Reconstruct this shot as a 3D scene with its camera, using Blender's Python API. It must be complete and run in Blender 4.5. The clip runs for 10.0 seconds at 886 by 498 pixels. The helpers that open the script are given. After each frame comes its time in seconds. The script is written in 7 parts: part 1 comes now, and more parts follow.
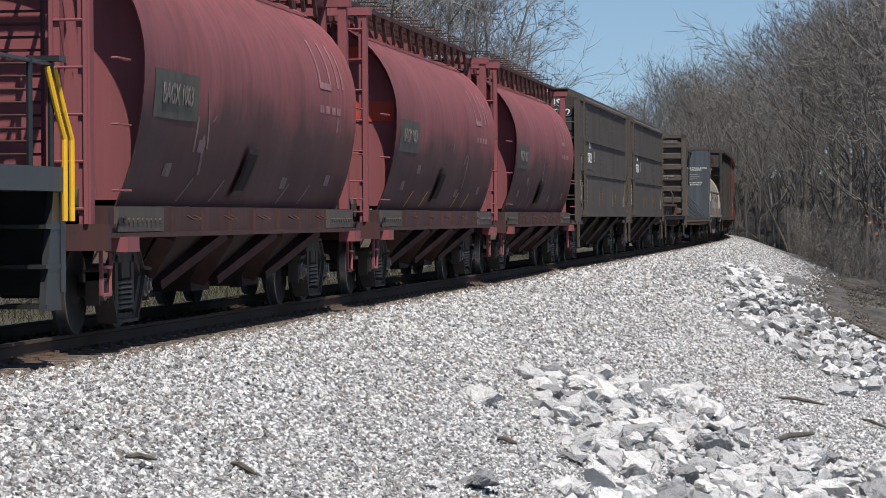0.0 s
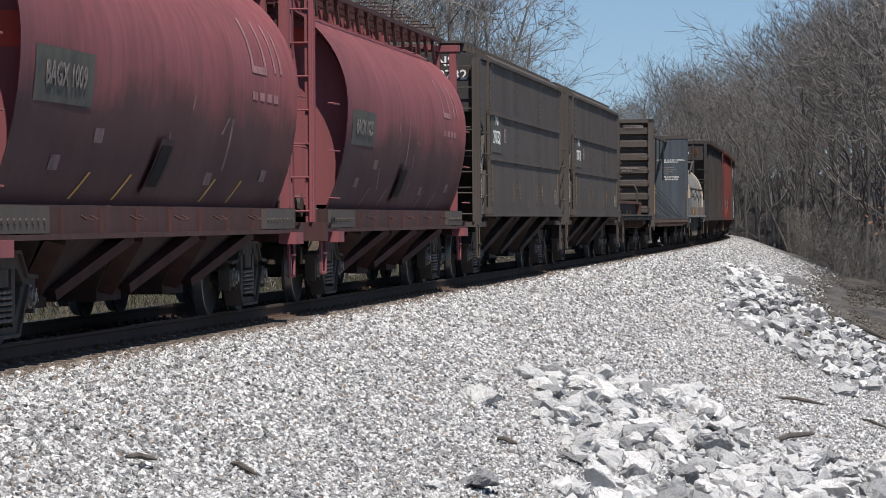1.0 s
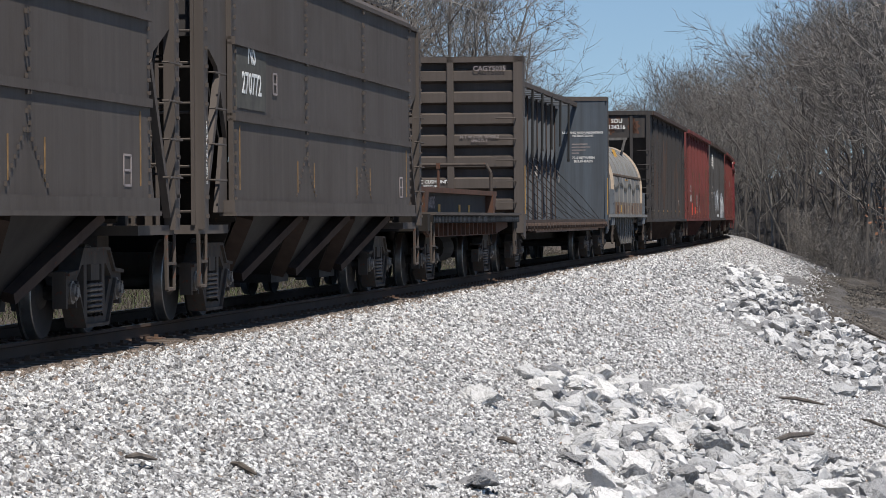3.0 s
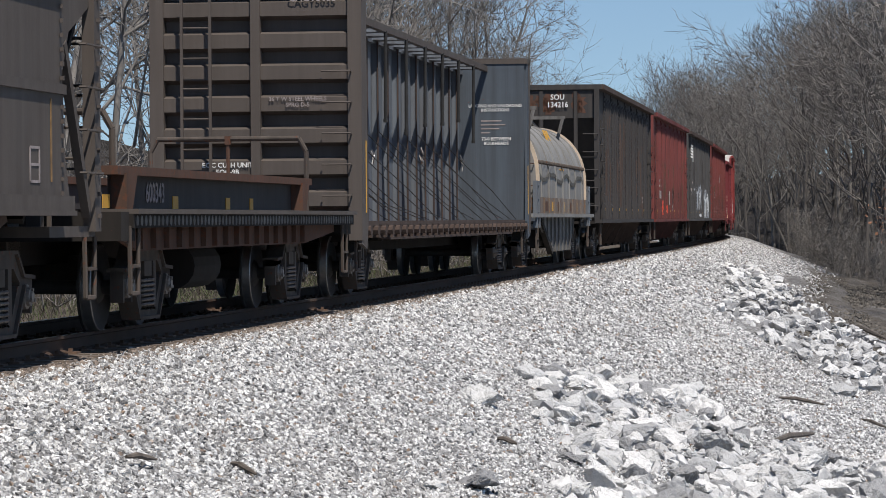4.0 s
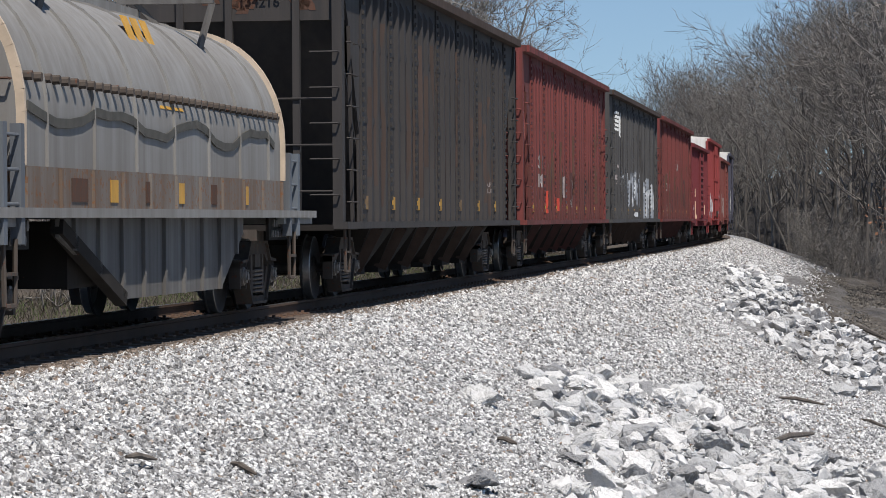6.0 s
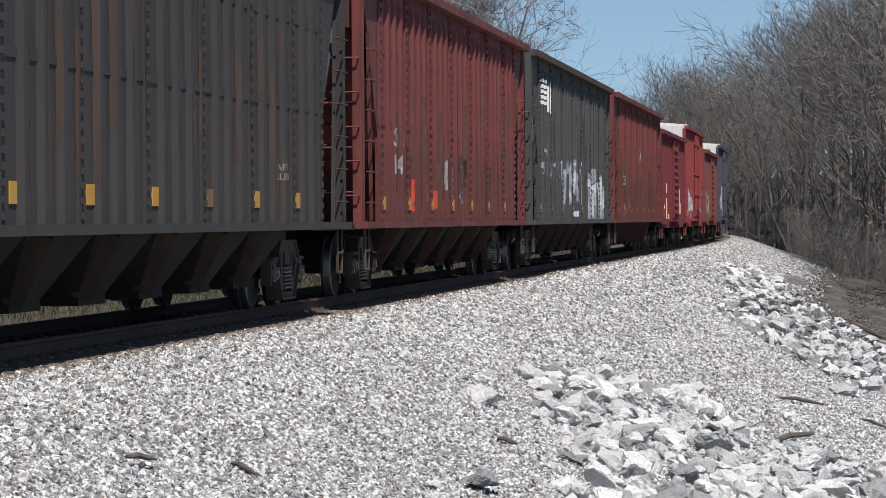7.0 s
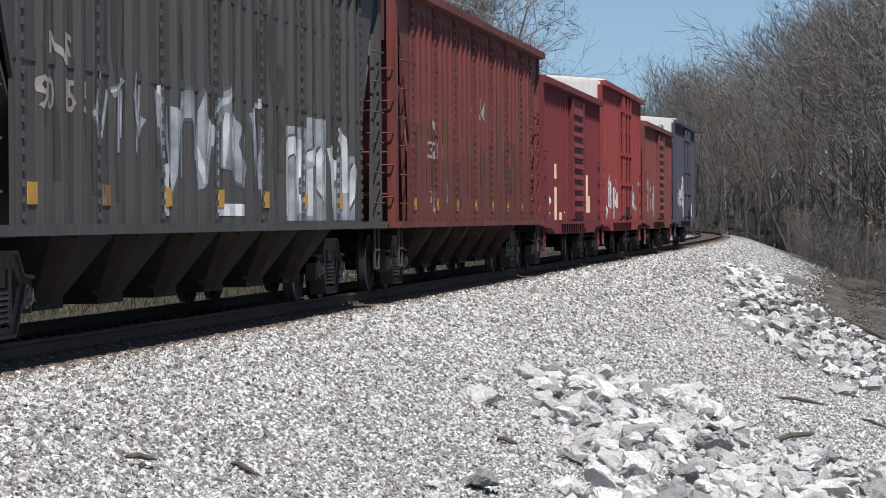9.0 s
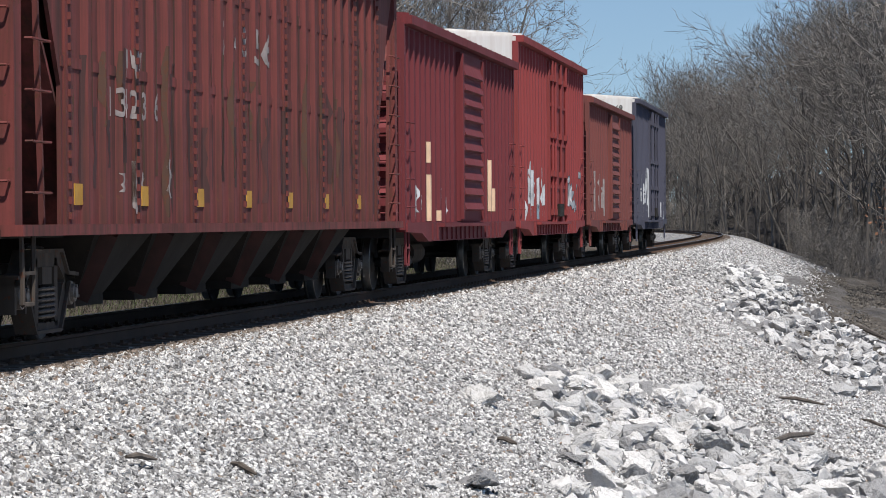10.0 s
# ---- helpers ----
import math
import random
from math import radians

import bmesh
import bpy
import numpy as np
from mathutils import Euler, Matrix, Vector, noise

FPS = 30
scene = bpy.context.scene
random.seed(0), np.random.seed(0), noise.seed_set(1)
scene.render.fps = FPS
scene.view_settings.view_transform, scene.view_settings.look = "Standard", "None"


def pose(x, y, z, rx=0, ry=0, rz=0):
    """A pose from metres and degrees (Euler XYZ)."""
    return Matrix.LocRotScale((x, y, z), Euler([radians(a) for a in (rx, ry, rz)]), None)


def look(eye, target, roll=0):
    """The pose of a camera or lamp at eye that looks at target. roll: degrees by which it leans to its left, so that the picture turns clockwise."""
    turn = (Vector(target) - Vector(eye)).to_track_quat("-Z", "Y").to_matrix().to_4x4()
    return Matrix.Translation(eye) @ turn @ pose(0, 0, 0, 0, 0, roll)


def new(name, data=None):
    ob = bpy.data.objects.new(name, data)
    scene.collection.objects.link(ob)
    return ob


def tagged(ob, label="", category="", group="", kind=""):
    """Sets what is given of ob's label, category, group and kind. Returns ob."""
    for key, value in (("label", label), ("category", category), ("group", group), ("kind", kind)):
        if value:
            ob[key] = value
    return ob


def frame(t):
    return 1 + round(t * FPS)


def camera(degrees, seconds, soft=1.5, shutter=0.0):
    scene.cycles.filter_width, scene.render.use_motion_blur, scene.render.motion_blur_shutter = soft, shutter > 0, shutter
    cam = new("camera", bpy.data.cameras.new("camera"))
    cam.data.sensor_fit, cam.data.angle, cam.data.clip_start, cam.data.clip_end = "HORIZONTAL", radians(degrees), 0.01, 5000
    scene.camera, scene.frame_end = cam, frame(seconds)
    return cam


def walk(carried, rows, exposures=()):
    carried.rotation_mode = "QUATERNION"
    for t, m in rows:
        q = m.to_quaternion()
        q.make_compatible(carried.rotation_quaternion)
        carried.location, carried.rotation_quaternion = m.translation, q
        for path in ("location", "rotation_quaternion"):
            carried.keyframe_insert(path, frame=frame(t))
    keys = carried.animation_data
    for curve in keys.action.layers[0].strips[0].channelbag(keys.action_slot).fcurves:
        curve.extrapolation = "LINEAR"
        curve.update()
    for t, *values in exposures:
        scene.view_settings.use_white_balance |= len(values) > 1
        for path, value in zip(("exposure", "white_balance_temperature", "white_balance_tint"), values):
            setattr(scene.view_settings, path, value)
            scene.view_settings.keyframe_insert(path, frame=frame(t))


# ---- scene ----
cam = camera(16.11, 10.0, soft=0.5)
EYE = (0.0, 0.0, 1.137)
VIEW = look(EYE, (0.0, 100.0, 1.137 - 0.9287), -0.395)
walk(cam, [(0.0, VIEW), (10.0, VIEW)])

# ---- light ----
SUN_TO = Vector((0.221, -0.534, 1.0)).normalized()
sun_data = bpy.data.lights.new("sun", "SUN")
sun_data.energy, sun_data.angle, sun_data.color = 4.75, radians(0.53), (1.0, 0.935, 0.855)
sun = new("sun", sun_data)
sun.matrix_basis = look((0, 0, 80), tuple(Vector((0, 0, 80)) - SUN_TO))
sky_world = bpy.data.worlds.new("sky")
scene.world = sky_world
sky_world.use_nodes = True
_n = sky_world.node_tree.nodes
_sky = _n.new("ShaderNodeTexSky")
_sky.sky_type, _sky.sun_disc = "NISHITA", False
_sky.sun_elevation = math.asin(SUN_TO.z)
_sky.sun_rotation = math.atan2(SUN_TO.x, SUN_TO.y)
_sky.air_density, _sky.dust_density, _sky.ozone_density = 1.0, 0.15, 4.5
_n["Background"].inputs["Strength"].default_value = 0.09
# a clear spring sky that stays blue down to the tree tops
_geo = _n.new("ShaderNodeTexCoord")
_lift = _n.new("ShaderNodeVectorMath")
_lift.operation = "ADD"
_lift.inputs[1].default_value = (0.0, 0.0, 0.07)
sky_world.node_tree.links.new(_geo.outputs["Generated"], _lift.inputs[0])
sky_world.node_tree.links.new(_lift.outputs[0], _sky.inputs["Vector"])
sky_world.node_tree.links.new(_sky.outputs[0], _n["Background"].inputs["Color"])
scene.view_settings.exposure = 0.16

# ---- the line of the track: straight for 180 m, then a curve to the left ----
_S = np.arange(-320.0, 480.0, 1.0)
_u = np.clip(_S / 100, 0, 4.2)
_k = (0.04884 - 0.10224 * _u + 0.05572 * _u * _u) / 100
_k[_S < 0] = 0.0
_h = np.concatenate([[0], np.cumsum((_k[1:] + _k[:-1]) / 2)])
_h += -0.14752 - np.interp(0, _S, _h)
_hm = (_h[1:] + _h[:-1]) / 2
_X = np.concatenate([[0], np.cumsum(-np.sin(_hm))])
_Y = np.concatenate([[0], np.cumsum(np.cos(_hm))])
_X -= np.interp(0, _S, _X) + 9.083
_Y -= np.interp(0, _S, _Y)


def line(s, w=0.0):
    """Place and heading at s metres along the track, w metres to its right."""
    x, y, h = np.interp(s, _S, _X), np.interp(s, _S, _Y), np.interp(s, _S, _h)
    return x + w * np.cos(h), y + w * np.sin(h), h


def along(x, y):
    """s and w of points in the plan."""
    x, y = np.atleast_1d(x), np.atleast_1d(y)
    k = np.argmin((x[:, None] - _X[None, ::4]) ** 2 + (y[:, None] - _Y[None, ::4]) ** 2, axis=1) * 4
    dx, dy, h = x - _X[k], y - _Y[k], _h[k]
    s = _S[k] - np.sin(h) * dx + np.cos(h) * dy
    return s, np.cos(h) * dx + np.sin(h) * dy


def smooth(a, b, v):
    q = np.clip((v - a) / (b - a), 0, 1)
    return q * q * (3 - 2 * q)


def bank(s, w):
    """Height of the embankment's surface."""
    s, w = np.asarray(s, float), np.asarray(w, float)
    q = np.clip(w - 1.75, 0, None)
    right = -0.21 - 2.85 * (1 - np.exp(-(q / 5.6) ** 1.45)) - 0.015 * np.clip(w - 12, 0, 60)
    rise = smooth(13, 3, s) * smooth(3, 7, w)
    right = right * (1 - rise) - 0.5 * rise
    left = -0.21 - 0.5 * smooth(1.7, 4.0, -w) + 0.03 * np.clip(-w - 6, 0, 60)
    return np.where(w >= 0, right, left)


# ---- mesh building ----
class Geo:
    def __init__(self):
        self.v, self.f, self.m = [], [], []

    def add(self, vs, fs, mat=0):
        o = len(self.v)
        self.v.extend(tuple(p) for p in vs)
        self.f.extend(tuple(i + o for i in f) for f in fs)
        self.m.extend([mat] * len(fs))

    def box(self, lo, hi, mat=0):
        (a, b, c), (d, e, f) = lo, hi
        self.add([(a, b, c), (d, b, c), (d, e, c), (a, e, c), (a, b, f), (d, b, f), (d, e, f), (a, e, f)],
                 [(0, 3, 2, 1), (4, 5, 6, 7), (0, 1, 5, 4), (1, 2, 6, 5), (2, 3, 7, 6), (3, 0, 4, 7)], mat)

    def beam(self, p, q, w, h, up=(0, 0, 1), mat=0):
        """A bar from p to q, w wide and h deep."""
        p, q = Vector(p), Vector(q)
        d = (q - p).normalized()
        u = Vector(up)
        if abs(d.dot(u)) > 0.98:
            u = Vector((0, 1, 0))
        a = d.cross(u).normalized() * (w / 2)
        b = a.cross(d).normalized() * (h / 2)
        self.add([p - a - b, p + a - b, p + a + b, p - a + b, q - a - b, q + a - b, q + a + b, q - a + b],
                 [(0, 1, 2, 3), (7, 6, 5, 4), (0, 4, 5, 1), (1, 5, 6, 2), (2, 6, 7, 3), (3, 7, 4, 0)], mat)

    def cyl(self, p, q, r, n=8, r2=None, mat=0, cap=True):
        p, q = Vector(p), Vector(q)
        r2 = r if r2 is None else r2
        d = (q - p).normalized()
        a = d.orthogonal().normalized()
        b = d.cross(a)
        ring = [a * math.cos(2 * math.pi * i / n) + b * math.sin(2 * math.pi * i / n) for i in range(n)]
        vs = [p + e * r for e in ring] + [q + e * r2 for e in ring]
        fs = [(i, (i + 1) % n, n + (i + 1) % n, n + i) for i in range(n)]
        if cap:
            fs += [tuple(range(n - 1, -1, -1)), tuple(range(n, 2 * n))]
        self.add(vs, fs, mat)

    def pipe(self, pts, r, n=6, mat=0):
        for p, q in zip(pts, pts[1:]):
            self.cyl(p, q, r, n, mat=mat)

    def prism(self, profile, a, b, axis="y", mat=0):
        """A closed outline of (u, v) pairs drawn out from a to b along an axis: u, v are x, z (y), y, z (x) or x, y (z)."""
        put = {"y": lambda u, v, t: (u, t, v), "x": lambda u, v, t: (t, u, v), "z": lambda u, v, t: (u, v, t)}[axis]
        n = len(profile)
        vs = [put(u, v, a) for u, v in profile] + [put(u, v, b) for u, v in profile]
        fs = [(i, (i + 1) % n, n + (i + 1) % n, n + i) for i in range(n)]
        fs += [tuple(range(n - 1, -1, -1)), tuple(range(n, 2 * n))]
        self.add(vs, fs, mat)

    def turned(self, outline, y0, centre, n=24, mat=0):
        """Pairs (r, x) turned round an axis along x."""
        cx, cy, cz = centre
        m = len(outline)
        vs = [(cx + x, cy + r * math.cos(2 * math.pi * i / n), cz + r * math.sin(2 * math.pi * i / n))
              for i in range(n) for r, x in outline]
        fs = [(i * m + j, i * m + (j + 1) % m, ((i + 1) % n) * m + (j + 1) % m, ((i + 1) % n) * m + j)
              for i in range(n) for j in range(m)]
        self.add(vs, fs, mat)

    def mesh(self, name, mats, shade=False):
        me = bpy.data.meshes.new(name)
        me.from_pydata([tuple(p) for p in self.v], [], self.f)
        for mt in mats if isinstance(mats, (list, tuple)) else [mats]:
            me.materials.append(mt)
        if any(self.m):
            me.polygons.foreach_set("material_index", self.m)
        bm = bmesh.new()
        bm.from_mesh(me)
        bmesh.ops.recalc_face_normals(bm, faces=bm.faces)
        bm.to_mesh(me)
        bm.free()
        if shade:
            me.polygons.foreach_set("use_smooth", [True] * len(me.polygons))
            me.set_sharp_from_angle(angle=radians(40))
        me.update()
        return me


def part(name, g, material, parent=None, label="", shade=False):
    ob = new(name, g.mesh(name, material, shade))
    ob.parent = parent
    return tagged(ob, label)


def shared(name, me, parent, m):
    ob = new(name, me)
    ob.parent = parent
    ob.matrix_basis = m
    return ob

# ---- materials ----
class Nodes:
    """A short hand for node materials."""
    def __init__(self, name):
        self.mat = bpy.data.materials.new(name)
        self.mat.use_nodes = True
        self.t = self.mat.node_tree
        self.p = self.t.nodes["Principled BSDF"]
        self.co = self.t.nodes.new("ShaderNodeTexCoord")

    def link(self, a, b):
        self.t.links.new(a, b)

    def put(self, socket, v):
        if isinstance(v, bpy.types.NodeSocket):
            self.link(v, socket)
        else:
            socket.default_value = v

    def scaled(self, sx, sy, sz, src="Object"):
        n = self.t.nodes.new("ShaderNodeMapping")
        n.inputs["Scale"].default_value = (sx, sy, sz)
        self.link(self.co.outputs[src], n.inputs["Vector"])
        return n.outputs[0]

    def noise(self, scale, detail=4.0, rough=0.55, vec=None, out="Fac"):
        n = self.t.nodes.new("ShaderNodeTexNoise")
        n.inputs["Scale"].default_value, n.inputs["Detail"].default_value, n.inputs["Roughness"].default_value = scale, detail, rough
        self.link(vec or self.co.outputs["Object"], n.inputs["Vector"])
        return n.outputs[out]

    def voronoi(self, scale, out="Distance", feature="F1", vec=None):
        n = self.t.nodes.new("ShaderNodeTexVoronoi")
        n.feature = feature
        n.inputs["Scale"].default_value = scale
        self.link(vec or self.co.outputs["Object"], n.inputs["Vector"])
        return n.outputs[out]

    def ramp(self, fac, stops):
        n = self.t.nodes.new("ShaderNodeValToRGB")
        e = n.color_ramp.elements
        while len(e) < len(stops):
            e.new(0.5)
        for k, (pos, c) in zip(e, stops):
            k.position = pos
            k.color = (*c, 1) if not isinstance(c, (int, float)) else (c, c, c, 1)
        self.link(fac, n.inputs[0])
        return n.outputs[0]

    def mix(self, fac, a, b, how="MIX"):
        n = self.t.nodes.new("ShaderNodeMix")
        n.data_type, n.blend_type = "RGBA", how
        for s, v in ((n.inputs[0], fac), (n.inputs[6], a), (n.inputs[7], b)):
            self.put(s, v if isinstance(v, (bpy.types.NodeSocket, float, int)) else (*v, 1))
        return n.outputs[2]

    def math(self, how, a, b=0.0):
        n = self.t.nodes.new("ShaderNodeMath")
        n.operation = how
        self.put(n.inputs[0], a)
        self.put(n.inputs[1], b)
        return n.outputs[0]

    def height(self):
        n = self.t.nodes.new("ShaderNodeSeparateXYZ")
        self.link(self.co.outputs["Object"], n.inputs[0])
        return n.outputs[2]

    def random(self, island=False):
        if island:
            return self.t.nodes.new("ShaderNodeNewGeometry").outputs["Random Per Island"]
        return self.t.nodes.new("ShaderNodeObjectInfo").outputs["Random"]

    def bump(self, h, strength=0.3, distance=0.02):
        n = self.t.nodes.new("ShaderNodeBump")
        n.inputs["Strength"].default_value, n.inputs["Distance"].default_value = strength, distance
        self.link(h, n.inputs["Height"])
        self.link(n.outputs[0], self.p.inputs["Normal"])

    def done(self, colour, rough=0.7, metal=0.0):
        self.put(self.p.inputs["Base Color"], colour if isinstance(colour, bpy.types.NodeSocket) else (*colour, 1))
        self.put(self.p.inputs["Roughness"], rough)
        self.put(self.p.inputs["Metallic"], metal)
        return self.mat


def painted_steel(name, colour, dirt=(0.05, 0.042, 0.036), amount=0.55, rust=(0.12, 0.05, 0.03), rust_at=0.72, rough=0.6, streak=True, soot_shade=None):
    """Weathered railcar paint: streaks down the sides, grime, spots of rust."""
    k = Nodes(name)
    big = k.noise(0.55, 5, 0.6)
    st = k.noise(1.0, 5, 0.65, k.scaled(5.0, 5.0, 0.22) if streak else k.scaled(1, 1, 1))
    fine = k.noise(14, 4, 0.6)
    c = k.mix(k.ramp(st, [(0.35, 0.0), (0.68, amount)]), colour, dirt)
    c = k.mix(k.ramp(big, [(0.42, 0.0), (0.8, amount * 0.7)]), c, dirt)
    c = k.mix(k.ramp(fine, [(rust_at - 0.06, 0.0), (rust_at, 0.8)]), c, rust)
    if soot_shade is not None:
        # brake dust and underside shade painted over the lower half, with a ragged upper edge
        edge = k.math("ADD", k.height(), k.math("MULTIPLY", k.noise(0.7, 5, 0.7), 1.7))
        c = k.mix(k.ramp(k.math("SUBTRACT", edge, soot_shade - 0.2), [(0.50, 0.82), (1.0, 0.0)]), c, dirt)
    c = k.mix(k.math("MULTIPLY", k.random(), 0.10), c, dirt)
    k.bump(k.noise(30, 3, 0.6), 0.12, 0.01)
    k.p.inputs["Specular IOR Level"].default_value = 0.22
    return k.done(c, k.ramp(big, [(0.3, rough + 0.02), (0.7, rough + 0.22)]))


def plain(name, colour, rough=0.6, metal=0.0, vary=0.25, scale=8.0):
    k = Nodes(name)
    dark = tuple(x * (1 - vary) for x in colour)
    light = tuple(min(1, x * (1 + vary)) for x in colour)
    c = k.ramp(k.noise(scale, 4, 0.6), [(0.3, dark), (0.7, light)])
    k.bump(k.noise(scale * 4, 3, 0.6), 0.15, 0.01)
    return k.done(c, rough, metal)


MAROON = painted_steel("maroon_paint", (0.28, 0.088, 0.095), dirt=(0.062, 0.036, 0.034), amount=0.45, rust_at=0.80, soot_shade=2.75)
MAROON_END = painted_steel("maroon_end_paint", (0.29, 0.09, 0.10), amount=0.25, rust_at=0.85)
DIRTY_MAROON = painted_steel("grimy_maroon_paint", (0.095, 0.042, 0.04), dirt=(0.04, 0.028, 0.026), amount=0.7, rust_at=0.75)
GREY_BROWN = painted_steel("grey_brown_paint", (0.102, 0.086, 0.076), amount=0.45, rust_at=0.80)
# grimy chute grey, darkened to hold the shade under the car
CHUTE_GREY = painted_steel("shaded_grey_chute_paint", (0.028, 0.024, 0.022), dirt=(0.014, 0.012, 0.012), amount=0.7, rust_at=0.78)
# streaked black paint, lightened in colour to stand for its grazing sheen
SHEEN_BLACK = painted_steel("sheen_lightened_black_paint", (0.09, 0.087, 0.086), dirt=(0.04, 0.037, 0.035), amount=0.55, rust_at=0.8)
BLACK_PAINT = painted_steel("faded_black_paint", (0.038, 0.0365, 0.037), dirt=(0.072, 0.062, 0.056), amount=0.6, rust_at=0.8)
RED_OXIDE = painted_steel("red_oxide_paint", (0.255, 0.06, 0.056), dirt=(0.062, 0.033, 0.028), amount=0.95, rust_at=0.66)
RED_BRIGHT = painted_steel("red_boxcar_paint", (0.30, 0.054, 0.054), dirt=(0.11, 0.042, 0.04), amount=0.4, rust_at=0.82)
RED_FADED = painted_steel("faded_brick_boxcar_paint", (0.22, 0.068, 0.06), dirt=(0.10, 0.05, 0.045), amount=0.5, rust_at=0.78)
RED_DARK = painted_steel("dark_red_boxcar_paint", (0.19, 0.037, 0.043), dirt=(0.085, 0.03, 0.032), amount=0.4, rust_at=0.82)
BLUE_PAINT = painted_steel("slate_blue_paint", (0.085, 0.088, 0.125), dirt=(0.06, 0.055, 0.06), amount=0.4, rust_at=0.82)
STEEL_BLUE = painted_steel("blue_grey_paint", (0.148, 0.172, 0.20), dirt=(0.07, 0.06, 0.055), amount=0.5, rust_at=0.78, rust=(0.16, 0.07, 0.05))
BULKHEAD_BROWN = painted_steel("taupe_paint", (0.105, 0.088, 0.077), amount=0.4, rust_at=0.82)
BULKHEAD_BLUE = painted_steel("sooty_blue_bulkhead_paint", (0.088, 0.108, 0.13), dirt=(0.045, 0.047, 0.052), amount=0.6, rust=(0.12, 0.05, 0.045), rust_at=0.74)
COVER_GREY = painted_steel("pale_grey_paint", (0.27, 0.267, 0.257), dirt=(0.14, 0.125, 0.11), amount=0.55, rust_at=0.8)
BOARD_GREY = painted_steel("rust_stained_grey_paint", (0.21, 0.20, 0.185), dirt=(0.13, 0.08, 0.05), amount=0.8, rust=(0.2, 0.09, 0.04), rust_at=0.62)
TUB_GREY = painted_steel("chalky_grey_paint", (0.175, 0.17, 0.162), dirt=(0.06, 0.052, 0.047), amount=0.7, rust_at=0.78)
RUST = painted_steel("rusty_steel", (0.115, 0.062, 0.045), dirt=(0.06, 0.04, 0.03), amount=0.6, rust_at=0.6, rough=0.85)
UNDER = painted_steel("grimy_underframe", (0.03, 0.026, 0.023), dirt=(0.015, 0.013, 0.012), amount=0.6, rust_at=0.75, rough=0.85)
CAST = painted_steel("grimy_cast_steel", (0.105, 0.086, 0.073), dirt=(0.035, 0.03, 0.026), amount=0.6, rust_at=0.66, rough=0.8)
TREAD = plain("worn_wheel_steel", (0.30, 0.29, 0.28), 0.4, 0.9, 0.2)
WHEEL = plain("dark_wheel_steel", (0.034, 0.03, 0.028), 0.75, 0.1)
# steel colour lightened to put sunlight on springs and bearing caps
SPRING_STEEL = plain("sun_lightened_spring_steel", (0.17, 0.145, 0.125), 0.6, 0.2, 0.35, 12)
FAINT_STENCIL = plain("faint_stencil_paint", (0.17, 0.15, 0.14), 0.85, 0, 0.35, 7)
SPRAY_DARK = plain("dark_spray_outline", (0.07, 0.075, 0.085), 0.6, 0, 0.2, 3)
SPRAY_GREY = plain("pale_grey_spray_paint", (0.24, 0.255, 0.28), 0.6, 0, 0.5, 2.5)
RAIL_STEEL = painted_steel("rusted_rail", (0.095, 0.062, 0.045), dirt=(0.045, 0.033, 0.028), amount=0.5, rough=0.8, streak=False)
RAIL_TOP = plain("polished_rail_head", (0.36, 0.35, 0.34), 0.32, 0.95, 0.15, 3)
TIMBER = plain("weathered_tie_timber", (0.11, 0.085, 0.068), 0.95, 0, 0.5, 5)
PLATE_RUST = plain("rusted_tie_plate", (0.13, 0.08, 0.055), 0.9, 0.2, 0.4, 20)
WHITE_PAINT = plain("white_stencil_paint", (0.72, 0.72, 0.70), 0.7, 0, 0.12, 6)
FADED_WHITE = plain("faded_white_paint", (0.29, 0.25, 0.24), 0.8, 0, 0.3, 4)
CREAM = plain("cream_paint", (0.50, 0.40, 0.30), 0.7, 0, 0.15, 5)
WHITE_END = painted_steel("white_roof_end_paint", (0.80, 0.80, 0.78), dirt=(0.45, 0.36, 0.28), amount=0.4, rust=(0.35, 0.2, 0.1), rust_at=0.84)
YELLOW = plain("yellow_paint", (0.52, 0.28, 0.04), 0.6, 0, 0.15, 5)
BRIGHT_YELLOW = plain("handrail_yellow_paint", (0.80, 0.45, 0.02), 0.45, 0, 0.08, 5)
ORANGE = plain("orange_red_paint", (0.48, 0.055, 0.03), 0.6, 0, 0.1, 4)
PLACARD = plain("black_number_panel_paint", (0.07, 0.066, 0.055), 0.8, 0, 0.3, 4)
LOCO_BLACK = plain("locomotive_black_paint", (0.022, 0.024, 0.026), 0.4, 0, 0.3, 3)
LOCO_GREY = plain("locomotive_grey_paint", (0.045, 0.048, 0.052), 0.5, 0, 0.15, 3)
SPRAY_WHITE = plain("white_spray_paint", (0.46, 0.475, 0.49), 0.6, 0, 0.4, 2.5)
SPRAY_BLUE = plain("pale_blue_spray_paint", (0.20, 0.28, 0.33), 0.6, 0, 0.2, 3)
SPRAY_CREAM = plain("cream_spray_paint", (0.72, 0.50, 0.33), 0.6, 0, 0.15, 3)
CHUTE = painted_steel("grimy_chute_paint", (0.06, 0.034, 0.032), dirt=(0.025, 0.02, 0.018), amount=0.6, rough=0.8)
DULL_OCHRE = plain("dull_ochre_tick_paint", (0.20, 0.12, 0.05), 0.8, 0, 0.4, 9)
CABLE = plain("dark_strap", (0.02, 0.02, 0.02), 0.8, 0, 0.3, 10)
WORN_MARK = plain("worn_pale_marking", (0.20, 0.13, 0.125), 0.85, 0, 0.4, 6)
MARK_ROSE = plain("faded_rose_marking", (0.30, 0.15, 0.15), 0.85, 0, 0.35, 5)
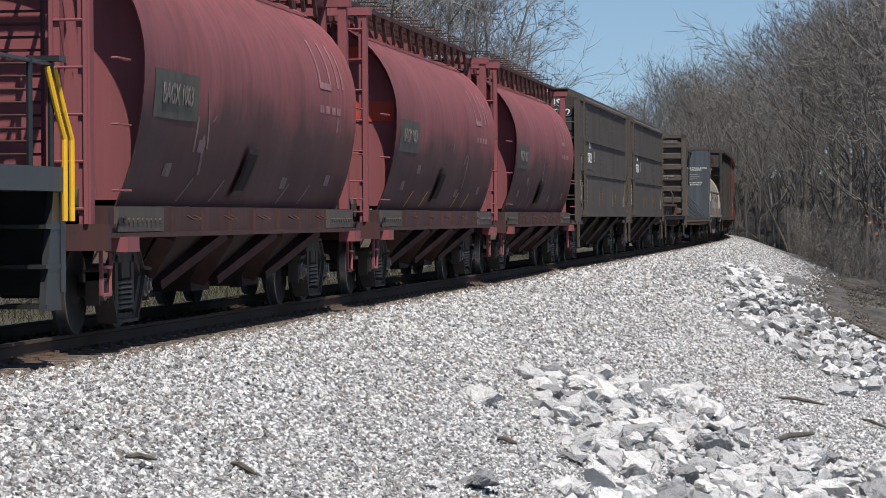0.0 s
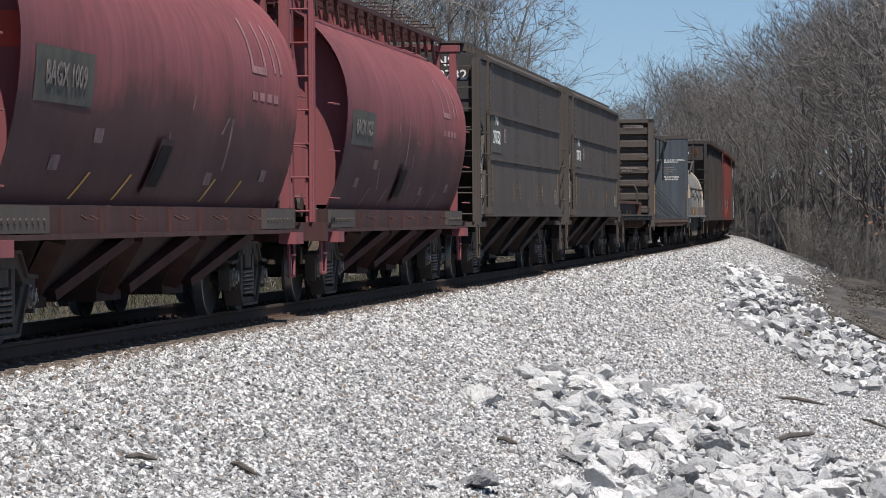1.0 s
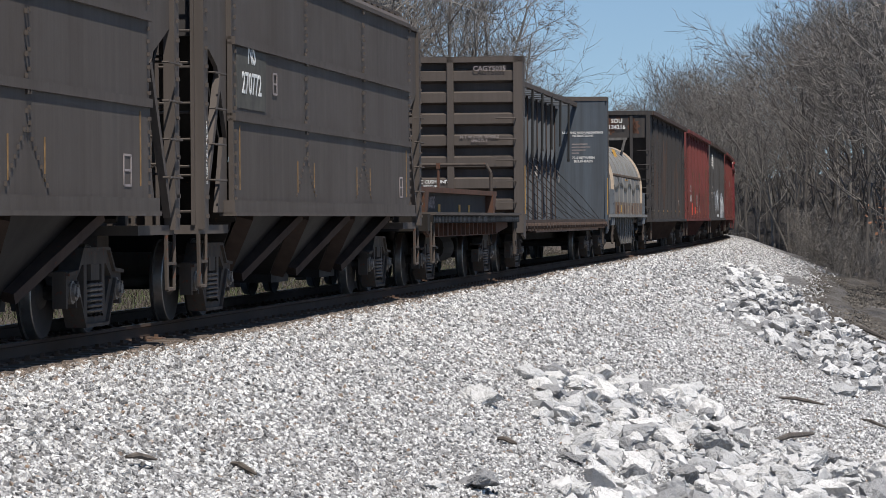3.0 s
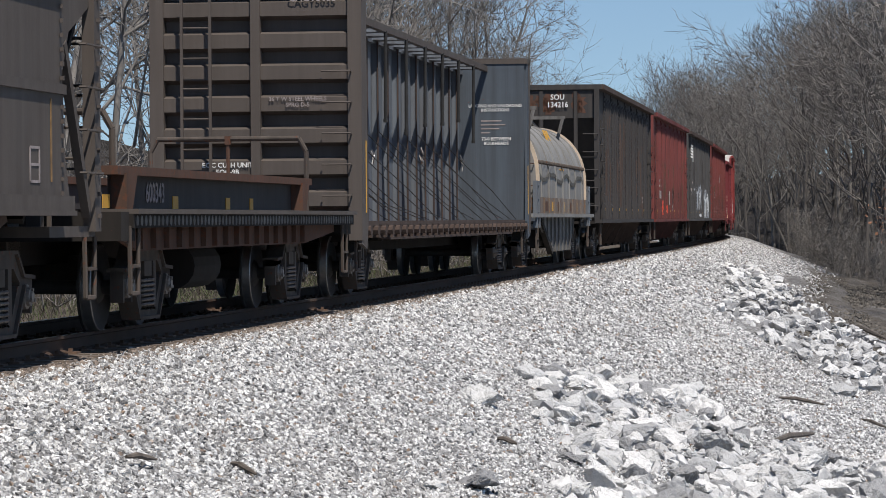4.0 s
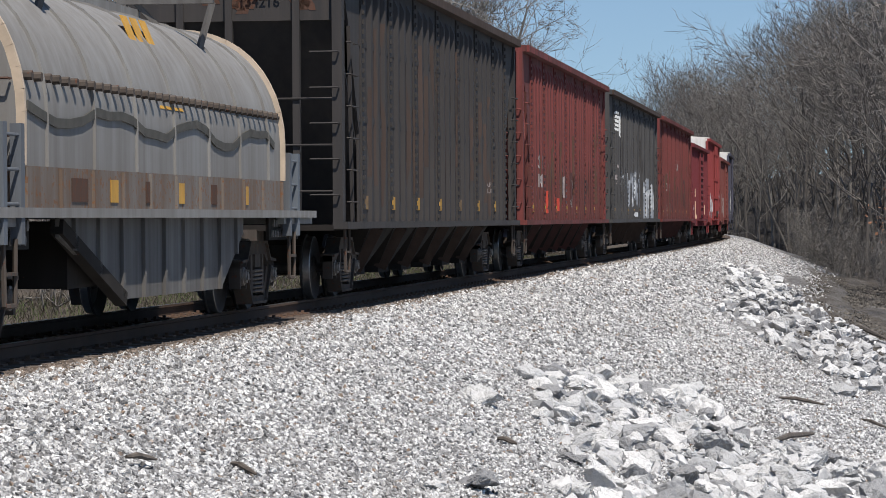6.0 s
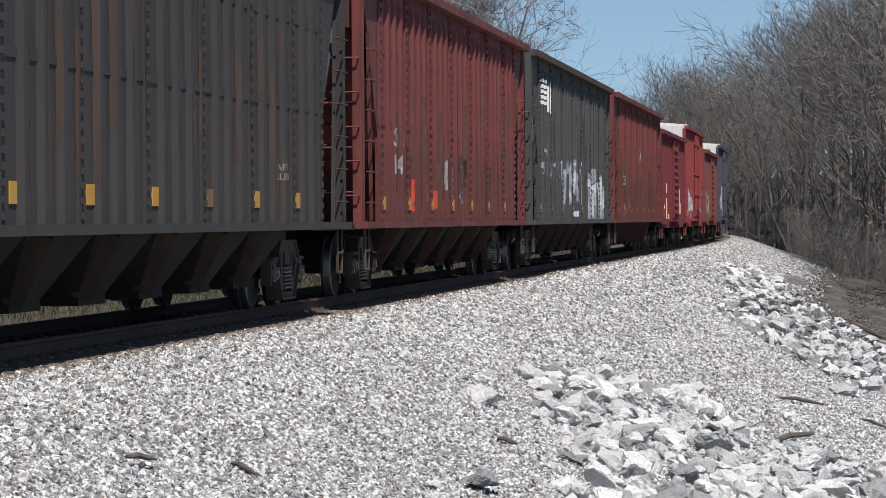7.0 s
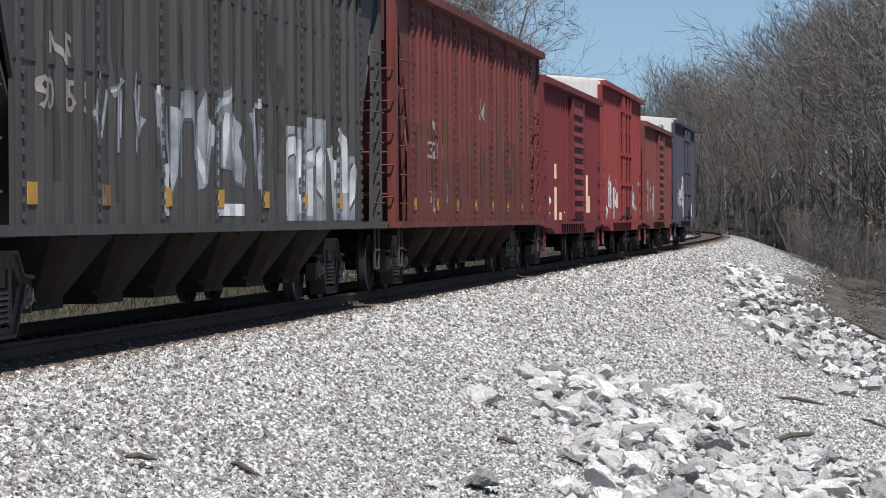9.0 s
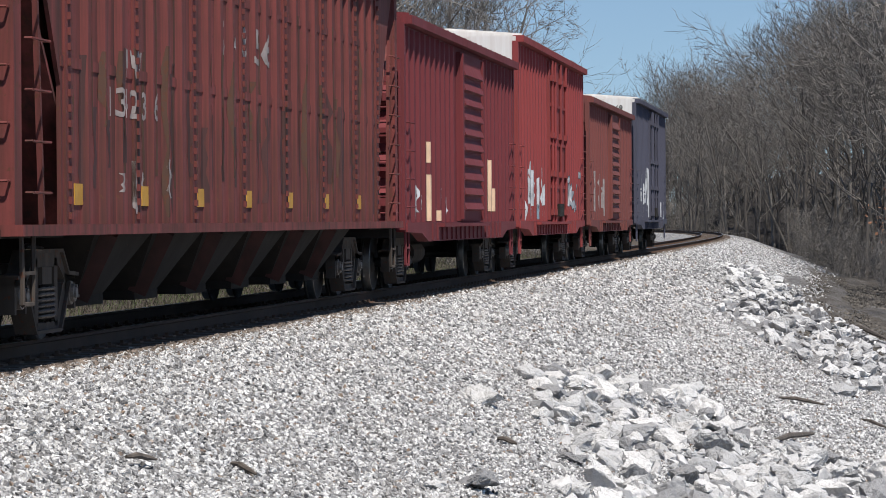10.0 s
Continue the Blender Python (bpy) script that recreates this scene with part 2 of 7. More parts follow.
DIRTY_BROWN = painted_steel("dirty_brown_paint", (0.085, 0.06, 0.05), dirt=(0.04, 0.03, 0.026), amount=0.6, rough=0.8)


# ---- ground, embankment, track ----
def stony(name, scale, dirt_low=True):
    k = Nodes(name)
    sep = k.t.nodes.new("ShaderNodeSeparateColor")
    warp = k.noise(9.0, 2, 0.5, out="Color")
    v = k.t.nodes.new("ShaderNodeVectorMath")
    v.operation = "MULTIPLY_ADD"
    k.link(warp, v.inputs[0])
    v.inputs[1].default_value = (0.02, 0.02, 0.02)
    k.link(k.co.outputs["Object"], v.inputs[2])
    k.link(k.voronoi(scale, "Color", vec=v.outputs[0]), sep.inputs[0])
    c = k.ramp(sep.outputs[0], [(0.0, (0.06, 0.06, 0.06)), (0.22, (0.18, 0.18, 0.182)), (0.55, (0.36, 0.36, 0.36)), (0.85, (0.52, 0.52, 0.515)), (1.0, (0.75, 0.75, 0.74))])
    tan = k.ramp(sep.outputs[1], [(0.95, 0.0), (0.97, 0.4)])
    c = k.mix(tan, c, (0.36, 0.26, 0.17))
    # dark cell edges paint the shade in the gaps between stones
    edge = k.ramp(k.voronoi(scale, "Distance", "DISTANCE_TO_EDGE", vec=v.outputs[0]), [(0.0, 0.75), (0.10, 0.0)])
    c = k.mix(edge, c, (0.035, 0.032, 0.03))
    patch = k.ramp(k.noise(0.35, 4, 0.6), [(0.5, 0.0), (0.72, 0.25)])
    c = k.mix(patch, c, (0.27, 0.235, 0.20))
    clump = k.t.nodes.new("ShaderNodeSeparateColor")
    k.link(k.voronoi(9.0, "Color", vec=v.outputs[0]), clump.inputs[0])
    c = k.mix(k.ramp(clump.outputs[2], [(0.6, 0.0), (0.8, 0.7)]), c, (0.13, 0.127, 0.125))
    c = k.mix(k.ramp(clump.outputs[1], [(0.7, 0.0), (0.95, 0.45)]), c, (0.80, 0.80, 0.79))
    low = k.ramp(k.math("ADD", k.math("MULTIPLY", k.height(), -0.4), k.math("MULTIPLY", k.noise(0.6, 4, 0.6), 0.3)), [(1.04, 0.0), (1.22, 0.85)])
    c = k.mix(low, c, (0.16, 0.13, 0.105))
    # older, darker gravel with long ruts on the far part of the slope
    xyz = k.t.nodes.new("ShaderNodeSeparateXYZ")
    k.link(k.co.outputs["Object"], xyz.inputs[0])
    far = k.ramp(k.math("DIVIDE", xyz.outputs[1], 200.0), [(0.30, 0.0), (0.52, 1.0)])
    down = k.ramp(k.math("MULTIPLY", xyz.outputs[2], -0.4), [(0.32, 0.0), (0.78, 1.0)])
    rut = k.ramp(k.noise(1.0, 5, 0.65, k.scaled(1.6, 0.09, 3.0)), [(0.36, 0.72), (0.56, 1.0)])
    c = k.mix(k.math("MULTIPLY", k.math("MULTIPLY", far, down), rut), c, (0.075, 0.064, 0.053))
    k.bump(k.voronoi(scale, vec=v.outputs[0]), 1.0, 0.06)
    k.t.nodes["Bump"].invert = True
    return k.done(c, 0.9)


def loose_stone():
    k = Nodes("loose_ballast_stone")
    r = k.random(True)
    c = k.ramp(r, [(0.0, (0.07, 0.07, 0.072)), (0.22, (0.24, 0.24, 0.245)), (0.48, (0.48, 0.48, 0.48)), (0.75, (0.74, 0.74, 0.735)), (0.965, (0.90, 0.90, 0.89)), (0.975, (0.34, 0.24, 0.16)), (1.0, (0.15, 0.10, 0.075))])
    c = k.mix(k.ramp(k.noise(70, 4, 0.7), [(0.44, 0.0), (0.62, 0.75)]), c, (0.15, 0.147, 0.143))
    c = k.mix(k.ramp(k.noise(45, 3, 0.6), [(0.56, 0.0), (0.68, 0.5)]), c, (0.72, 0.71, 0.70))
    k.bump(k.noise(80, 3, 0.6), 0.5, 0.01)
    patch = k.ramp(k.noise(0.35, 4, 0.6), [(0.5, 0.0), (0.72, 0.2)])
    c = k.mix(patch, c, (0.27, 0.235, 0.20))
    return k.done(c, 0.9)


def riprap_stone():
    k = Nodes("limestone_riprap")
    base = k.ramp(k.random(), [(0.0, (0.2, 0.203, 0.21)), (0.25, (0.50, 0.503, 0.507)), (0.6, (0.70, 0.695, 0.685)), (1.0, (0.82, 0.81, 0.80))])
    vein = k.ramp(k.noise(3.5, 8, 0.7, k.scaled(1, 1, 2.5)), [(0.42, 0.0), (0.66, 0.3)])
    c = k.mix(vein, base, (0.40, 0.40, 0.41))
    c = k.mix(k.ramp(k.noise(1.6, 5, 0.6), [(0.58, 0.0), (0.78, 0.3)]), c, (0.50, 0.44, 0.38))
    c = k.mix(k.ramp(k.noise(16, 4, 0.7), [(0.55, 0.0), (0.72, 0.6)]), c, (0.66, 0.66, 0.65))
    c = k.mix(k.ramp(k.noise(3.2, 5, 0.6, k.scaled(1.4, 1, 1.3)), [(0.58, 0.0), (0.70, 0.35)]), c, (0.26, 0.26, 0.262))
    c = k.mix(k.ramp(k.noise(11, 3, 0.6), [(0.58, 0.0), (0.68, 0.5)]), c, (0.27, 0.265, 0.26))
    k.bump(k.noise(6, 5, 0.65), 0.7, 0.08)
    return k.done(c, 0.9)


def leaf_litter():
    k = Nodes("dirt_and_leaf_litter")
    c = k.ramp(k.noise(0.5, 6, 0.65), [(0.3, (0.042, 0.035, 0.028)), (0.55, (0.08, 0.065, 0.05)), (0.75, (0.125, 0.102, 0.08))])
    c = k.mix(k.ramp(k.noise(7, 4, 0.7), [(0.4, 0.0), (0.7, 0.6)]), c, (0.09, 0.07, 0.05))
    k.bump(k.noise(5, 6, 0.7), 0.7, 0.08)
    return k.done(c, 0.95)


BALLAST = stony("ballast_bed_stone", 18.0)
LOOSE, RIPRAP, LITTER = loose_stone(), riprap_stone(), leaf_litter()
OLD_GRAVEL = plain("old_dark_gravel", (0.11, 0.098, 0.084), 0.95, 0, 0.75, 1.3)
STAINED = plain("rust_stained_stone", (0.17, 0.138, 0.115), 0.95, 0, 0.7, 14)


def rubble_stone():
    k = Nodes("limestone_rubble")
    c = k.ramp(k.random(True), [(0.0, (0.16, 0.162, 0.17)), (0.35, (0.44, 0.44, 0.44)), (1.0, (0.70, 0.695, 0.685))])
    c = k.mix(k.ramp(k.noise(6, 8, 0.75), [(0.46, 0.0), (0.66, 0.4)]), c, (0.36, 0.36, 0.37))
    c = k.mix(k.ramp(k.noise(9, 3, 0.6), [(0.57, 0.0), (0.67, 0.5)]), c, (0.18, 0.18, 0.185))
    k.bump(k.noise(10, 5, 0.65), 0.6, 0.05)
    return k.done(c, 0.9)


RUBBLE = rubble_stone()
STICK = plain("grey_driftwood", (0.10, 0.085, 0.072), 0.95, 0, 0.5, 12)


def mesh_from(name, verts, faces, mat, smoothed=False):
    """A mesh from arrays; all faces have the same number of corners."""
    me = bpy.data.meshes.new(name)
    verts, faces = np.asarray(verts, np.float32), np.asarray(faces, np.int32)
    n, k = faces.shape
    me.vertices.add(len(verts))
    me.vertices.foreach_set("co", verts.ravel())
    me.loops.add(n * k)
    me.loops.foreach_set("vertex_index", faces.ravel())
    me.polygons.add(n)
    me.polygons.foreach_set("loop_start", np.arange(0, n * k, k, dtype=np.int32))
    me.polygons.foreach_set("use_smooth", np.full(n, smoothed))
    for m in mat if isinstance(mat, (list, tuple)) else [mat]:
        me.materials.append(m)
    me.update(calc_edges=True)
    return me


def grid_faces(rows, cols):
    i, j = np.meshgrid(np.arange(rows - 1), np.arange(cols - 1), indexing="ij")
    a = (i * cols + j).ravel()
    return np.stack([a, a + 1, a + cols + 1, a + cols], 1)


def ripple(x, y, scale, seed=0.0):
    return np.array([noise.noise(Vector((a * scale, b * scale, seed))) for a, b in zip(x.ravel(), y.ravel())]).reshape(x.shape)


_s = np.concatenate([np.arange(-130, 18, 4.0), np.arange(18, 140, 0.7), np.arange(140, 420, 2.0)])
_w = np.concatenate([np.linspace(-4.6, -1.5, 7), np.linspace(-1.3, 1.3, 5), np.linspace(1.5, 9, 34), np.linspace(9.4, 14.5, 12)])
SS, WW = np.meshgrid(_s, _w, indexing="ij")
XX, YY, _ = line(SS, WW)
# the slope bulges a little and is rutted where it meets the dirt road
ZZ = bank(SS, WW) + 0.07 * ripple(XX, YY, 0.45) * smooth(1.6, 3, np.abs(WW)) + 0.30 * ripple(WW, SS * 0.05, 1.1, 4.0) * smooth(4, 8, WW) * smooth(95, 130, SS)
ZZ -= 0.35 * smooth(13.4, 14.5, WW) + 0.5 * smooth(4.1, 4.6, -WW)
bed = tagged(new("ballast_bed", mesh_from("ballast_bed", np.stack([XX, YY, ZZ], -1).reshape(-1, 3), grid_faces(len(_s), len(_w)), BALLAST, True)),
             "white and grey crushed stone embankment under the track", "ballast", kind="structure")
_gx = np.concatenate([[-4000, -2000, -1000, -500, -260], np.arange(-160, 161, 4.0), [260, 500, 1000, 2000, 4000]])
_gy = np.concatenate([[-4000, -1500, -500, -200], np.arange(-130, 500, 5.0), [600, 900, 1600, 3000, 4800]])
GX, GY = np.meshgrid(_gx, _gy)
gs, gw = along(GX.ravel(), GY.ravel())
near_bed = ((gw > -4.5) & (gw < 14.4)).astype(float)
GZ = bank(gs, np.clip(gw, -45, 45)) - 0.55 * near_bed + 0.25 * ripple(GX, GY, 0.12, 9.0).ravel() * (1 - near_bed)
tagged(new("ground", mesh_from("ground", np.stack([GX.ravel(), GY.ravel(), GZ], -1), grid_faces(len(_gy), len(_gx)), LITTER, True)),
       "brown dirt and leaf litter under the woods", "ground", kind="structure")

# rails: head, web and foot drawn along the line
_prof = [(-0.036, 0.0), (0.036, 0.0), (0.037, -0.03), (0.01, -0.045), (0.01, -0.145), (0.07, -0.16), (0.07, -0.172), (-0.07, -0.172), (-0.07, -0.16), (-0.01, -0.145), (-0.01, -0.045), (-0.037, -0.03)]
_rs = np.arange(-130, 430, 1.0)
for side in (-1, 1):
    rows = []
    for u, v in _prof:
        x, y, _ = line(_rs, side * 0.7535 + u)
        rows.append(np.stack([x, y, np.full_like(x, v)], -1))
    V = np.stack(rows, 1)
    m = len(_prof)
    F = [(i * m + j, (i + 1) * m + j, (i + 1) * m + (j + 1) % m, i * m + (j + 1) % m) for i in range(len(_rs) - 1) for j in range(m)]
    me = mesh_from("rail", V.reshape(-1, 3), F, [RAIL_STEEL, RAIL_TOP])
    me.polygons.foreach_set("material_index", [1 if j == 0 else 0 for i in range(len(_rs) - 1) for j in range(m)])
    tagged(new("rail", me), "worn steel rail with a polished head and rusty web", "rail", "rails", kind="structure")


# rocks with flat broken faces
def rock_mesh(seed, corners=17, rough=True):
    """A broken stone: the hull of a few scattered corners, so that its faces are flat and its edges sharp."""
    rnd = random.Random(seed)
    bm = bmesh.new()
    sx, sy, sz = rnd.uniform(0.85, 1.3), rnd.uniform(0.7, 1.05), rnd.uniform(0.5, 0.8)
    for i in range(corners):
        d = Vector((rnd.gauss(0, 1), rnd.gauss(0, 1), rnd.gauss(0, 1))).normalized()
        m = max(abs(d.x), abs(d.y), abs(d.z))
        d = d.lerp(d / m, 0.55) * rnd.uniform(0.72, 1.0)
        bm.verts.new((d.x * sx, d.y * sy, d.z * sz))
    out = bmesh.ops.convex_hull(bm, input=bm.verts)
    bmesh.ops.delete(bm, geom=[v for v in bm.verts if not v.link_faces], context="VERTS")
    if rough:
        # chipped faces and worn edges
        bmesh.ops.subdivide_edges(bm, edges=list(bm.edges), cuts=3, use_grid_fill=True)
        bm.normal_update()
        shift = Vector((seed * 7.3, seed * 3.1, seed * 5.7))
        for v in bm.verts:
            a = noise.noise(v.co * 2.3 + shift) * 0.15 + noise.noise(v.co * 6.0 + shift) * 0.11
            v.co += v.normal * (a - 0.02)
    else:
        bmesh.ops.bevel(bm, geom=list(bm.edges), offset=0.035, segments=1, affect="EDGES")
    bmesh.ops.triangulate(bm, faces=bm.faces)
    me = bpy.data.meshes.new("riprap_rock")
    bm.to_mesh(me)
    bm.free()
    me.materials.append(RIPRAP)
    return me


ROCKS = [rock_mesh(i + 1) for i in range(10)]


def inside(poly, s, w):
    hit = False
    for (a, b), (c, d) in zip(poly, poly[1:] + poly[:1]):
        if (b > w) != (d > w) and s < (c - a) * (w - b) / (d - b) + a:
            hit = not hit
    return hit


PILES = [([(44.2, 4.3), (49.0, 5.4), (49.2, 6.2), (46.0, 7.2), (45.0, 8.3), (42.5, 9.3), (34, 9.4), (30, 7.2), (30.5, 5.9), (36.5, 5.3), (38.5, 4.7)], 280, 0.25),
         ([(124, 3.6), (131, 4.4), (117, 6.2), (98, 8.3), (85, 9.4), (64, 9.2), (63, 8.7), (69, 7.7), (75, 6.3), (81, 5.1), (100, 4.5)], 300, 0.27)]
rock_rnd = random.Random(4)
FAR_V, FAR_F = [], []
for poly, count, size in PILES:
    ss, wws = [p[0] for p in poly], [p[1] for p in poly]
    placed, tries = [], 0
    while len(placed) < count and tries < 30000:
        tries += 1
        s, w = rock_rnd.uniform(min(ss), max(ss)), rock_rnd.uniform(min(wws), max(wws))
        if not inside(poly, s, w):
            continue
        r = size * rock_rnd.choice((0.45, 0.55, 0.7, 0.7, 0.85, 1.0)) * rock_rnd.uniform(0.85, 1.15)
        x, y, _ = line(s, w)
        if any((x - a) ** 2 + (y - b) ** 2 < (0.66 * (r + c)) ** 2 for a, b, c in placed):
            continue
        placed.append((float(x), float(y), r))
        me = ROCKS[rock_rnd.randrange(10)]
        m = Matrix.LocRotScale((x, y, float(bank(s, w)) + r * rock_rnd.uniform(0.2, 0.62)), Euler((rock_rnd.uniform(-0.6, 0.6), rock_rnd.uniform(-0.6, 0.6), rock_rnd.uniform(0, 6.3))), (r, r, r))
        if s > 60:
            # the far pile lies together as one mass
            base = len(FAR_V)
            FAR_V += [tuple(m @ v.co) for v in me.vertices]
            FAR_F += [tuple(i + base for i in q.vertices) for q in me.polygons]
            continue
        ob = new("riprap_rock", me)
        ob.matrix_basis = m
        tagged(ob, "broken pale grey limestone rock on the embankment slope" if r > 0.24 else "small broken grey limestone rock on the slope", "rock", "riprap rocks")
for s, w, r in ((42.5, 4.35, 0.3), (37.5, 4.3, 0.28), (29.5, 5.3, 0.24), (28.6, 5.0, 0.12), (33.8, 4.6, 0.13), (61.5, 8.3, 0.3), (50.5, 7.6, 0.2)):
    x, y, _ = line(s, w)
    ob = new("riprap_rock", ROCKS[int(s) % 10])
    ob.matrix_basis = Matrix.LocRotScale((x, y, float(bank(s, w)) + r * 0.25), Euler((0.2, 0.1, s)), (r, r, r))
    tagged(ob, "stray limestone rock lying on the ballast", "rock", "riprap rocks")

tagged(new("riprap_mound", mesh_from("riprap_mound", FAR_V, FAR_F, RUBBLE)), "mound of broken pale limestone rocks on the embankment", "rocks", kind="stuff")

# small rubble between the rocks, and the loose top layer of the ballast
_chip = np.array([(0.82 * math.cos(a), 0.82 * math.sin(a), z) for a, z in ((0.0, 0.5), (2.1, 0.5), (4.2, 0.5), (1.05, -0.5), (3.15, -0.5), (5.25, -0.5))]) * 0.66
_cf = np.array([(0, 1, 2), (5, 4, 3), (0, 3, 1), (1, 3, 4), (1, 4, 2), (2, 4, 5), (2, 5, 0), (0, 5, 3)])


def scatter(name, s, w, size, mat, lift, label, seed):
    rng = np.random.default_rng(seed)
    n = len(s)
    x, y, _ = line(s, w)
    z = bank(s, w) + 0.07 * ripple(x, y, 0.45) * smooth(1.6, 3, np.abs(w)) + lift * size
    sc = size[:, None] * rng.uniform(0.6, 1.25, (n, 3)) * np.array([1.15, 1.0, 0.85])
    q = rng.normal(size=(n, 4))
    q /= np.linalg.norm(q, axis=1)[:, None]
    a, b, c, d = q.T
    R = np.stack([np.stack([1 - 2 * (c * c + d * d), 2 * (b * c - a * d), 2 * (b * d + a * c)], -1),
                  np.stack([2 * (b * c + a * d), 1 - 2 * (b * b + d * d), 2 * (c * d - a * b)], -1),
                  np.stack([2 * (b * d - a * c), 2 * (c * d + a * b), 1 - 2 * (b * b + c * c)], -1)], 1)
    V = (_chip[None] + rng.uniform(-0.2, 0.2, (n, 6, 3)) * 0.8) * sc[:, None, :]
    V = np.einsum("nij,nkj->nki", R, V) + np.stack([x, y, z], -1)[:, None, :]
    F = _cf[None] + (np.arange(n) * 6)[:, None, None]
    return tagged(new(name, mesh_from(name, V.reshape(-1, 3), F.reshape(-1, 3), mat)), label, "gravel", kind="stuff")


rng = np.random.default_rng(7)
s_parts, w_parts, d_parts = [], [], []
for n, s0, s1, d0, d1 in ((72000, 20, 45, 0.026, 0.058), (52000, 43, 77, 0.038, 0.078), (44000, 75, 200, 0.06, 0.11)):
    s_parts.append(s0 + (s1 - s0) * rng.random(n) ** 1.25)
    w_parts.append(1.12 + (7.2 if s0 < 40 else 9.0) * rng.random(n) ** (1.0 if s0 < 70 else 1.4))
    d_parts.append(rng.uniform(d0, d1, n))
cs, cw, cd = np.concatenate(s_parts), np.concatenate(w_parts), np.concatenate(d_parts)
# the near shoulder by the rail is covered from 23 m on
open_part = cw > 8.4 - 0.289 * cs
cs, cw, cd = cs[open_part], cw[open_part], cd[open_part]
in_pile = np.zeros(len(cs), bool)
for poly, _, _ in PILES[1:]:
    hit = np.zeros(len(cs), bool)
    for (a, b), (c, d) in zip(poly, poly[1:] + poly[:1]):
        if b != d:
            hit ^= ((b > cw) != (d > cw)) & (cs < (c - a) * (cw - b) / (d - b) + a)
    in_pile |= hit
in_pile |= (cs > 98) & (cw > 3.5 + 4.5 * rng.random(len(cw)))
in_pile |= (cs > 84) & (cw > 6.6 + 2.6 * rng.random(len(cw)))
cs, cw, cd = cs[~in_pile], cw[~in_pile], cd[~in_pile]
edge = cw < 1.5 + rng.normal(0, 0.2, len(cw))
scatter("ballast_stones", cs[~edge], cw[~edge], cd[~edge], LOOSE, 0.1, "loose angular white and grey track ballast", 8)
scatter("stained_ballast_stones", cs[edge], cw[edge], cd[edge], STAINED, 0.1, "rust-stained ballast stones beside the rail", 10)
og = np.random.default_rng(31)
os_, ow_ = og.uniform(82, 172, 9000), 6.4 + 6.6 * og.random(9000)
on_slope = ow_ > 6.4 + 2.6 * og.random(9000) - 2.0 * smooth(110, 150, os_)
scatter("old_gravel", os_[on_slope], ow_[on_slope], og.uniform(0.05, 0.12, 9000)[on_slope], OLD_GRAVEL, 0.05, "dark weathered gravel and dirt clods on the old slope", 12)
# lesser rocks packed between the large ones
LOW = [rock_mesh(40 + i, 11, False) for i in range(8)]
pack_v, pack_f, base = [], [], 0
for poly, size, n in ((PILES[0][0], 0.14, 420), (PILES[1][0], 0.17, 520)):
    ss, wws = [p[0] for p in poly], [p[1] for p in poly]
    k = 0
    while k < n:
        s, w = rock_rnd.uniform(min(ss), max(ss)), rock_rnd.uniform(min(wws), max(wws))
        if not inside(poly, s, w):
            continue
        k += 1
        x, y, _ = line(s, w)
        r = size * rock_rnd.uniform(0.5, 1.15)
        m = Matrix.LocRotScale((x, y, float(bank(s, w)) + r * rock_rnd.uniform(-0.35, 0.35)), Euler([rock_rnd.uniform(0, 6.3) for _ in range(3)]), (r, r, r))
        me = LOW[k % 8]
        pack_v += [tuple(m @ v.co) for v in me.vertices]
        pack_f += [tuple(i + base for i in p.vertices) for p in me.polygons if len(p.vertices) == 3]
        base += len(me.vertices)
tagged(new("rock_rubble", mesh_from("rock_rubble", pack_v, pack_f, RUBBLE)), "broken limestone rubble packed between larger rocks", "rubble", kind="stuff")

# fallen sticks and an old timber
for (s0, w0), (s1, w1), r in (((45.1, 7.48), (48.0, 7.98), 0.045), ((55.1, 7.30), (55.9, 8.05), 0.035), ((23.9, 3.36), (24.2, 3.52), 0.025), ((25.5, 3.82), (25.3, 4.06), 0.025),
                              ((34.0, 4.91), (34.0, 5.12), 0.03), ((97.2, 8.39), (90.5, 9.4), 0.075), ((40.0, 4.94), (38.8, 5.16), 0.02), ((54.6, 8.7), (53.4, 9.1), 0.03)):
    g = Geo()
    p, q = line(s0, w0), line(s1, w1)
    a = Vector((p[0], p[1], float(bank(s0, w0)) + r * 1.5))
    b = Vector((q[0], q[1], float(bank(s1, w1)) + r * 2.2))
    m1, m2 = a.lerp(b, 0.35) + Vector((0, 0, r * 0.8)), a.lerp(b, 0.7) + Vector((0, 0, r * 0.3))
    g.cyl(a, m1, r * 0.6, 7, r), g.cyl(m1, m2, r, 7, r * 0.9), g.cyl(m2, b, r * 0.9, 7, r * 0.4)
    tagged(part("fallen_branch" if r < 0.1 else "old_timber", g, STICK), "weathered dark wood lying on the stones", "branch" if r < 0.1 else "timber")


# ---- woods ----
def bark(name, colour, light):
    k = Nodes(name)
    c = k.ramp(k.noise(1.2, 6, 0.7, k.scaled(3, 3, 0.8)), [(0.3, tuple(v * 0.55 for v in colour)), (0.55, colour), (0.75, light)])
    c = k.mix(k.math("MULTIPLY", k.random(), 0.45), c, (0.11, 0.097, 0.087))
    return k.done(c, 0.95)


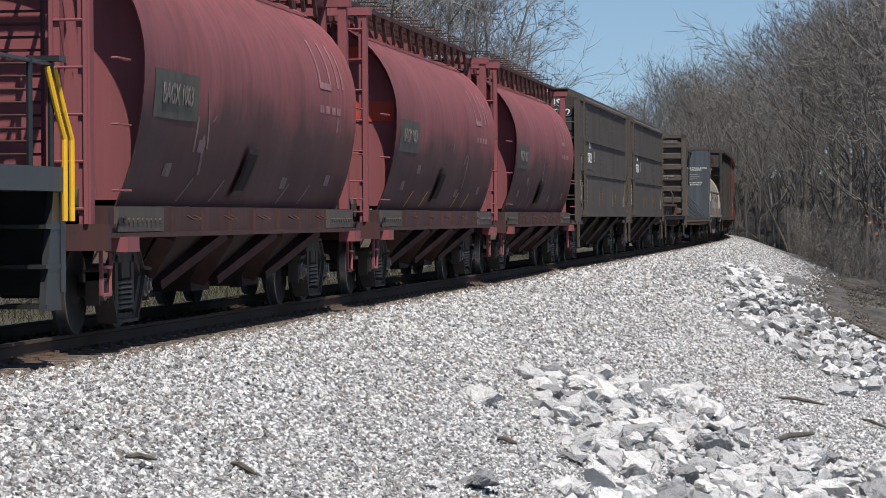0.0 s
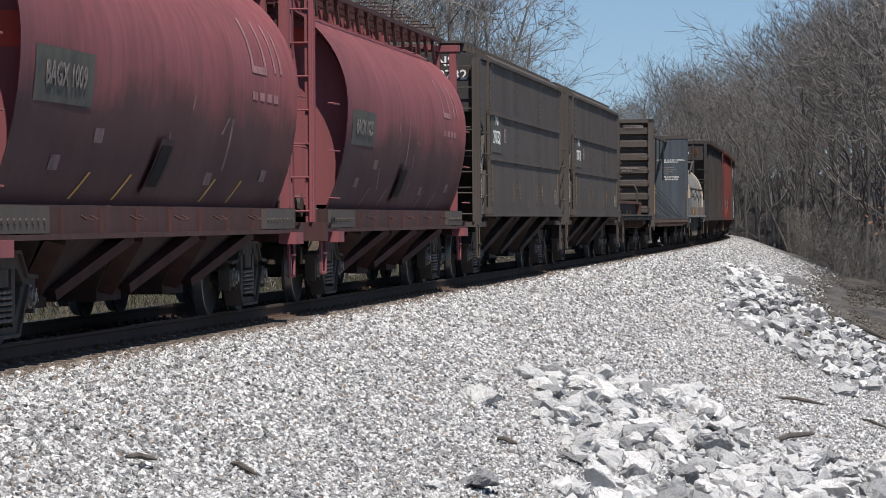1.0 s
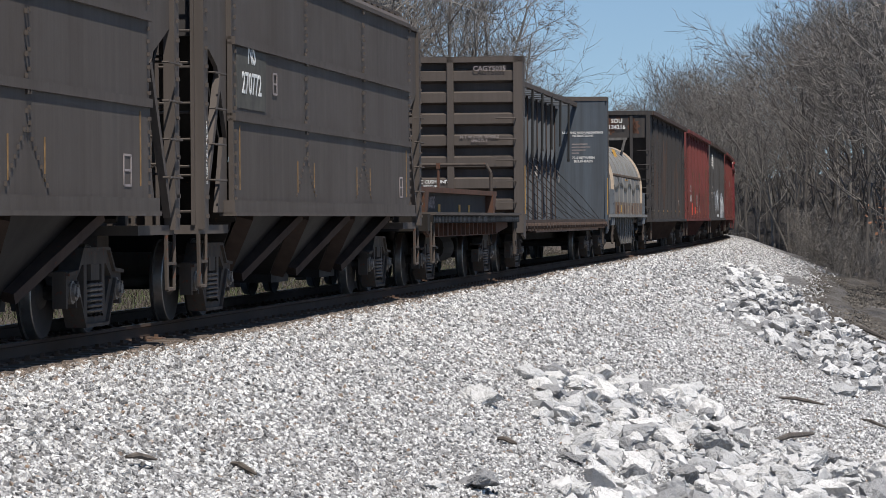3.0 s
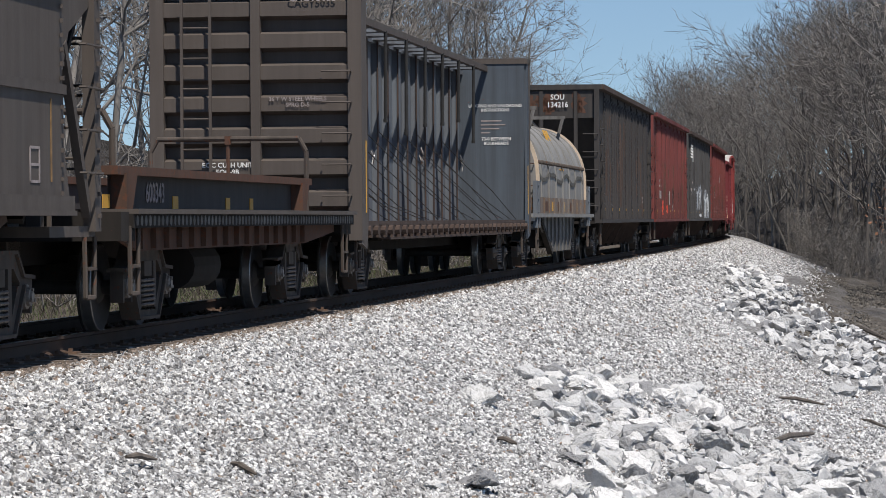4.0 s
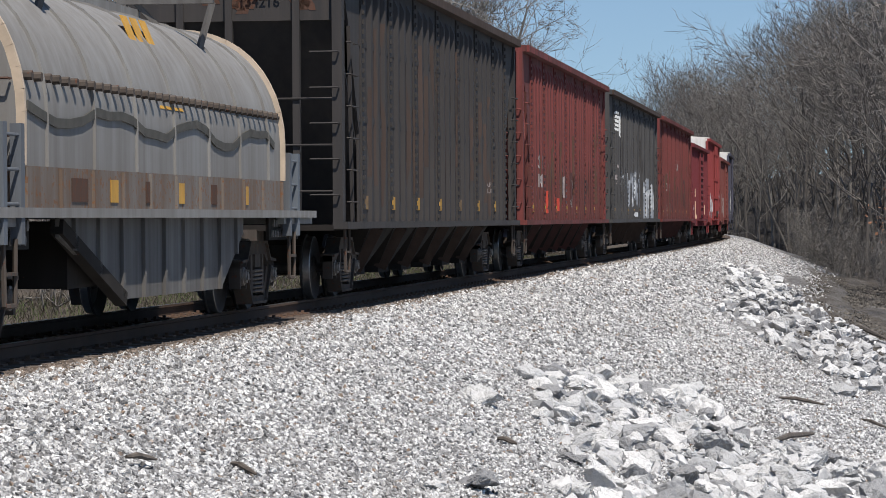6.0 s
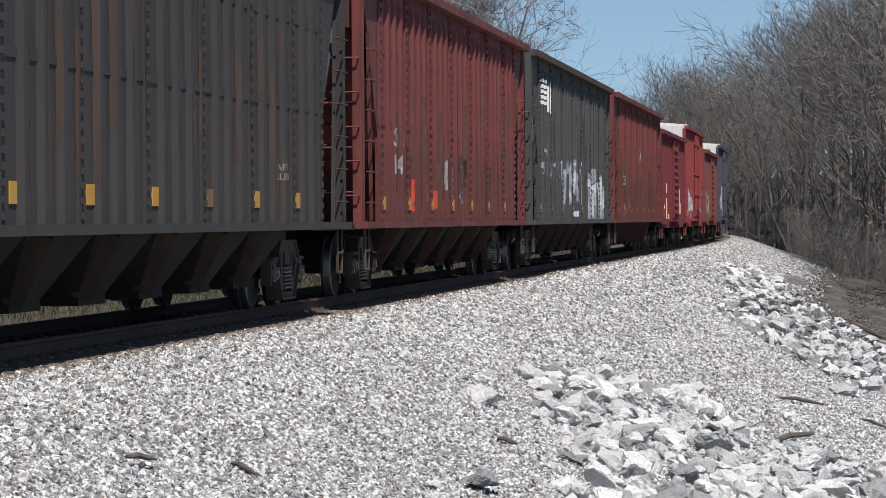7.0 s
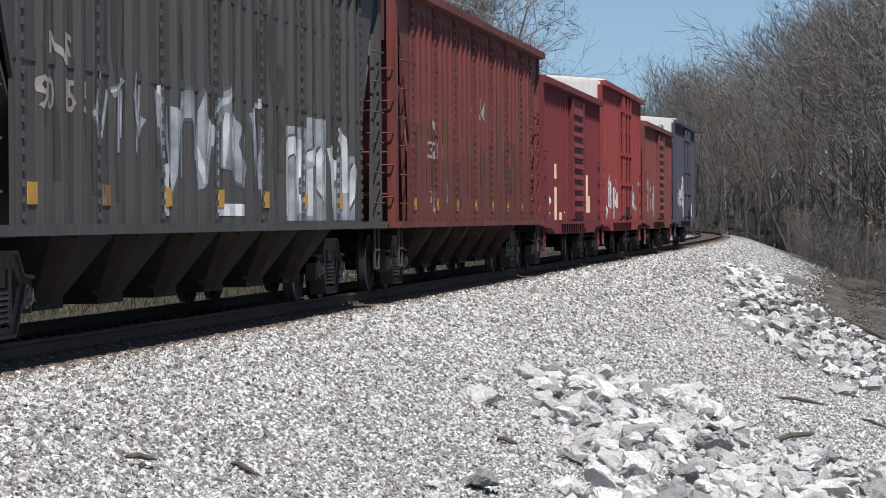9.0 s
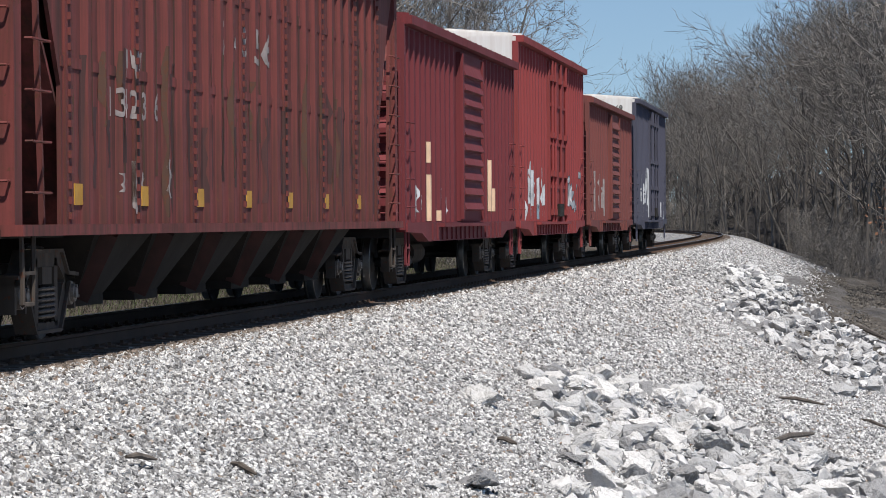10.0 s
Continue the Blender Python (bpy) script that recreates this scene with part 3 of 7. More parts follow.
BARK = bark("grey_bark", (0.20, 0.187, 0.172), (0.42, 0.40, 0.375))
# darker copies of bark and twig hold the dense woods' self-shade in colour
SHADED_BARK = bark("shaded_bark", (0.105, 0.097, 0.09), (0.23, 0.22, 0.205))
SHADED_TWIG = bark("shaded_twig_bark", (0.15, 0.139, 0.129), (0.29, 0.275, 0.258))
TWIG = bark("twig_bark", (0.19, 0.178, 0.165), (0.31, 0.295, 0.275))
LEAF_RUST = plain("withered_leaf", (0.30, 0.15, 0.09), 0.9, 0, 0.3, 3)
GRASS = plain("spring_grass", (0.07, 0.095, 0.032), 0.9, 0, 0.4, 3)
STRAW = plain("dry_grass", (0.075, 0.064, 0.05), 0.9, 0, 0.35, 3)


def tubes(segs, n):
    """Tapered tubes: rows of start, end, radius at each."""
    segs = np.asarray(segs, float)
    p, q, r0, r1 = segs[:, 0:3], segs[:, 3:6], segs[:, 6], segs[:, 7]
    d = q - p
    d /= np.linalg.norm(d, axis=1)[:, None] + 1e-9
    ref = np.where(np.abs(d[:, 2:3]) > 0.9, np.array([[1.0, 0, 0]]), np.array([[0, 0, 1.0]]))
    a = np.cross(d, ref)
    a /= np.linalg.norm(a, axis=1)[:, None] + 1e-9
    b = np.cross(d, a)
    ang = np.arange(n) * 2 * math.pi / n
    ring = a[:, None, :] * np.cos(ang)[None, :, None] + b[:, None, :] * np.sin(ang)[None, :, None]
    V = np.concatenate([p[:, None] + ring * r0[:, None, None], q[:, None] + ring * r1[:, None, None]], 1)
    i = np.arange(n)
    F = np.stack([i, (i + 1) % n, n + (i + 1) % n, n + i], 1)[None] + (np.arange(len(segs)) * 2 * n)[:, None, None]
    return V.reshape(-1, 3), F.reshape(-1, 4)


def slivers(segs):
    """The finest twigs: one thin face each."""
    segs = np.asarray(segs, float)
    p, q, r0, r1 = segs[:, 0:3], segs[:, 3:6], segs[:, 6], segs[:, 7]
    a = np.cross(q - p, np.roll(q - p, 1, axis=1) + 0.01)
    a /= np.linalg.norm(a, axis=1)[:, None] + 1e-9
    V = np.stack([p - a * r0[:, None], p + a * r0[:, None], q + a * r1[:, None], q - a * r1[:, None]], 1)
    return V.reshape(-1, 3), np.arange(4 * len(segs)).reshape(-1, 4)


def grow_tree(seed, height, spread, fine, stems=1, low=0.25, small=False):
    """Wood and twigs of a leafless tree."""
    rnd = random.Random(seed)
    wood, twigs, fine_twigs = [], [], []

    def branch(p, d, length, r, level):
        steps = (7, 5, 3, 2, 1)[level]
        pts = [p]
        for i in range(steps):
            wob = (0.07, 0.16, 0.22, 0.28, 0.3)[level]
            d = (d + Vector((rnd.gauss(0, wob), rnd.gauss(0, wob), rnd.gauss(0, wob) + (0.03, 0.12, 0.11, 0.08, 0.04)[level]))).normalized()
            q = p + d * (length / steps)
            ra, rb = r * (1 - 0.75 * i / steps), r * (1 - 0.75 * (i + 1) / steps)
            (wood if level < 2 else twigs if level < 3 else fine_twigs).append((*p, *q, ra, rb))
            p = q
            pts.append((p, d, rb))
        if level >= (4 if fine else 3):
            return
        kids = ((15, 6, 5, 3) if fine else (12, 6, 5, 0) if not small else (6, 4, 3, 0))[level]
        for k in range(kids):
            f = rnd.uniform(low if level == 0 else 0.2, 1.0)
            at, dd, rr = pts[max(1, min(steps, int(f * steps + 0.5)))]
            side = Vector((rnd.gauss(0, 1), rnd.gauss(0, 1), rnd.gauss(0, 0.5)))
            side = (side - dd * side.dot(dd)).normalized()
            lean = rnd.uniform(0.5, 1.0) if level == 0 else rnd.uniform(0.45, 0.95)
            nd = (dd * (1 - lean * 0.5) + side * lean * (1.15 if level == 0 else 1.0) * spread).normalized()
            ln = length * (0.42 * (1.15 - 0.6 * f) if level == 0 else rnd.uniform(0.35, 0.6))
            branch(at, nd, ln, max(rr * rnd.uniform(0.45, 0.7), 0.015), level + 1)

    for s in range(stems):
        d = Vector((rnd.gauss(0, 0.06 + 0.12 * (stems > 1)), rnd.gauss(0, 0.06 + 0.12 * (stems > 1)), 1)).normalized()
        branch(Vector((rnd.uniform(-0.2, 0.2) * (stems > 1), rnd.uniform(-0.2, 0.2) * (stems > 1), -0.4)), d, height * rnd.uniform(0.85, 1.0), height * 0.0105 / (stems ** 0.4), 0)
    a = mesh_from("trunk", *tubes(wood, 5), BARK if fine or small else SHADED_BARK, True)
    V, F = tubes(twigs, 3)
    V2, F2 = slivers(fine_twigs)
    b = mesh_from("crown", np.concatenate([V, V2]), np.concatenate([F, F2 + len(V)]), TWIG if fine or small else SHADED_TWIG)
    return a, b


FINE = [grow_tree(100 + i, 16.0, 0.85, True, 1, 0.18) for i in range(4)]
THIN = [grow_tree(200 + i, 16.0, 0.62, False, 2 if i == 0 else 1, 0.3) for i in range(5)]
BUSH = [grow_tree(300 + i, 4.0, 1.1, False, 4, 0.05, True) for i in range(3)]


def plant(kind, meshes, s, w, height, rnd, label, category, group):
    x, y, _ = line(s, w)
    base = 16.0 if kind == "bare_tree" else 4.0
    k = height / base
    ob = new(kind)
    ob.matrix_basis = Matrix.LocRotScale((float(x), float(y), float(bank(s, np.clip(w, -45, 45)))), Euler((0, 0, rnd.uniform(0, 6.28))), (k, k, k))
    tagged(ob, label, category, group)
    for name, me in zip(("trunk", "crown"), meshes):
        shared(name, me, ob, Matrix())
    return ob


tree_rnd = random.Random(21)
T = ("leafless grey deciduous tree in the spring woods", "tree", "bare trees along the line")
# inside of the curve, behind the train
for i in range(80):
    s = 50 + 238 * (i + tree_rnd.random()) / 80
    w = -9.5 - 17 * tree_rnd.random() ** 1.1
    h = min(19.0, 10.0 + (-w - 9) * (1.15 if s > 200 else 1.7)) * tree_rnd.uniform(0.9, 1.12)
    if s > 235:
        h *= 0.72
    plant("bare_tree", FINE[i % 4] if s < 230 and i % 2 else THIN[i % 5], s, w, h, tree_rnd, *T)
# outside of the curve: the wood's edge keeps close to the foot of the slope
for i in range(165):
    s = 164 + 262 * ((i + tree_rnd.random()) / 165) ** 0.85
    edge = 10.6 - 2.2 * float(smooth(165, 200, s))
    w = edge + 27 * tree_rnd.random() ** 1.5
    px, py, _ = line(s, w)
    if px / py < 0.078:
        continue
    # the crowns step down towards the gap over the line
    h = (17.5 + 6.0 * tree_rnd.random()) * (0.8 if w < edge + 3 else 1.0) * (1.0 + 0.3 * float(smooth(0.098, 0.108, px / py)))
    h = min(h, 4.0 + py * float(np.interp((px - 0.5 * h) / py, [0.058, 0.072, 0.086, 0.094, 0.104], [0.036, 0.056, 0.062, 0.084, 0.13])))
    plant("bare_tree", FINE[i % 4] if i % 9 < 1 else THIN[i % 5], s, w, h, tree_rnd, *T)
# the far side of the curve
for i in range(36):
    y = tree_rnd.uniform(375, 440)
    x = y * (0.078 + 0.022 * (i + tree_rnd.random()) / 36)
    ts, tw = along(x, y)
    plant("bare_tree", THIN[i % 5], float(ts[0]), float(tw[0]), tree_rnd.uniform(18, 22) * (0.85 if i < 8 else 1.0), tree_rnd, *T)
# lower trees that close the view along the line
low_rnd = random.Random(57)
for i in range(46):
    y = low_rnd.uniform(395, 450)
    x = y * (0.044 + 0.040 * (i + low_rnd.random()) / 46)
    ts, tw = along(x, y)
    if abs(tw[0]) > 8:
        plant("bare_tree", THIN[i % 5], float(ts[0]), float(tw[0]), 4.0 + y * float(np.interp(x / y, [0.046, 0.056, 0.066, 0.08], [0.029, 0.033, 0.041, 0.05])) * low_rnd.uniform(0.85, 1.0), low_rnd, *T)
# brush under them
for i in range(16):
    y = low_rnd.uniform(372, 392)
    x = y * (0.064 + 0.020 * (i + low_rnd.random()) / 16)
    ts, tw = along(x, y)
    if abs(tw[0]) > 8:
        plant("bare_shrub", BUSH[i % 3], float(ts[0]), float(tw[0]), low_rnd.uniform(6.5, 8.5), low_rnd, "tangled leafless brush at the wood's edge", "shrub", "brush along the line")
# large trees whose limbs reach in over the dirt road
for s, w, h in ((112, 14.0, 16), (128, 15.5, 18), (141, 13.6, 17), (150, 14.5, 19), (158, 13.2, 18), (172, 11.4, 18), (196, 9.6, 17), (212, 9.6, 18.5), (188, 14.5, 21)):
    plant("bare_tree", FINE[int(s) % 4], s, w, h, tree_rnd, *T)
for i in range(92):
    left = i < 42
    s = (36 + 130 * (i + tree_rnd.random()) / 42) if left else (158 + 90 * (i - 42 + tree_rnd.random()) / 50)
    w = -5.6 - 4.5 * tree_rnd.random() if left else 10.0 - 3.4 * float(smooth(158, 200, s)) + 3.5 * tree_rnd.random() ** 1.5
    plant("bare_shrub", BUSH[i % 3], s, w, tree_rnd.uniform(1.8, 4.2), tree_rnd, "tangled leafless brush at the wood's edge", "shrub", "brush along the line")

# a sapling that has kept last year's leaves
sap = plant("bare_shrub", BUSH[0], 150.0, 11.3, 5.0, tree_rnd, "young tree with withered russet leaves", "shrub", "brush along the line")
lv = np.random.default_rng(5)
ctr = np.array([(0.0, 0.0, 3.0)]) + lv.normal(0, 1, (420, 3)) * np.array([0.75, 0.75, 0.55])
d1, d2 = lv.normal(0, 0.034, (420, 3)), lv.normal(0, 0.026, (420, 3))
shared("leaves", mesh_from("leaves", np.stack([ctr - d1, ctr + d2, ctr + d1, ctr - d2], 1).reshape(-1, 3), np.arange(1680).reshape(-1, 4), LEAF_RUST), sap, Matrix())

# low grass beyond the far rail
def blades(name, n, s0, s1, w0, w1, mat, tall, seed, label):
    rg = np.random.default_rng(seed)
    s, w = rg.uniform(s0, s1, n), rg.uniform(w0, w1, n)
    x, y, _ = line(s, w)
    z = bank(s, w)
    h = tall * rg.uniform(0.4, 1.2, n)
    a = rg.uniform(0, 6.28, n)
    lean = rg.normal(0, 0.45, (n, 2)) * h[:, None]
    p = np.stack([x, y, z], -1)
    side = np.stack([np.cos(a), np.sin(a), np.zeros(n)], -1) * 0.012
    tip = p + np.stack([lean[:, 0], lean[:, 1], h], -1)
    V = np.stack([p - side, p + side, tip], 1).reshape(-1, 3)
    F = np.arange(3 * n).reshape(-1, 3)
    return tagged(new(name, mesh_from(name, V, F, mat)), label, "grass", kind="stuff")


blades("grass", 9000, 30, 150, -9, -3.4, GRASS, 0.24, 3, "low green spring grass beside the track")
blades("dry_grass", 22000, 30, 170, -10, -3.2, STRAW, 0.3, 4, "dry straw-coloured grass beside the track")


# wooded hillside far behind the first trees
def hillside_material():
    k = Nodes("distant_woods")
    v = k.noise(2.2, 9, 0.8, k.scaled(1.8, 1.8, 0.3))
    # near-black noise paints the understory shade between trunks
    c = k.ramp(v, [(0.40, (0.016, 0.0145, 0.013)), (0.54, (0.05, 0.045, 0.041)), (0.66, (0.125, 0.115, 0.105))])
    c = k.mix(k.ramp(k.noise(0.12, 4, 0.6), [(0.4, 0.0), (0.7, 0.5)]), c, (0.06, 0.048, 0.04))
    k.bump(v, 1.0, 0.5)
    return k.done(c, 1.0)


HILL = hillside_material()


def hillside(name, s0, s1, w, top, seed):
    s = np.arange(s0, s1, 1.5)
    u = np.linspace(0, 1, 12)
    S2, U2 = np.meshgrid(s, u, indexing="ij")
    sg = 1 if w > 0 else -1
    W2 = w + sg * U2 ** 1.4 * 26 + 2.5 * ripple(S2, U2 * 12, 0.25, seed) * sg
    X2, Y2, _ = line(S2, W2)
    crest = top * (0.72 + 0.3 * ripple(S2, S2 * 0, 0.11, seed + 3) + 0.16 * ripple(S2, S2 * 0, 0.6, seed + 5))
    crest = crest * (1.0 + (0.4 * (1 - smooth(120, 180, S2)) if w < 0 else 0.0)) * (1.0 if w < 0 else 1 - 0.6 * smooth(300, 380, S2))
    Z2 = -4 + U2 ** 0.75 * (crest + 4)
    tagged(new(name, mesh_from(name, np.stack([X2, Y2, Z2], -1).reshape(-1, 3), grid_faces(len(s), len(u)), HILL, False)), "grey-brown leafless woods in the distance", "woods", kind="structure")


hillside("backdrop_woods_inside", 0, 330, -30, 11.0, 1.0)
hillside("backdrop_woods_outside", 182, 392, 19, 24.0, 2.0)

# ---- railcars ----
def thing(name, label, category, group=""):
    ob = new(name)
    ob.empty_display_size = 0.5
    return tagged(ob, label, category, group)


_deps = None


def lettering(name, text, size, mat, parent, at, face="side", stretch=1.0, label="", space=1.0):
    """Raised-stencil writing. face: 'side' reads along y on the right side, 'end' reads across the end that looks back down the line."""
    cu = bpy.data.curves.new("lettering", "FONT")
    cu.body, cu.size, cu.extrude, cu.align_x, cu.align_y = text, size, 0.002, "CENTER", "CENTER"
    cu.resolution_u, cu.offset, cu.space_character = 2, size * 0.016, space
    tmp = bpy.data.objects.new("lettering", cu)
    scene.collection.objects.link(tmp)
    bpy.context.view_layer.update()
    me = bpy.data.meshes.new_from_object(tmp.evaluated_get(bpy.context.evaluated_depsgraph_get()))
    bpy.data.objects.remove(tmp)
    me.materials.clear()
    me.materials.append(mat)
    turn = Matrix(((0, 0, 1, 0), (1, 0, 0, 0), (0, 1, 0, 0), (0, 0, 0, 1))) if face == "side" else Matrix(((1, 0, 0, 0), (0, 0, -1, 0), (0, 1, 0, 0), (0, 0, 0, 1)))
    me.transform(Matrix.Translation(at) @ turn @ Matrix.Diagonal((stretch, 1, 1, 1)))
    ob = new(name, me)
    ob.parent = parent
    return tagged(ob, label)


def flat(name, mat, parent, x, y0, y1, z0, z1, label="", t=0.004):
    g = Geo()
    g.box((x - t, y0, z0), (x + t, y1, z1))
    return part(name, g, mat, parent, label)


# one freight truck: side frames, bolster, springs, wheelsets
def wheelset_mesh():
    g = Geo()
    for sgn in (-1, 1):
        out = [(0.06, -0.09), (0.13, -0.06), (0.16, 0.0), (0.36, 0.02), (0.40, -0.03), (0.485, -0.075), (0.487, -0.045), (0.462, -0.035),
               (0.455, 0.06), (0.445, 0.068), (0.40, 0.06), (0.37, 0.045), (0.17, 0.04), (0.14, 0.075), (0.06, 0.09)]
        g.turned([(r, x * sgn) for r, x in out], 0, (0.775 * sgn, 0, 0.457), 30, 0)
        o = len(g.f) - 30 * 15
        for i in range(30):
            for j in (7, 8):
                g.m[o + i * 15 + j] = 1
    g.cyl((-1.0, 0, 0.457), (1.0, 0, 0.457), 0.075, 12)
    return g.mesh("wheelset", [WHEEL, TREAD], True)


def bolster_mesh():
    g = Geo()
    g.prism([(-1.14, 0.56), (-0.5, 0.50), (0.5, 0.50), (1.14, 0.56), (1.14, 0.72), (0.4, 0.78), (-0.4, 0.78), (-1.14, 0.72)], -0.17, 0.17, "y")
    return g.mesh("truck", [CAST])


def side_frame_mesh():
    """One cast side frame: arched top member, dropped bottom member, columns and pedestal jaws with raised flanges."""
    g = Geo()
    lo, hi = -0.07, 0.07
    top = [(-1.10, 0.64), (-0.74, 0.66), (-0.52, 0.88), (0.52, 0.88), (0.74, 0.66), (1.10, 0.64), (1.10, 0.55), (0.78, 0.53), (0.48, 0.72), (-0.48, 0.72), (-0.78, 0.53), (-1.10, 0.55)]
    low = [(-0.80, 0.56), (-0.62, 0.56), (-0.36, 0.20), (0.36, 0.20), (0.62, 0.56), (0.80, 0.56), (0.46, 0.10), (-0.46, 0.10)]
    g.prism(top, lo, hi, "x")
    g.prism(low, lo, hi, "x")
    for y in (-0.42, 0.30):
        g.box((lo, y, 0.16), (hi, y + 0.12, 0.80))
    # flanges standing proud along the edges
    for path in ([(-1.10, 0.635), (-0.74, 0.655), (-0.52, 0.87), (0.52, 0.87), (0.74, 0.655), (1.10, 0.635)], [(-0.79, 0.56), (-0.45, 0.115), (0.45, 0.115), (0.79, 0.56)]):
        for (a, b), (c, d) in zip(path, path[1:]):
            g.beam((0, a, b), (0, c, d), 0.035, 0.21, up=(1, 0, 0))
    for y in (-0.89, 0.89):
        g.prism([(y - 0.21, 0.30), (y - 0.15, 0.30), (y - 0.13, 0.56), (y + 0.13, 0.56), (y + 0.15, 0.30), (y + 0.21, 0.30), (y + 0.21, 0.66), (y - 0.21, 0.66)], lo, hi, "x")
    return g.mesh("side_frame", [CAST])


def bearing_mesh():
    g = Geo()
    g.turned([(0.0, 0.14), (0.05, 0.14), (0.055, 0.125), (0.085, 0.12), (0.09, 0.09), (0.115, 0.085), (0.12, -0.08), (0.0, -0.08)], 0, (0, 0, 0), 16)
    for i in range(3):
        a = math.radians(90 + 120 * i)
        g.cyl((0.10, 0.065 * math.cos(a), 0.065 * math.sin(a)), (0.145, 0.065 * math.cos(a), 0.065 * math.sin(a)), 0.017, 6)
    return g.mesh("bearing_cap", [SPRING_STEEL])


def spring_mesh():
    """One coil spring."""
    g = Geo()
    for i in range(49):
        a = i * math.pi / 4
        z = 0.21 + 0.31 * i / 48
        g.v += [((0.072 + 0.016 * c) * math.cos(a), (0.072 + 0.016 * c) * math.sin(a), z + 0.016 * e) for c, e in ((1, 0), (0, 1), (-1, 0), (0, -1))]
    g.f = [(4 * i + j, 4 * i + (j + 1) % 4, 4 * i + 4 + (j + 1) % 4, 4 * i + 4 + j) for i in range(48) for j in range(4)]
    g.m = [0] * len(g.f)
    return g.mesh("coil_spring", [SPRING_STEEL])


ME_WHEEL, ME_TRUCK, ME_FRAME, ME_BEARING, ME_SPRING = wheelset_mesh(), bolster_mesh(), side_frame_mesh(), bearing_mesh(), spring_mesh()


def trucks(car, half):
    for y in (-half, half):
        tr = shared("truck", ME_TRUCK, car, pose(0, y, 0))
        tagged(tr, "grimy cast steel truck with coil springs")
        for d in (-0.89, 0.89):
            shared("wheelset", ME_WHEEL, tr, pose(0, d, 0))
        for x in (-1.06, 1.06):
            shared("side_frame", ME_FRAME, tr, pose(x, 0, 0))
            for d in (-0.89, 0.89):
                shared("bearing_cap", ME_BEARING, tr, pose(x, d, 0.457, 0, 0, 0 if x > 0 else 180))
            for d in (-0.17, 0.0, 0.17):
                shared("coil_spring", ME_SPRING, tr, pose(x * 1.03, d, 0))


def coupler_mesh():
    g = Geo()
    g.box((-0.13, 0.0, 0.72), (0.13, 0.62, 0.98))
    g.prism([(-0.16, 0.55), (0.16, 0.55), (0.19, 0.86), (0.02, 0.93), (-0.02, 0.78), (-0.14, 0.86)], 0.70, 1.0, "z")
    g.pipe([(0.25, 0.1, 0.85), (0.27, 0.4, 0.62), (0.2, 0.75, 0.5), (0.1, 0.9, 0.52)], 0.028, 6)
    g.box((-0.3, -0.5, 0.66), (0.3, 0.02, 1.02))
    return g.mesh("coupler", [CAST])


ME_COUPLER = coupler_mesh()


def couplers(car, y):
    shared("coupler", ME_COUPLER, car, pose(0, y, 0))
    shared("coupler", ME_COUPLER, car, pose(0, -y, 0, 0, 0, 180))


def ladder(car, mat, x, y, z0, z1, step=0.42, wide=0.42, axis="x", name="ladder"):
    """Two rails with rungs, across (axis x) or along (axis y) the car."""
    g = Geo()
    d = (wide / 2, 0, 0) if axis == "x" else (0, wide / 2, 0)
    for k in (-1, 1):
        g.box((x + k * d[0] - 0.02, y + k * d[1] - 0.02, z0), (x + k * d[0] + 0.02, y + k * d[1] + 0.02, z1))
    z = z0 + 0.15
    while z < z1:
        g.cyl((x - d[0], y - d[1], z), (x + d[0], y + d[1], z), 0.014, 6)
        z += step
    return part(name, g, mat, car)


def grabs(car, mat, x, y, zs, wide=0.4, axis="y"):
    for z in zs:
        g = Geo()
        if axis == "y":
            g.pipe([(x, y - wide / 2, z), (x + 0.07 * (1 if x > 0 else -1), y - wide / 2, z), (x + 0.07 * (1 if x > 0 else -1), y + wide / 2, z), (x, y + wide / 2, z)], 0.013, 5)
        else:
            k = 0.07 * (1 if y > 0 else -1)
            g.pipe([(x - wide / 2, y, z), (x - wide / 2, y + k, z), (x + wide / 2, y + k, z), (x + wide / 2, y, z)], 0.013, 5)
        part("grab_iron", g, mat, car)


def stirrups(car, mat, y, x=1.5, z=1.0):
    for sx in (-1, 1):
        for sy in (-1, 1):
            g = Geo()
            a = sy * y
            g.pipe([(sx * x, a - 0.2, z), (sx * x, a - 0.17, 0.42), (sx * x, a + 0.17, 0.42), (sx * x, a + 0.2, z)], 0.024, 5)
            g.box((sx * x - 0.03, a - 0.17, 0.68), (sx * x + 0.03, a + 0.17, 0.71))
            part("sill_step", g, mat, car)


def rivets(g, x, y, z0, z1, step=0.16, r=0.02):
    n = max(2, int(abs(z1 - z0) / step))
    s = 1 if x > 0 else -1
    for i in range(n + 1):
        z = z0 + (z1 - z0) * i / n
        g.box((min(x, x + 0.03 * s), y - r, z - r), (max(x, x + 0.03 * s), y + r, z + r))


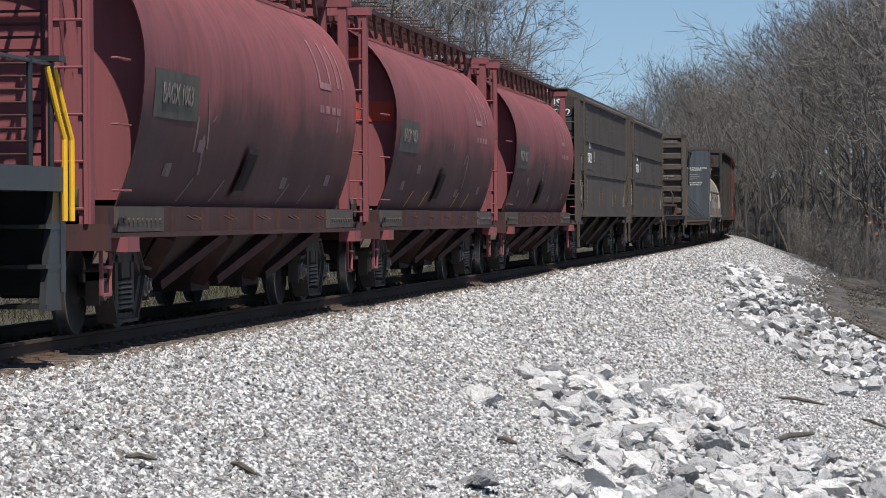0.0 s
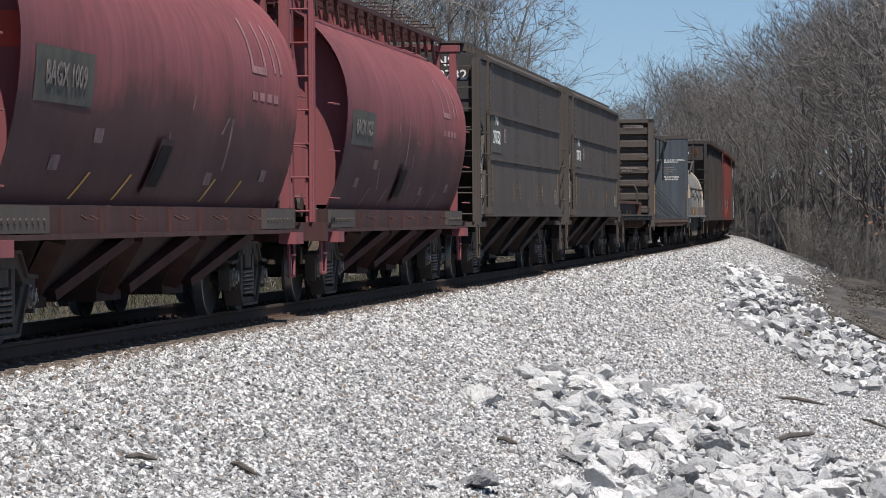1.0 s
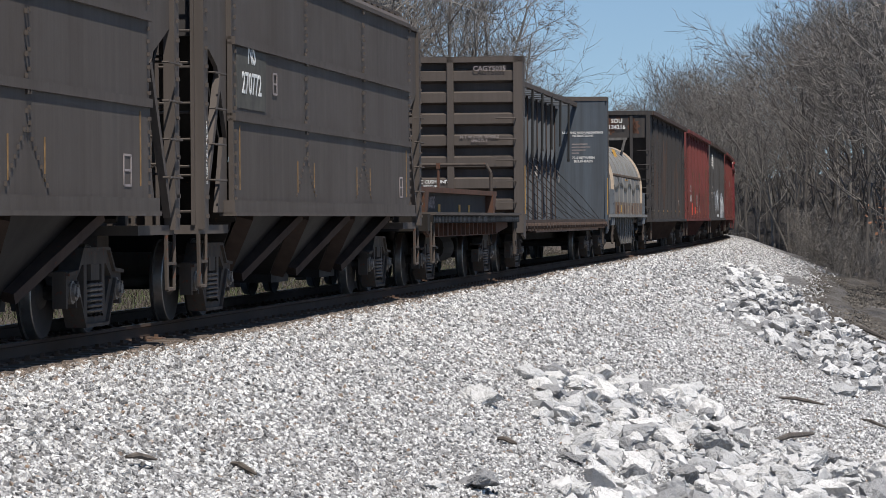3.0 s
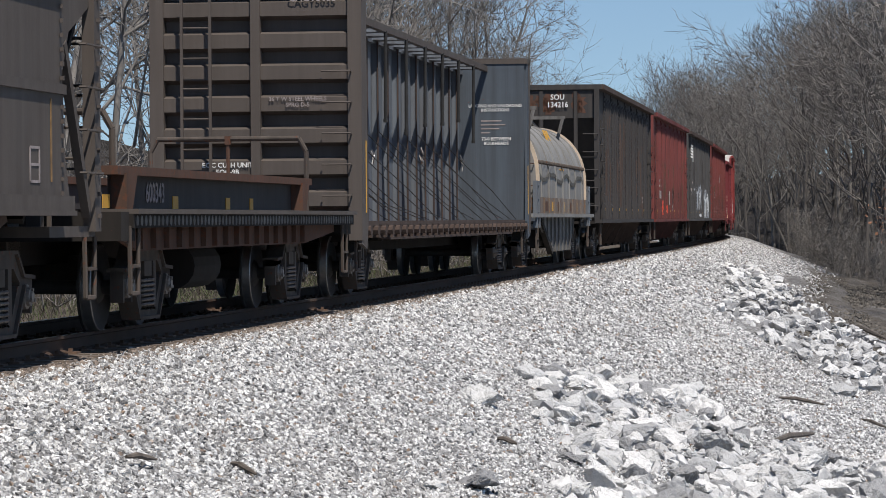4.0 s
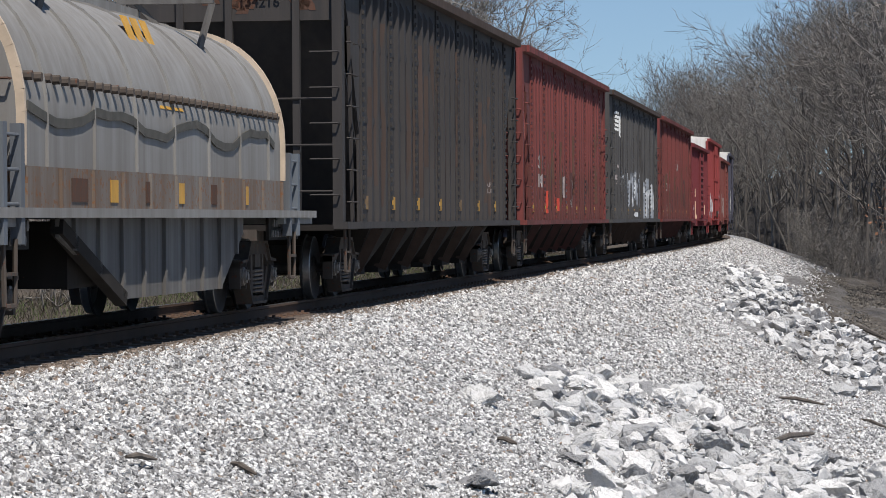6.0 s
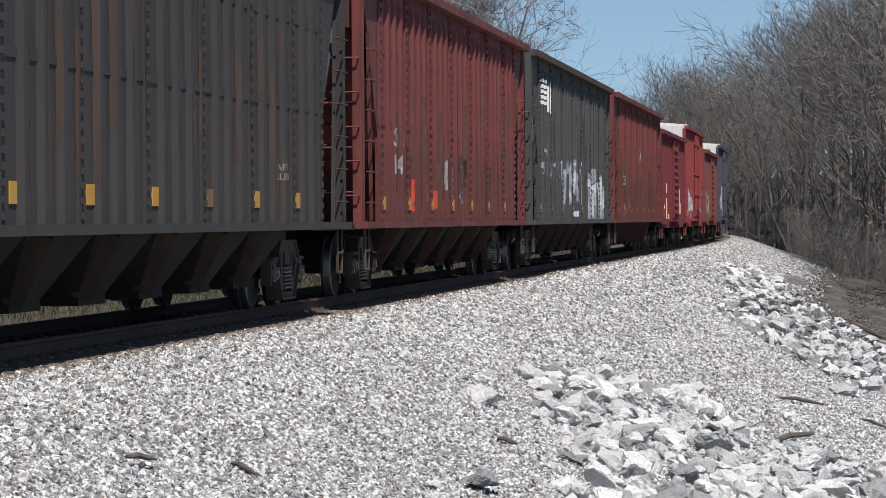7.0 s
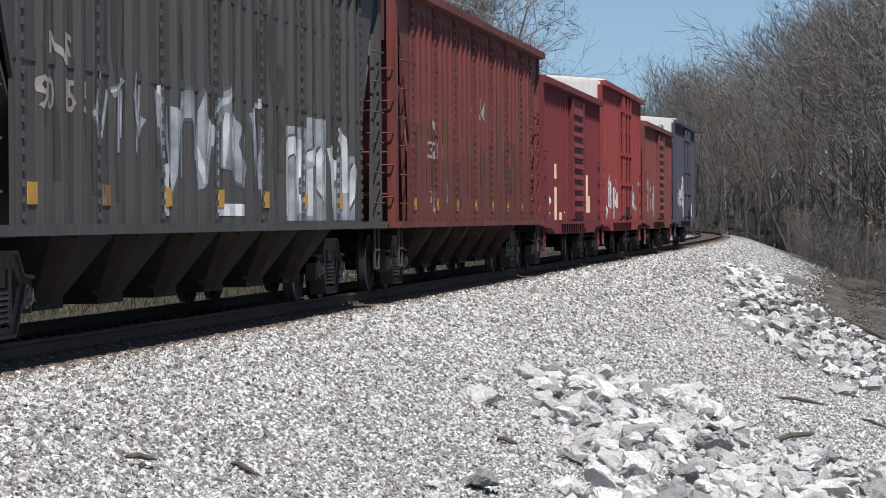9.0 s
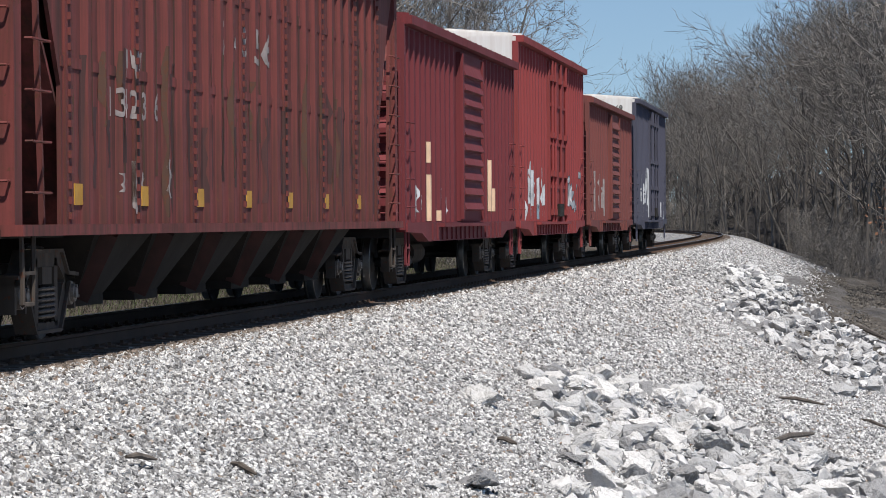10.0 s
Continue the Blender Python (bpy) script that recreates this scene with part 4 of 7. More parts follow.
def chutes(car, mat, spans, z1, w=1.2, low=0.34):
    """Discharge hoppers: sloped pyramids under the sill, each with slanting ribs."""
    for y0, y1 in spans:
        g = Geo()
        m, q = (y0 + y1) / 2, (y1 - y0) / 2
        top = [(-w, y0, z1), (w, y0, z1), (w, y1, z1), (-w, y1, z1)]
        bot = [(-0.55 * w, m - 0.3 * q, low), (0.55 * w, m - 0.3 * q, low), (0.55 * w, m + 0.3 * q, low), (-0.55 * w, m + 0.3 * q, low)]
        g.add(top + bot, [(0, 1, 2, 3), (4, 7, 6, 5), (0, 4, 5, 1), (1, 5, 6, 2), (2, 6, 7, 3), (3, 7, 4, 0)])
        g.box((-0.6 * w, m - 0.36 * q, low - 0.06), (0.6 * w, m + 0.36 * q, low + 0.06))
        part("discharge_chute", g, CHUTE if mat is DIRTY_MAROON else CHUTE_GREY, car, "grimy, darkened steel discharge chute")
        for sx in (-1, 1):
            for yt, yb in ((y0 + 0.12, m - 0.28 * q), (y1 - 0.12, m + 0.28 * q)):
                g = Geo()
                g.beam((sx * (w + 0.12), yt, z1), (sx * (0.6 * w + 0.05), yb, low + 0.08), 0.12, 0.20, up=(1, 0, 0))
                part("chute_rib", g, DIRTY_MAROON if mat is DIRTY_MAROON else DIRTY_BROWN, car)


MOVERS = []


def cylinder_hopper(s0, number, hatch_band):
    car = thing("covered_hopper", "weathered maroon cylindrical covered hopper car rolling on rails", "hopper car", "maroon cylindrical hoppers")
    L = 6.55
    ring = []
    for i in range(41):
        a = math.radians(-127 + 254 * i / 40)
        ring.append((1.58 * math.sin(a), 2.78 + (1.52 if abs(a) < math.pi / 2 else 2.45) * math.cos(a)))
    g = Geo()
    n = len(ring)
    ys = [-L, -L + 0.03, -L * 0.66, -L * 0.33, 0, L * 0.33, L * 0.66, L - 0.03, L]
    for y in ys:
        e = 1.0 if abs(y) < L - 0.01 else 1.012
        g.v.extend((x * e, y, 2.78 + (z - 2.78) * e) for x, z in ring)
    for j in range(len(ys) - 1):
        for i in range(n - 1):
            g.f.append((j * n + i, j * n + i + 1, (j + 1) * n + i + 1, (j + 1) * n + i))
    # inner lip of the shell
    for y, d in ((-L, 0.46), (L, -0.46)):
        o = len(g.v)
        g.v.extend((x * 1.012, y, 2.78 + (z - 2.78) * 1.012) for x, z in ring)
        g.v.extend((x * 0.965, y + d, 2.78 + (z - 2.78) * 0.965) for x, z in ring)
        g.f.extend((o + i, o + i + 1, o + n + i + 1, o + n + i) for i in range(n - 1))
    g.m = [0] * len(g.f)
    part("tank_shell", g, MAROON, car, "faded maroon rounded tank shell with grime streaks, sooty and shade-darkened below", True)
    for k in (-1, 1):
        g = Geo()
        disc = [(x * 0.96, 2.78 + (z - 2.78) * 0.96) for x, z in ring]
        g.prism(disc, k * (L - 0.54), k * (L - 0.44), "y")
        part("end_sheet", g, MAROON_END, car, "maroon end sheet")
        for x in (-1, 1):
            g = Geo()
            g.beam((x * 0.75, k * (L + 0.02), 3.9), (x * 1.05, k * (L + 0.02), 1.4), 0.09, 0.06, up=(0, 1, 0))
            part("end_stiffener", g, MAROON_END, car)
        g = Geo()
        g.box((-1.3, k * (L - 0.43) - 0.006, 2.68), (1.49, k * (L - 0.43) + 0.006, 3.0))
        if hatch_band:
            part("red_band", g, ORANGE, car, "bright red repaint band")
        g = Geo()
        g.box((0.62, k * (L - 0.43) - 0.006, 3.62), (1.08, k * (L - 0.43) + 0.006, 3.86))
        part("number_tab", g, ORANGE, car, "small orange tab with black figures")
        # end frame: posts, cross beams, platform
        ye = 7.55 * k
        for x in (-1.24, -0.94, 0.94, 1.24):
            g = Geo()
            g.box((x - 0.06, ye - 0.08, 1.1), (x + 0.06, ye + 0.08, 4.30))
            part("end_post", g, MAROON_END, car)
        g = Geo()
        g.box((-1.36, ye - 0.1, 4.24), (1.36, ye + 0.1, 4.36))
        g.beam((-0.94, ye - 0.55 * k, 4.28), (-0.94, ye, 4.28), 0.1, 0.1)
        g.beam((0.94, ye - 0.9 * k, 4.28), (0.94, ye, 4.28), 0.1, 0.1)
        part("end_beam", g, MAROON_END, car)
        g = Geo()
        g.box((-1.42, min(ye, ye - 1.1 * k), 0.98), (1.42, max(ye, ye - 1.1 * k), 1.12))
        g.box((-1.46, ye - 0.09, 0.86), (1.46, ye + 0.09, 1.12))
        part("end_platform", g, DIRTY_MAROON, car)
        for x in (-1.09, 1.09):
            ladder(car, MAROON_END, x, ye + 0.1 * k, 1.12, 4.2, 0.46, 0.34)
        # inner stair of close rungs up to the roof
        ladder(car, DIRTY_MAROON, 0.1, ye - 0.6 * k, 1.15, 4.3, 0.13, 1.1, name="end_grating")
        for x in (-1.47, 1.47):
            grabs(car, MAROON_END, x, ye - 0.35 * k, [1.45, 2.1, 2.75], 0.5)
        g = Geo()
        g.cyl((0.35, ye - 0.9 * k, 1.35), (0.95, ye - 0.9 * k, 1.35), 0.16, 12)
        g.box((-0.8, ye - 1.0 * k - 0.2, 1.12), (-0.2, ye - 1.0 * k + 0.2, 1.5))
        part("brake_gear", g, CAST, car)
    for x in (-1, 1):
        g = Geo()
        g.box((min(x * 1.27, x * 1.40), -7.4, 1.0), (max(x * 1.27, x * 1.40), 7.4, 1.30))
        g.box((min(x * 1.25, x * 1.47), -7.4, 0.98), (max(x * 1.25, x * 1.47), 7.4, 1.03))
        for y in np.arange(-6, 6.1, 1.5):
            g.prism([(y - 0.03, 1.03), (y + 0.03, 1.03), (y + 0.03, 1.28), (y - 0.03, 1.28)], min(x * 1.38, x * 1.44), max(x * 1.38, x * 1.44), "x")
        part("side_sill", g, DIRTY_MAROON, car, "grimy maroon side sill")
        for y in (-6.1, 6.1):
            g = Geo()
            g.box((min(x * 1.40, x * 1.45), y - 1.0, 1.04), (max(x * 1.40, x * 1.45), y + 1.0, 1.29))
            for q in np.arange(-0.8, 0.9, 0.2):
                g.cyl((x * 1.44, y + q, 1.15), (x * 1.465, y + q, 1.15), 0.03, 6)
            part("jacking_plate", g, BULKHEAD_BROWN, car, "scuffed grey jacking plate with bolts")
        for y in np.arange(-4, 4.1, 2.0):
            g = Geo()
            g.pipe([(x * 1.46, y, 1.2), (x * 1.55, y - 0.1, 1.16), (x * 1.55, y + 0.3, 1.16), (x * 1.46, y + 0.35, 1.2)], 0.012, 5)
            part("rope_hook", g, DIRTY_MAROON, car)
        for k in (-1, 1):
            g = Geo()
            g.box((min(x * 1.32, x * 1.55), k * 6.9 - 0.25, 0.84), (max(x * 1.32, x * 1.55), k * 6.9 + 0.25, 0.99))
            part("jacking_bracket", g, MAROON_END, car)
    # roof: running board grating, hatch rows and rails
    for x in (-0.62, 0.62):
        g = Geo()
        for q in np.arange(-7.4, 7.45, 0.22):
            g.box((x - 0.42, q - 0.03, 4.42), (x + 0.42, q + 0.03, 4.46))
        for d in (-0.42, -0.14, 0.14, 0.42):
            g.box((x + d - 0.015, -7.5, 4.40), (x + d + 0.015, 7.5, 4.47))
        part("running_board", g, DIRTY_MAROON, car, "maroon steel grating roof walkway")
        g = Geo()
        g.beam((x * 1.62, 0, 4.44), (x * 1.66, 0.12, 4.05), 0.05, 0.05)
        g.pipe([(x * 1.65, 0, 4.42), (x * 1.72, 0.1, 4.62), (x * 1.0, 0.5, 4.66)], 0.012, 4)
        bracket = g.mesh("roof_bracket", [DIRTY_MAROON])
        for q in np.arange(-6.9, 7.0, 0.95):
            shared("roof_bracket", bracket, car, Matrix.Translation((0, q, 0)))
    g = Geo()
    g.box((-0.2, -6.4, 4.2), (0.2, 6.4, 4.34))
    part("roof_ridge", g, MAROON_END, car)
    g = Geo()
    g.cyl((0, 0, 4.25), (0, 0, 4.48), 0.38, 14)
    hatch = g.mesh("roof_hatch", [MAROON_END])
    for q in np.arange(-5.5, 5.6, 1.0):
        shared("roof_hatch", hatch, car, Matrix.Translation((0, q, 0)))
    chutes(car, DIRTY_MAROON, [(-4.6, -1.6), (-1.5, 1.5), (1.6, 4.6)], 1.0, 1.22, 0.36)
    g = Geo()
    g.box((-0.25, -7.6, 0.75), (0.25, 7.6, 1.0))
    part("centre_sill", g, UNDER, car)
    trucks(car, 5.55)
    couplers(car, 7.7)
    stirrups(car, MAROON_END, 7.3, 1.36, 0.95)
    # lettering on the shell, laid on its slope
    def on_shell(name, mat, y0, y1, z0, z1, label="", off=0.006, bend=0.0):
        """A painted patch that follows the shell; bend slants it along the car."""
        h = Geo()
        m = 9
        for i in range(m):
            z = z0 + (z1 - z0) * i / (m - 1)
            u = (z - 2.78) / (1.52 if z > 2.78 else 2.45)
            xx = 1.58 * math.sqrt(max(0, 1 - u * u)) + off
            h.v += [(xx, y0 + bend * i / (m - 1), z), (xx, y1 + bend * i / (m - 1), z)]
        h.f = [(2 * i, 2 * i + 1, 2 * i + 3, 2 * i + 2) for i in range(m - 1)]
        h.m = [0] * len(h.f)
        return part(name, h, mat, car, label)

    on_shell("number_panel", PLACARD, -6.0, -3.9, 2.22, 2.72, "dark square panel behind the car number")
    lettering("car_number", number, 0.30, FAINT_STENCIL, car, (1.588, -4.95, 2.47), stretch=1.0).matrix_basis = Matrix.Translation((1.588, 0, 2.47)) @ Matrix.Rotation(radians(6), 4, "Y") @ Matrix.Translation((-1.588, 0, -2.47))
    on_shell("side_port", DIRTY_MAROON, -1.25, -0.55, 1.42, 2.0, "small framed port on the tank side", 0.05, 0.32)
    on_shell("port_cover", UNDER, -1.15, -0.68, 1.50, 1.93, "", 0.062, 0.26)
    for a, b, z0, z1 in ((3.7, 3.84, 2.95, 3.55), (4.5, 4.62, 2.95, 3.55), (3.7, 4.6, 2.9, 2.99), (5.1, 5.22, 2.95, 3.55), (5.5, 5.62, 2.95, 3.5)):
        on_shell("faded_mark", MARK_ROSE, a, b, z0, z1, "faded white painted bar")
    for a, z0 in ((3.7, 2.58), (4.15, 2.58), (4.6, 2.58), (5.0, 2.58)):
        on_shell("faded_line", MARK_ROSE, a, a + 0.3, z0, z0 + 0.1)
    for a, z0 in ((-5.0, 1.62), (4.9, 1.62), (-3.6, 1.9), (1.8, 1.55)):
        on_shell("data_block", WORN_MARK, a, a + 0.34, z0, z0 + 0.14, "worn pale stencil block")
    for a in (-3.9, -2.2, 1.9, 3.4):
        on_shell("slant_tick", YELLOW if number.endswith("9") else WORN_MARK, a, a + 0.09, 1.36, 1.62, bend=0.45)
    for i in range(5):
        rnd = random.Random(i * 5 + int(number[-2:]))
        a = rnd.uniform(-6, 6)
        on_shell("scuff", WORN_MARK, a, a + rnd.uniform(0.03, 0.12), 1.5 + rnd.uniform(0, 1.2), 1.62 + rnd.uniform(0.1, 0.5) + 1.0 * rnd.random(), "", 0.004, rnd.uniform(-0.3, 0.3))
    MOVERS.append((car, s0, 5.55))
    return car


def panel_hopper(s0, number):
    car = thing("covered_hopper", "grey-brown riveted steel covered hopper car rolling on rails", "hopper car", "grey-brown covered hoppers")
    P = 7.05
    for x in (-1, 1):
        lo = lambda a, b: (min(x * a, x * b), max(x * a, x * b))
        for z0, z1, d in ((1.38, 2.33, 1.55), (2.36, 3.21, 1.54), (3.24, 4.20, 1.53)):
            g = Geo()
            a, b = lo(d - 0.06, d)
            g.box((a, -P, z0), (b, P, z1))
            part("side_panel", g, GREY_BROWN, car)
        for z in (2.33, 3.21):
            g = Geo()
            a, b = lo(1.48, 1.58)
            g.box((a, -P, z - 0.03), (b, P, z + 0.06))
            part("lap_seam", g, GREY_BROWN, car)
        g = Geo()
        a, b = lo(1.46, 1.585)
        g.prism([(a, 4.20), (b, 4.20), (b, 4.26), (a, 4.36)] if x > 0 else [(b, 4.20), (a, 4.20), (a, 4.26), (b, 4.36)], -P, P, "y")
        part("top_chord", g, GREY_BROWN, car)
        g = Geo()
        a, b = lo(1.42, 1.60)
        g.box((a, -P - 0.2, 1.22), (b, P + 0.2, 1.38))
        part("side_sill", g, GREY_BROWN, car)
        g = Geo()
        g.prism([(a, 1.20), (b + 0.02 * x, 1.20), (b + 0.02 * x, 1.245), (a, 1.245)] if x > 0 else [(a - 0.02, 1.20), (b, 1.20), (b, 1.245), (a - 0.02, 1.245)], -P - 0.2, P + 0.2, "y")
        part("sill_lip", g, BULKHEAD_BROWN, car, "scuffed lower sill lip")
        g = Geo()
        for y in (-2.35, 2.35):
            for z0, z1 in ((1.95, 2.28), (2.42, 3.17), (3.3, 4.15)):
                rivets(g, x * 1.548, y, z0, z1, 0.17)
                rivets(g, x * 1.548, y + 0.09, z0 + 0.06, z1, 0.17)
            for k in (-1, 1):
                for i in range(7):
                    q = y + k * (0.08 + i * 0.1)
                    z = 1.95 - i * 0.08
                    g.box((min(x * 1.55, x * 1.572), q - 0.02, z - 0.02), (max(x * 1.55, x * 1.572), q + 0.02, z + 0.02))
        for y in (-P + 0.08, P - 0.08):
            rivets(g, x * 1.548, y, 1.4, 4.15, 0.13)
        tagged(part("rivet_rows", g, GREY_BROWN, car), "rows of small round rivet heads", kind="stuff")
        for k in (-1, 1):
            # corner bay: recessed sheet above, slanted brace, corner post with holes
            g = Geo()
            a, b = lo(1.42, 1.47)
            g.prism([(k * P, 2.1), (k * P, 4.2), (k * 8.35, 4.2), (k * 8.35, 3.2), (k * 7.55, 2.9)], a, b, "x")
            g.prism([(k * P, 1.24), (k * P, 2.1), (k * 7.25, 2.1), (k * 7.6, 1.24)], a, b, "x")
            part("corner_sheet", g, GREY_BROWN, car)
            g = Geo()
            a, b = lo(1.40, 1.52)
            g.box((a, k * 8.42 - 0.11, 1.05), (b, k * 8.42 + 0.11, 4.22))
            rivets(g, x * 1.52, k * 8.42, 1.2, 4.1, 0.2)
            part("corner_post", g, GREY_BROWN, car)
            g = Geo()
            g.beam((x * 1.44, k * 7.4, 2.8), (x * 1.44, k * 8.3, 1.2), 0.1, 0.08, up=(1, 0, 0))
            part("corner_brace", g, GREY_BROWN, car)
            grabs(car, GREY_BROWN, x * 1.53, k * 8.0, [1.6, 2.0, 2.4, 2.8], 0.6)
            ladder(car, GREY_BROWN, x * 1.2, k * 8.56, 1.1, 4.2, 0.4, 0.4)
    for k in (-1, 1):
        g = Geo()
        g.box((-1.46, k * 8.40 - 0.04, 3.2), (1.46, k * 8.40 + 0.04, 4.3))
        part("end_plate", g, BLACK_PAINT, car, "dark painted end plate")
        g = Geo()
        g.beam((0, k * 8.3, 3.25), (0, k * 6.2, 1.15), 2.8, 0.06, up=(0, 0, 1))
        part("slope_sheet", g, UNDER, car)
        g = Geo()
        g.box((-1.45, min(k * 6.9, k * 8.55), 1.0), (1.45, max(k * 6.9, k * 8.55), 1.1))
        part("end_platform", g, GREY_BROWN, car)
        for x in (-0.9, 0.9):
            g = Geo()
            g.box((x - 0.07, k * 8.4 - 0.07, 1.1), (x + 0.07, k * 8.4 + 0.07, 3.2))
            part("end_post", g, GREY_BROWN, car)
        g = Geo()
        g.cyl((-0.1, k * 7.8, 1.55), (0.75, k * 7.8, 1.55), 0.22, 14)
        part("air_reservoir", g, CAST, car, "cylindrical air reservoir")
        g = Geo()
        g.box((0.3, k * 8.0 - 0.2, 1.1), (0.8, k * 8.0 + 0.2, 1.4))
        g.cyl((-0.7, k * 8.55, 2.3), (-0.7, k * 8.62, 2.3), 0.28, 16)
        part("brake_gear", g, CAST, car)
        g = Geo()
        for z in (1.75, 2.35, 2.9):
            g.cyl((-1.4, k * 8.5, z), (1.4, k * 8.5, z), 0.016, 6)
        part("end_handrail", g, GREY_BROWN, car)
    g = Geo()
    g.prism([(-1.5, 4.22), (1.5, 4.22), (1.5, 4.27), (0.6, 4.43), (-0.6, 4.43), (-1.5, 4.27)], -8.4, 8.4, "y")
    part("roof", g, GREY_BROWN, car)
    for x in (-0.95, 0.95):
        g = Geo()
        g.box((x - 0.25, -8.5, 4.50), (x + 0.25, 8.5, 4.54))
        for q in np.arange(-8.2, 8.3, 0.6):
            g.box((x - 0.25, q - 0.03, 4.36), (x + 0.3 * (1 if x > 0 else -1), q + 0.03, 4.5))
        part("running_board", g, GREY_BROWN, car)
    g = Geo()
    for q in np.arange(-6.5, 6.6, 2.6):
        g.box((-0.4, q - 0.9, 4.42), (0.4, q + 0.9, 4.55))
    g.pipe([(0.2, 5.2, 4.5), (0.2, 5.2, 4.78), (0.2, 6.6, 4.78), (0.2, 6.6, 4.5)], 0.02, 6)
    part("roof_hatch_row", g, GREY_BROWN, car)
    chutes(car, GREY_BROWN, [(-5.6, -2.0), (-1.8, 1.8), (2.0, 5.6)], 1.22, 1.25, 0.36)
    trucks(car, 6.35)
    couplers(car, 8.5)
    stirrups(car, CAST, 8.35, 1.45, 1.0)
    flat("number_panel", PLACARD, car, 1.546, -6.85, -5.05, 2.46, 3.16, "black panel behind white stencilled number")
    lettering("car_number", "NS\n" + number, 0.36, WHITE_PAINT, car, (1.554, -5.95, 2.93), stretch=1.1)
    lettering("end_number", "NS\n" + number, 0.26, WHITE_PAINT, car, (0.85, -8.446, 4.02), face="end", stretch=1.1)
    for q in (-6.7, -2.95, -1.75, 1.75, 2.95, 6.6):
        flat("yellow_tick", DULL_OCHRE, car, 1.555, q - 0.018, q + 0.018, 1.5, 1.9 if abs(q) < 6 else 2.25)
    for q, z0, z1, w in ((-4.6, 2.7, 2.95, 0.25), (5.9, 1.5, 1.8, 0.3)):
        g = Geo()
        for e in (0, w):
            g.box((1.55, q + e - 0.015, z0), (1.557, q + e + 0.015, z1))
        for e in (z0, (z0 + z1) / 2, z1):
            g.box((1.55, q, e - 0.012), (1.557, q + w, e + 0.012))
        part("stencil_frame", g, FADED_WHITE, car)
    lettering("warning", "DO NOT PUSH - PULL HERE", 0.07, WHITE_PAINT, car, (1.53, -8.42, 1.9), stretch=0.8).matrix_basis = (
        Matrix.Translation((0, -8.42, 1.9)) @ Matrix.Rotation(radians(90), 4, "X") @ Matrix.Translation((0, 8.42, -1.9)))
    MOVERS.append((car, s0, 6.35))
    return car


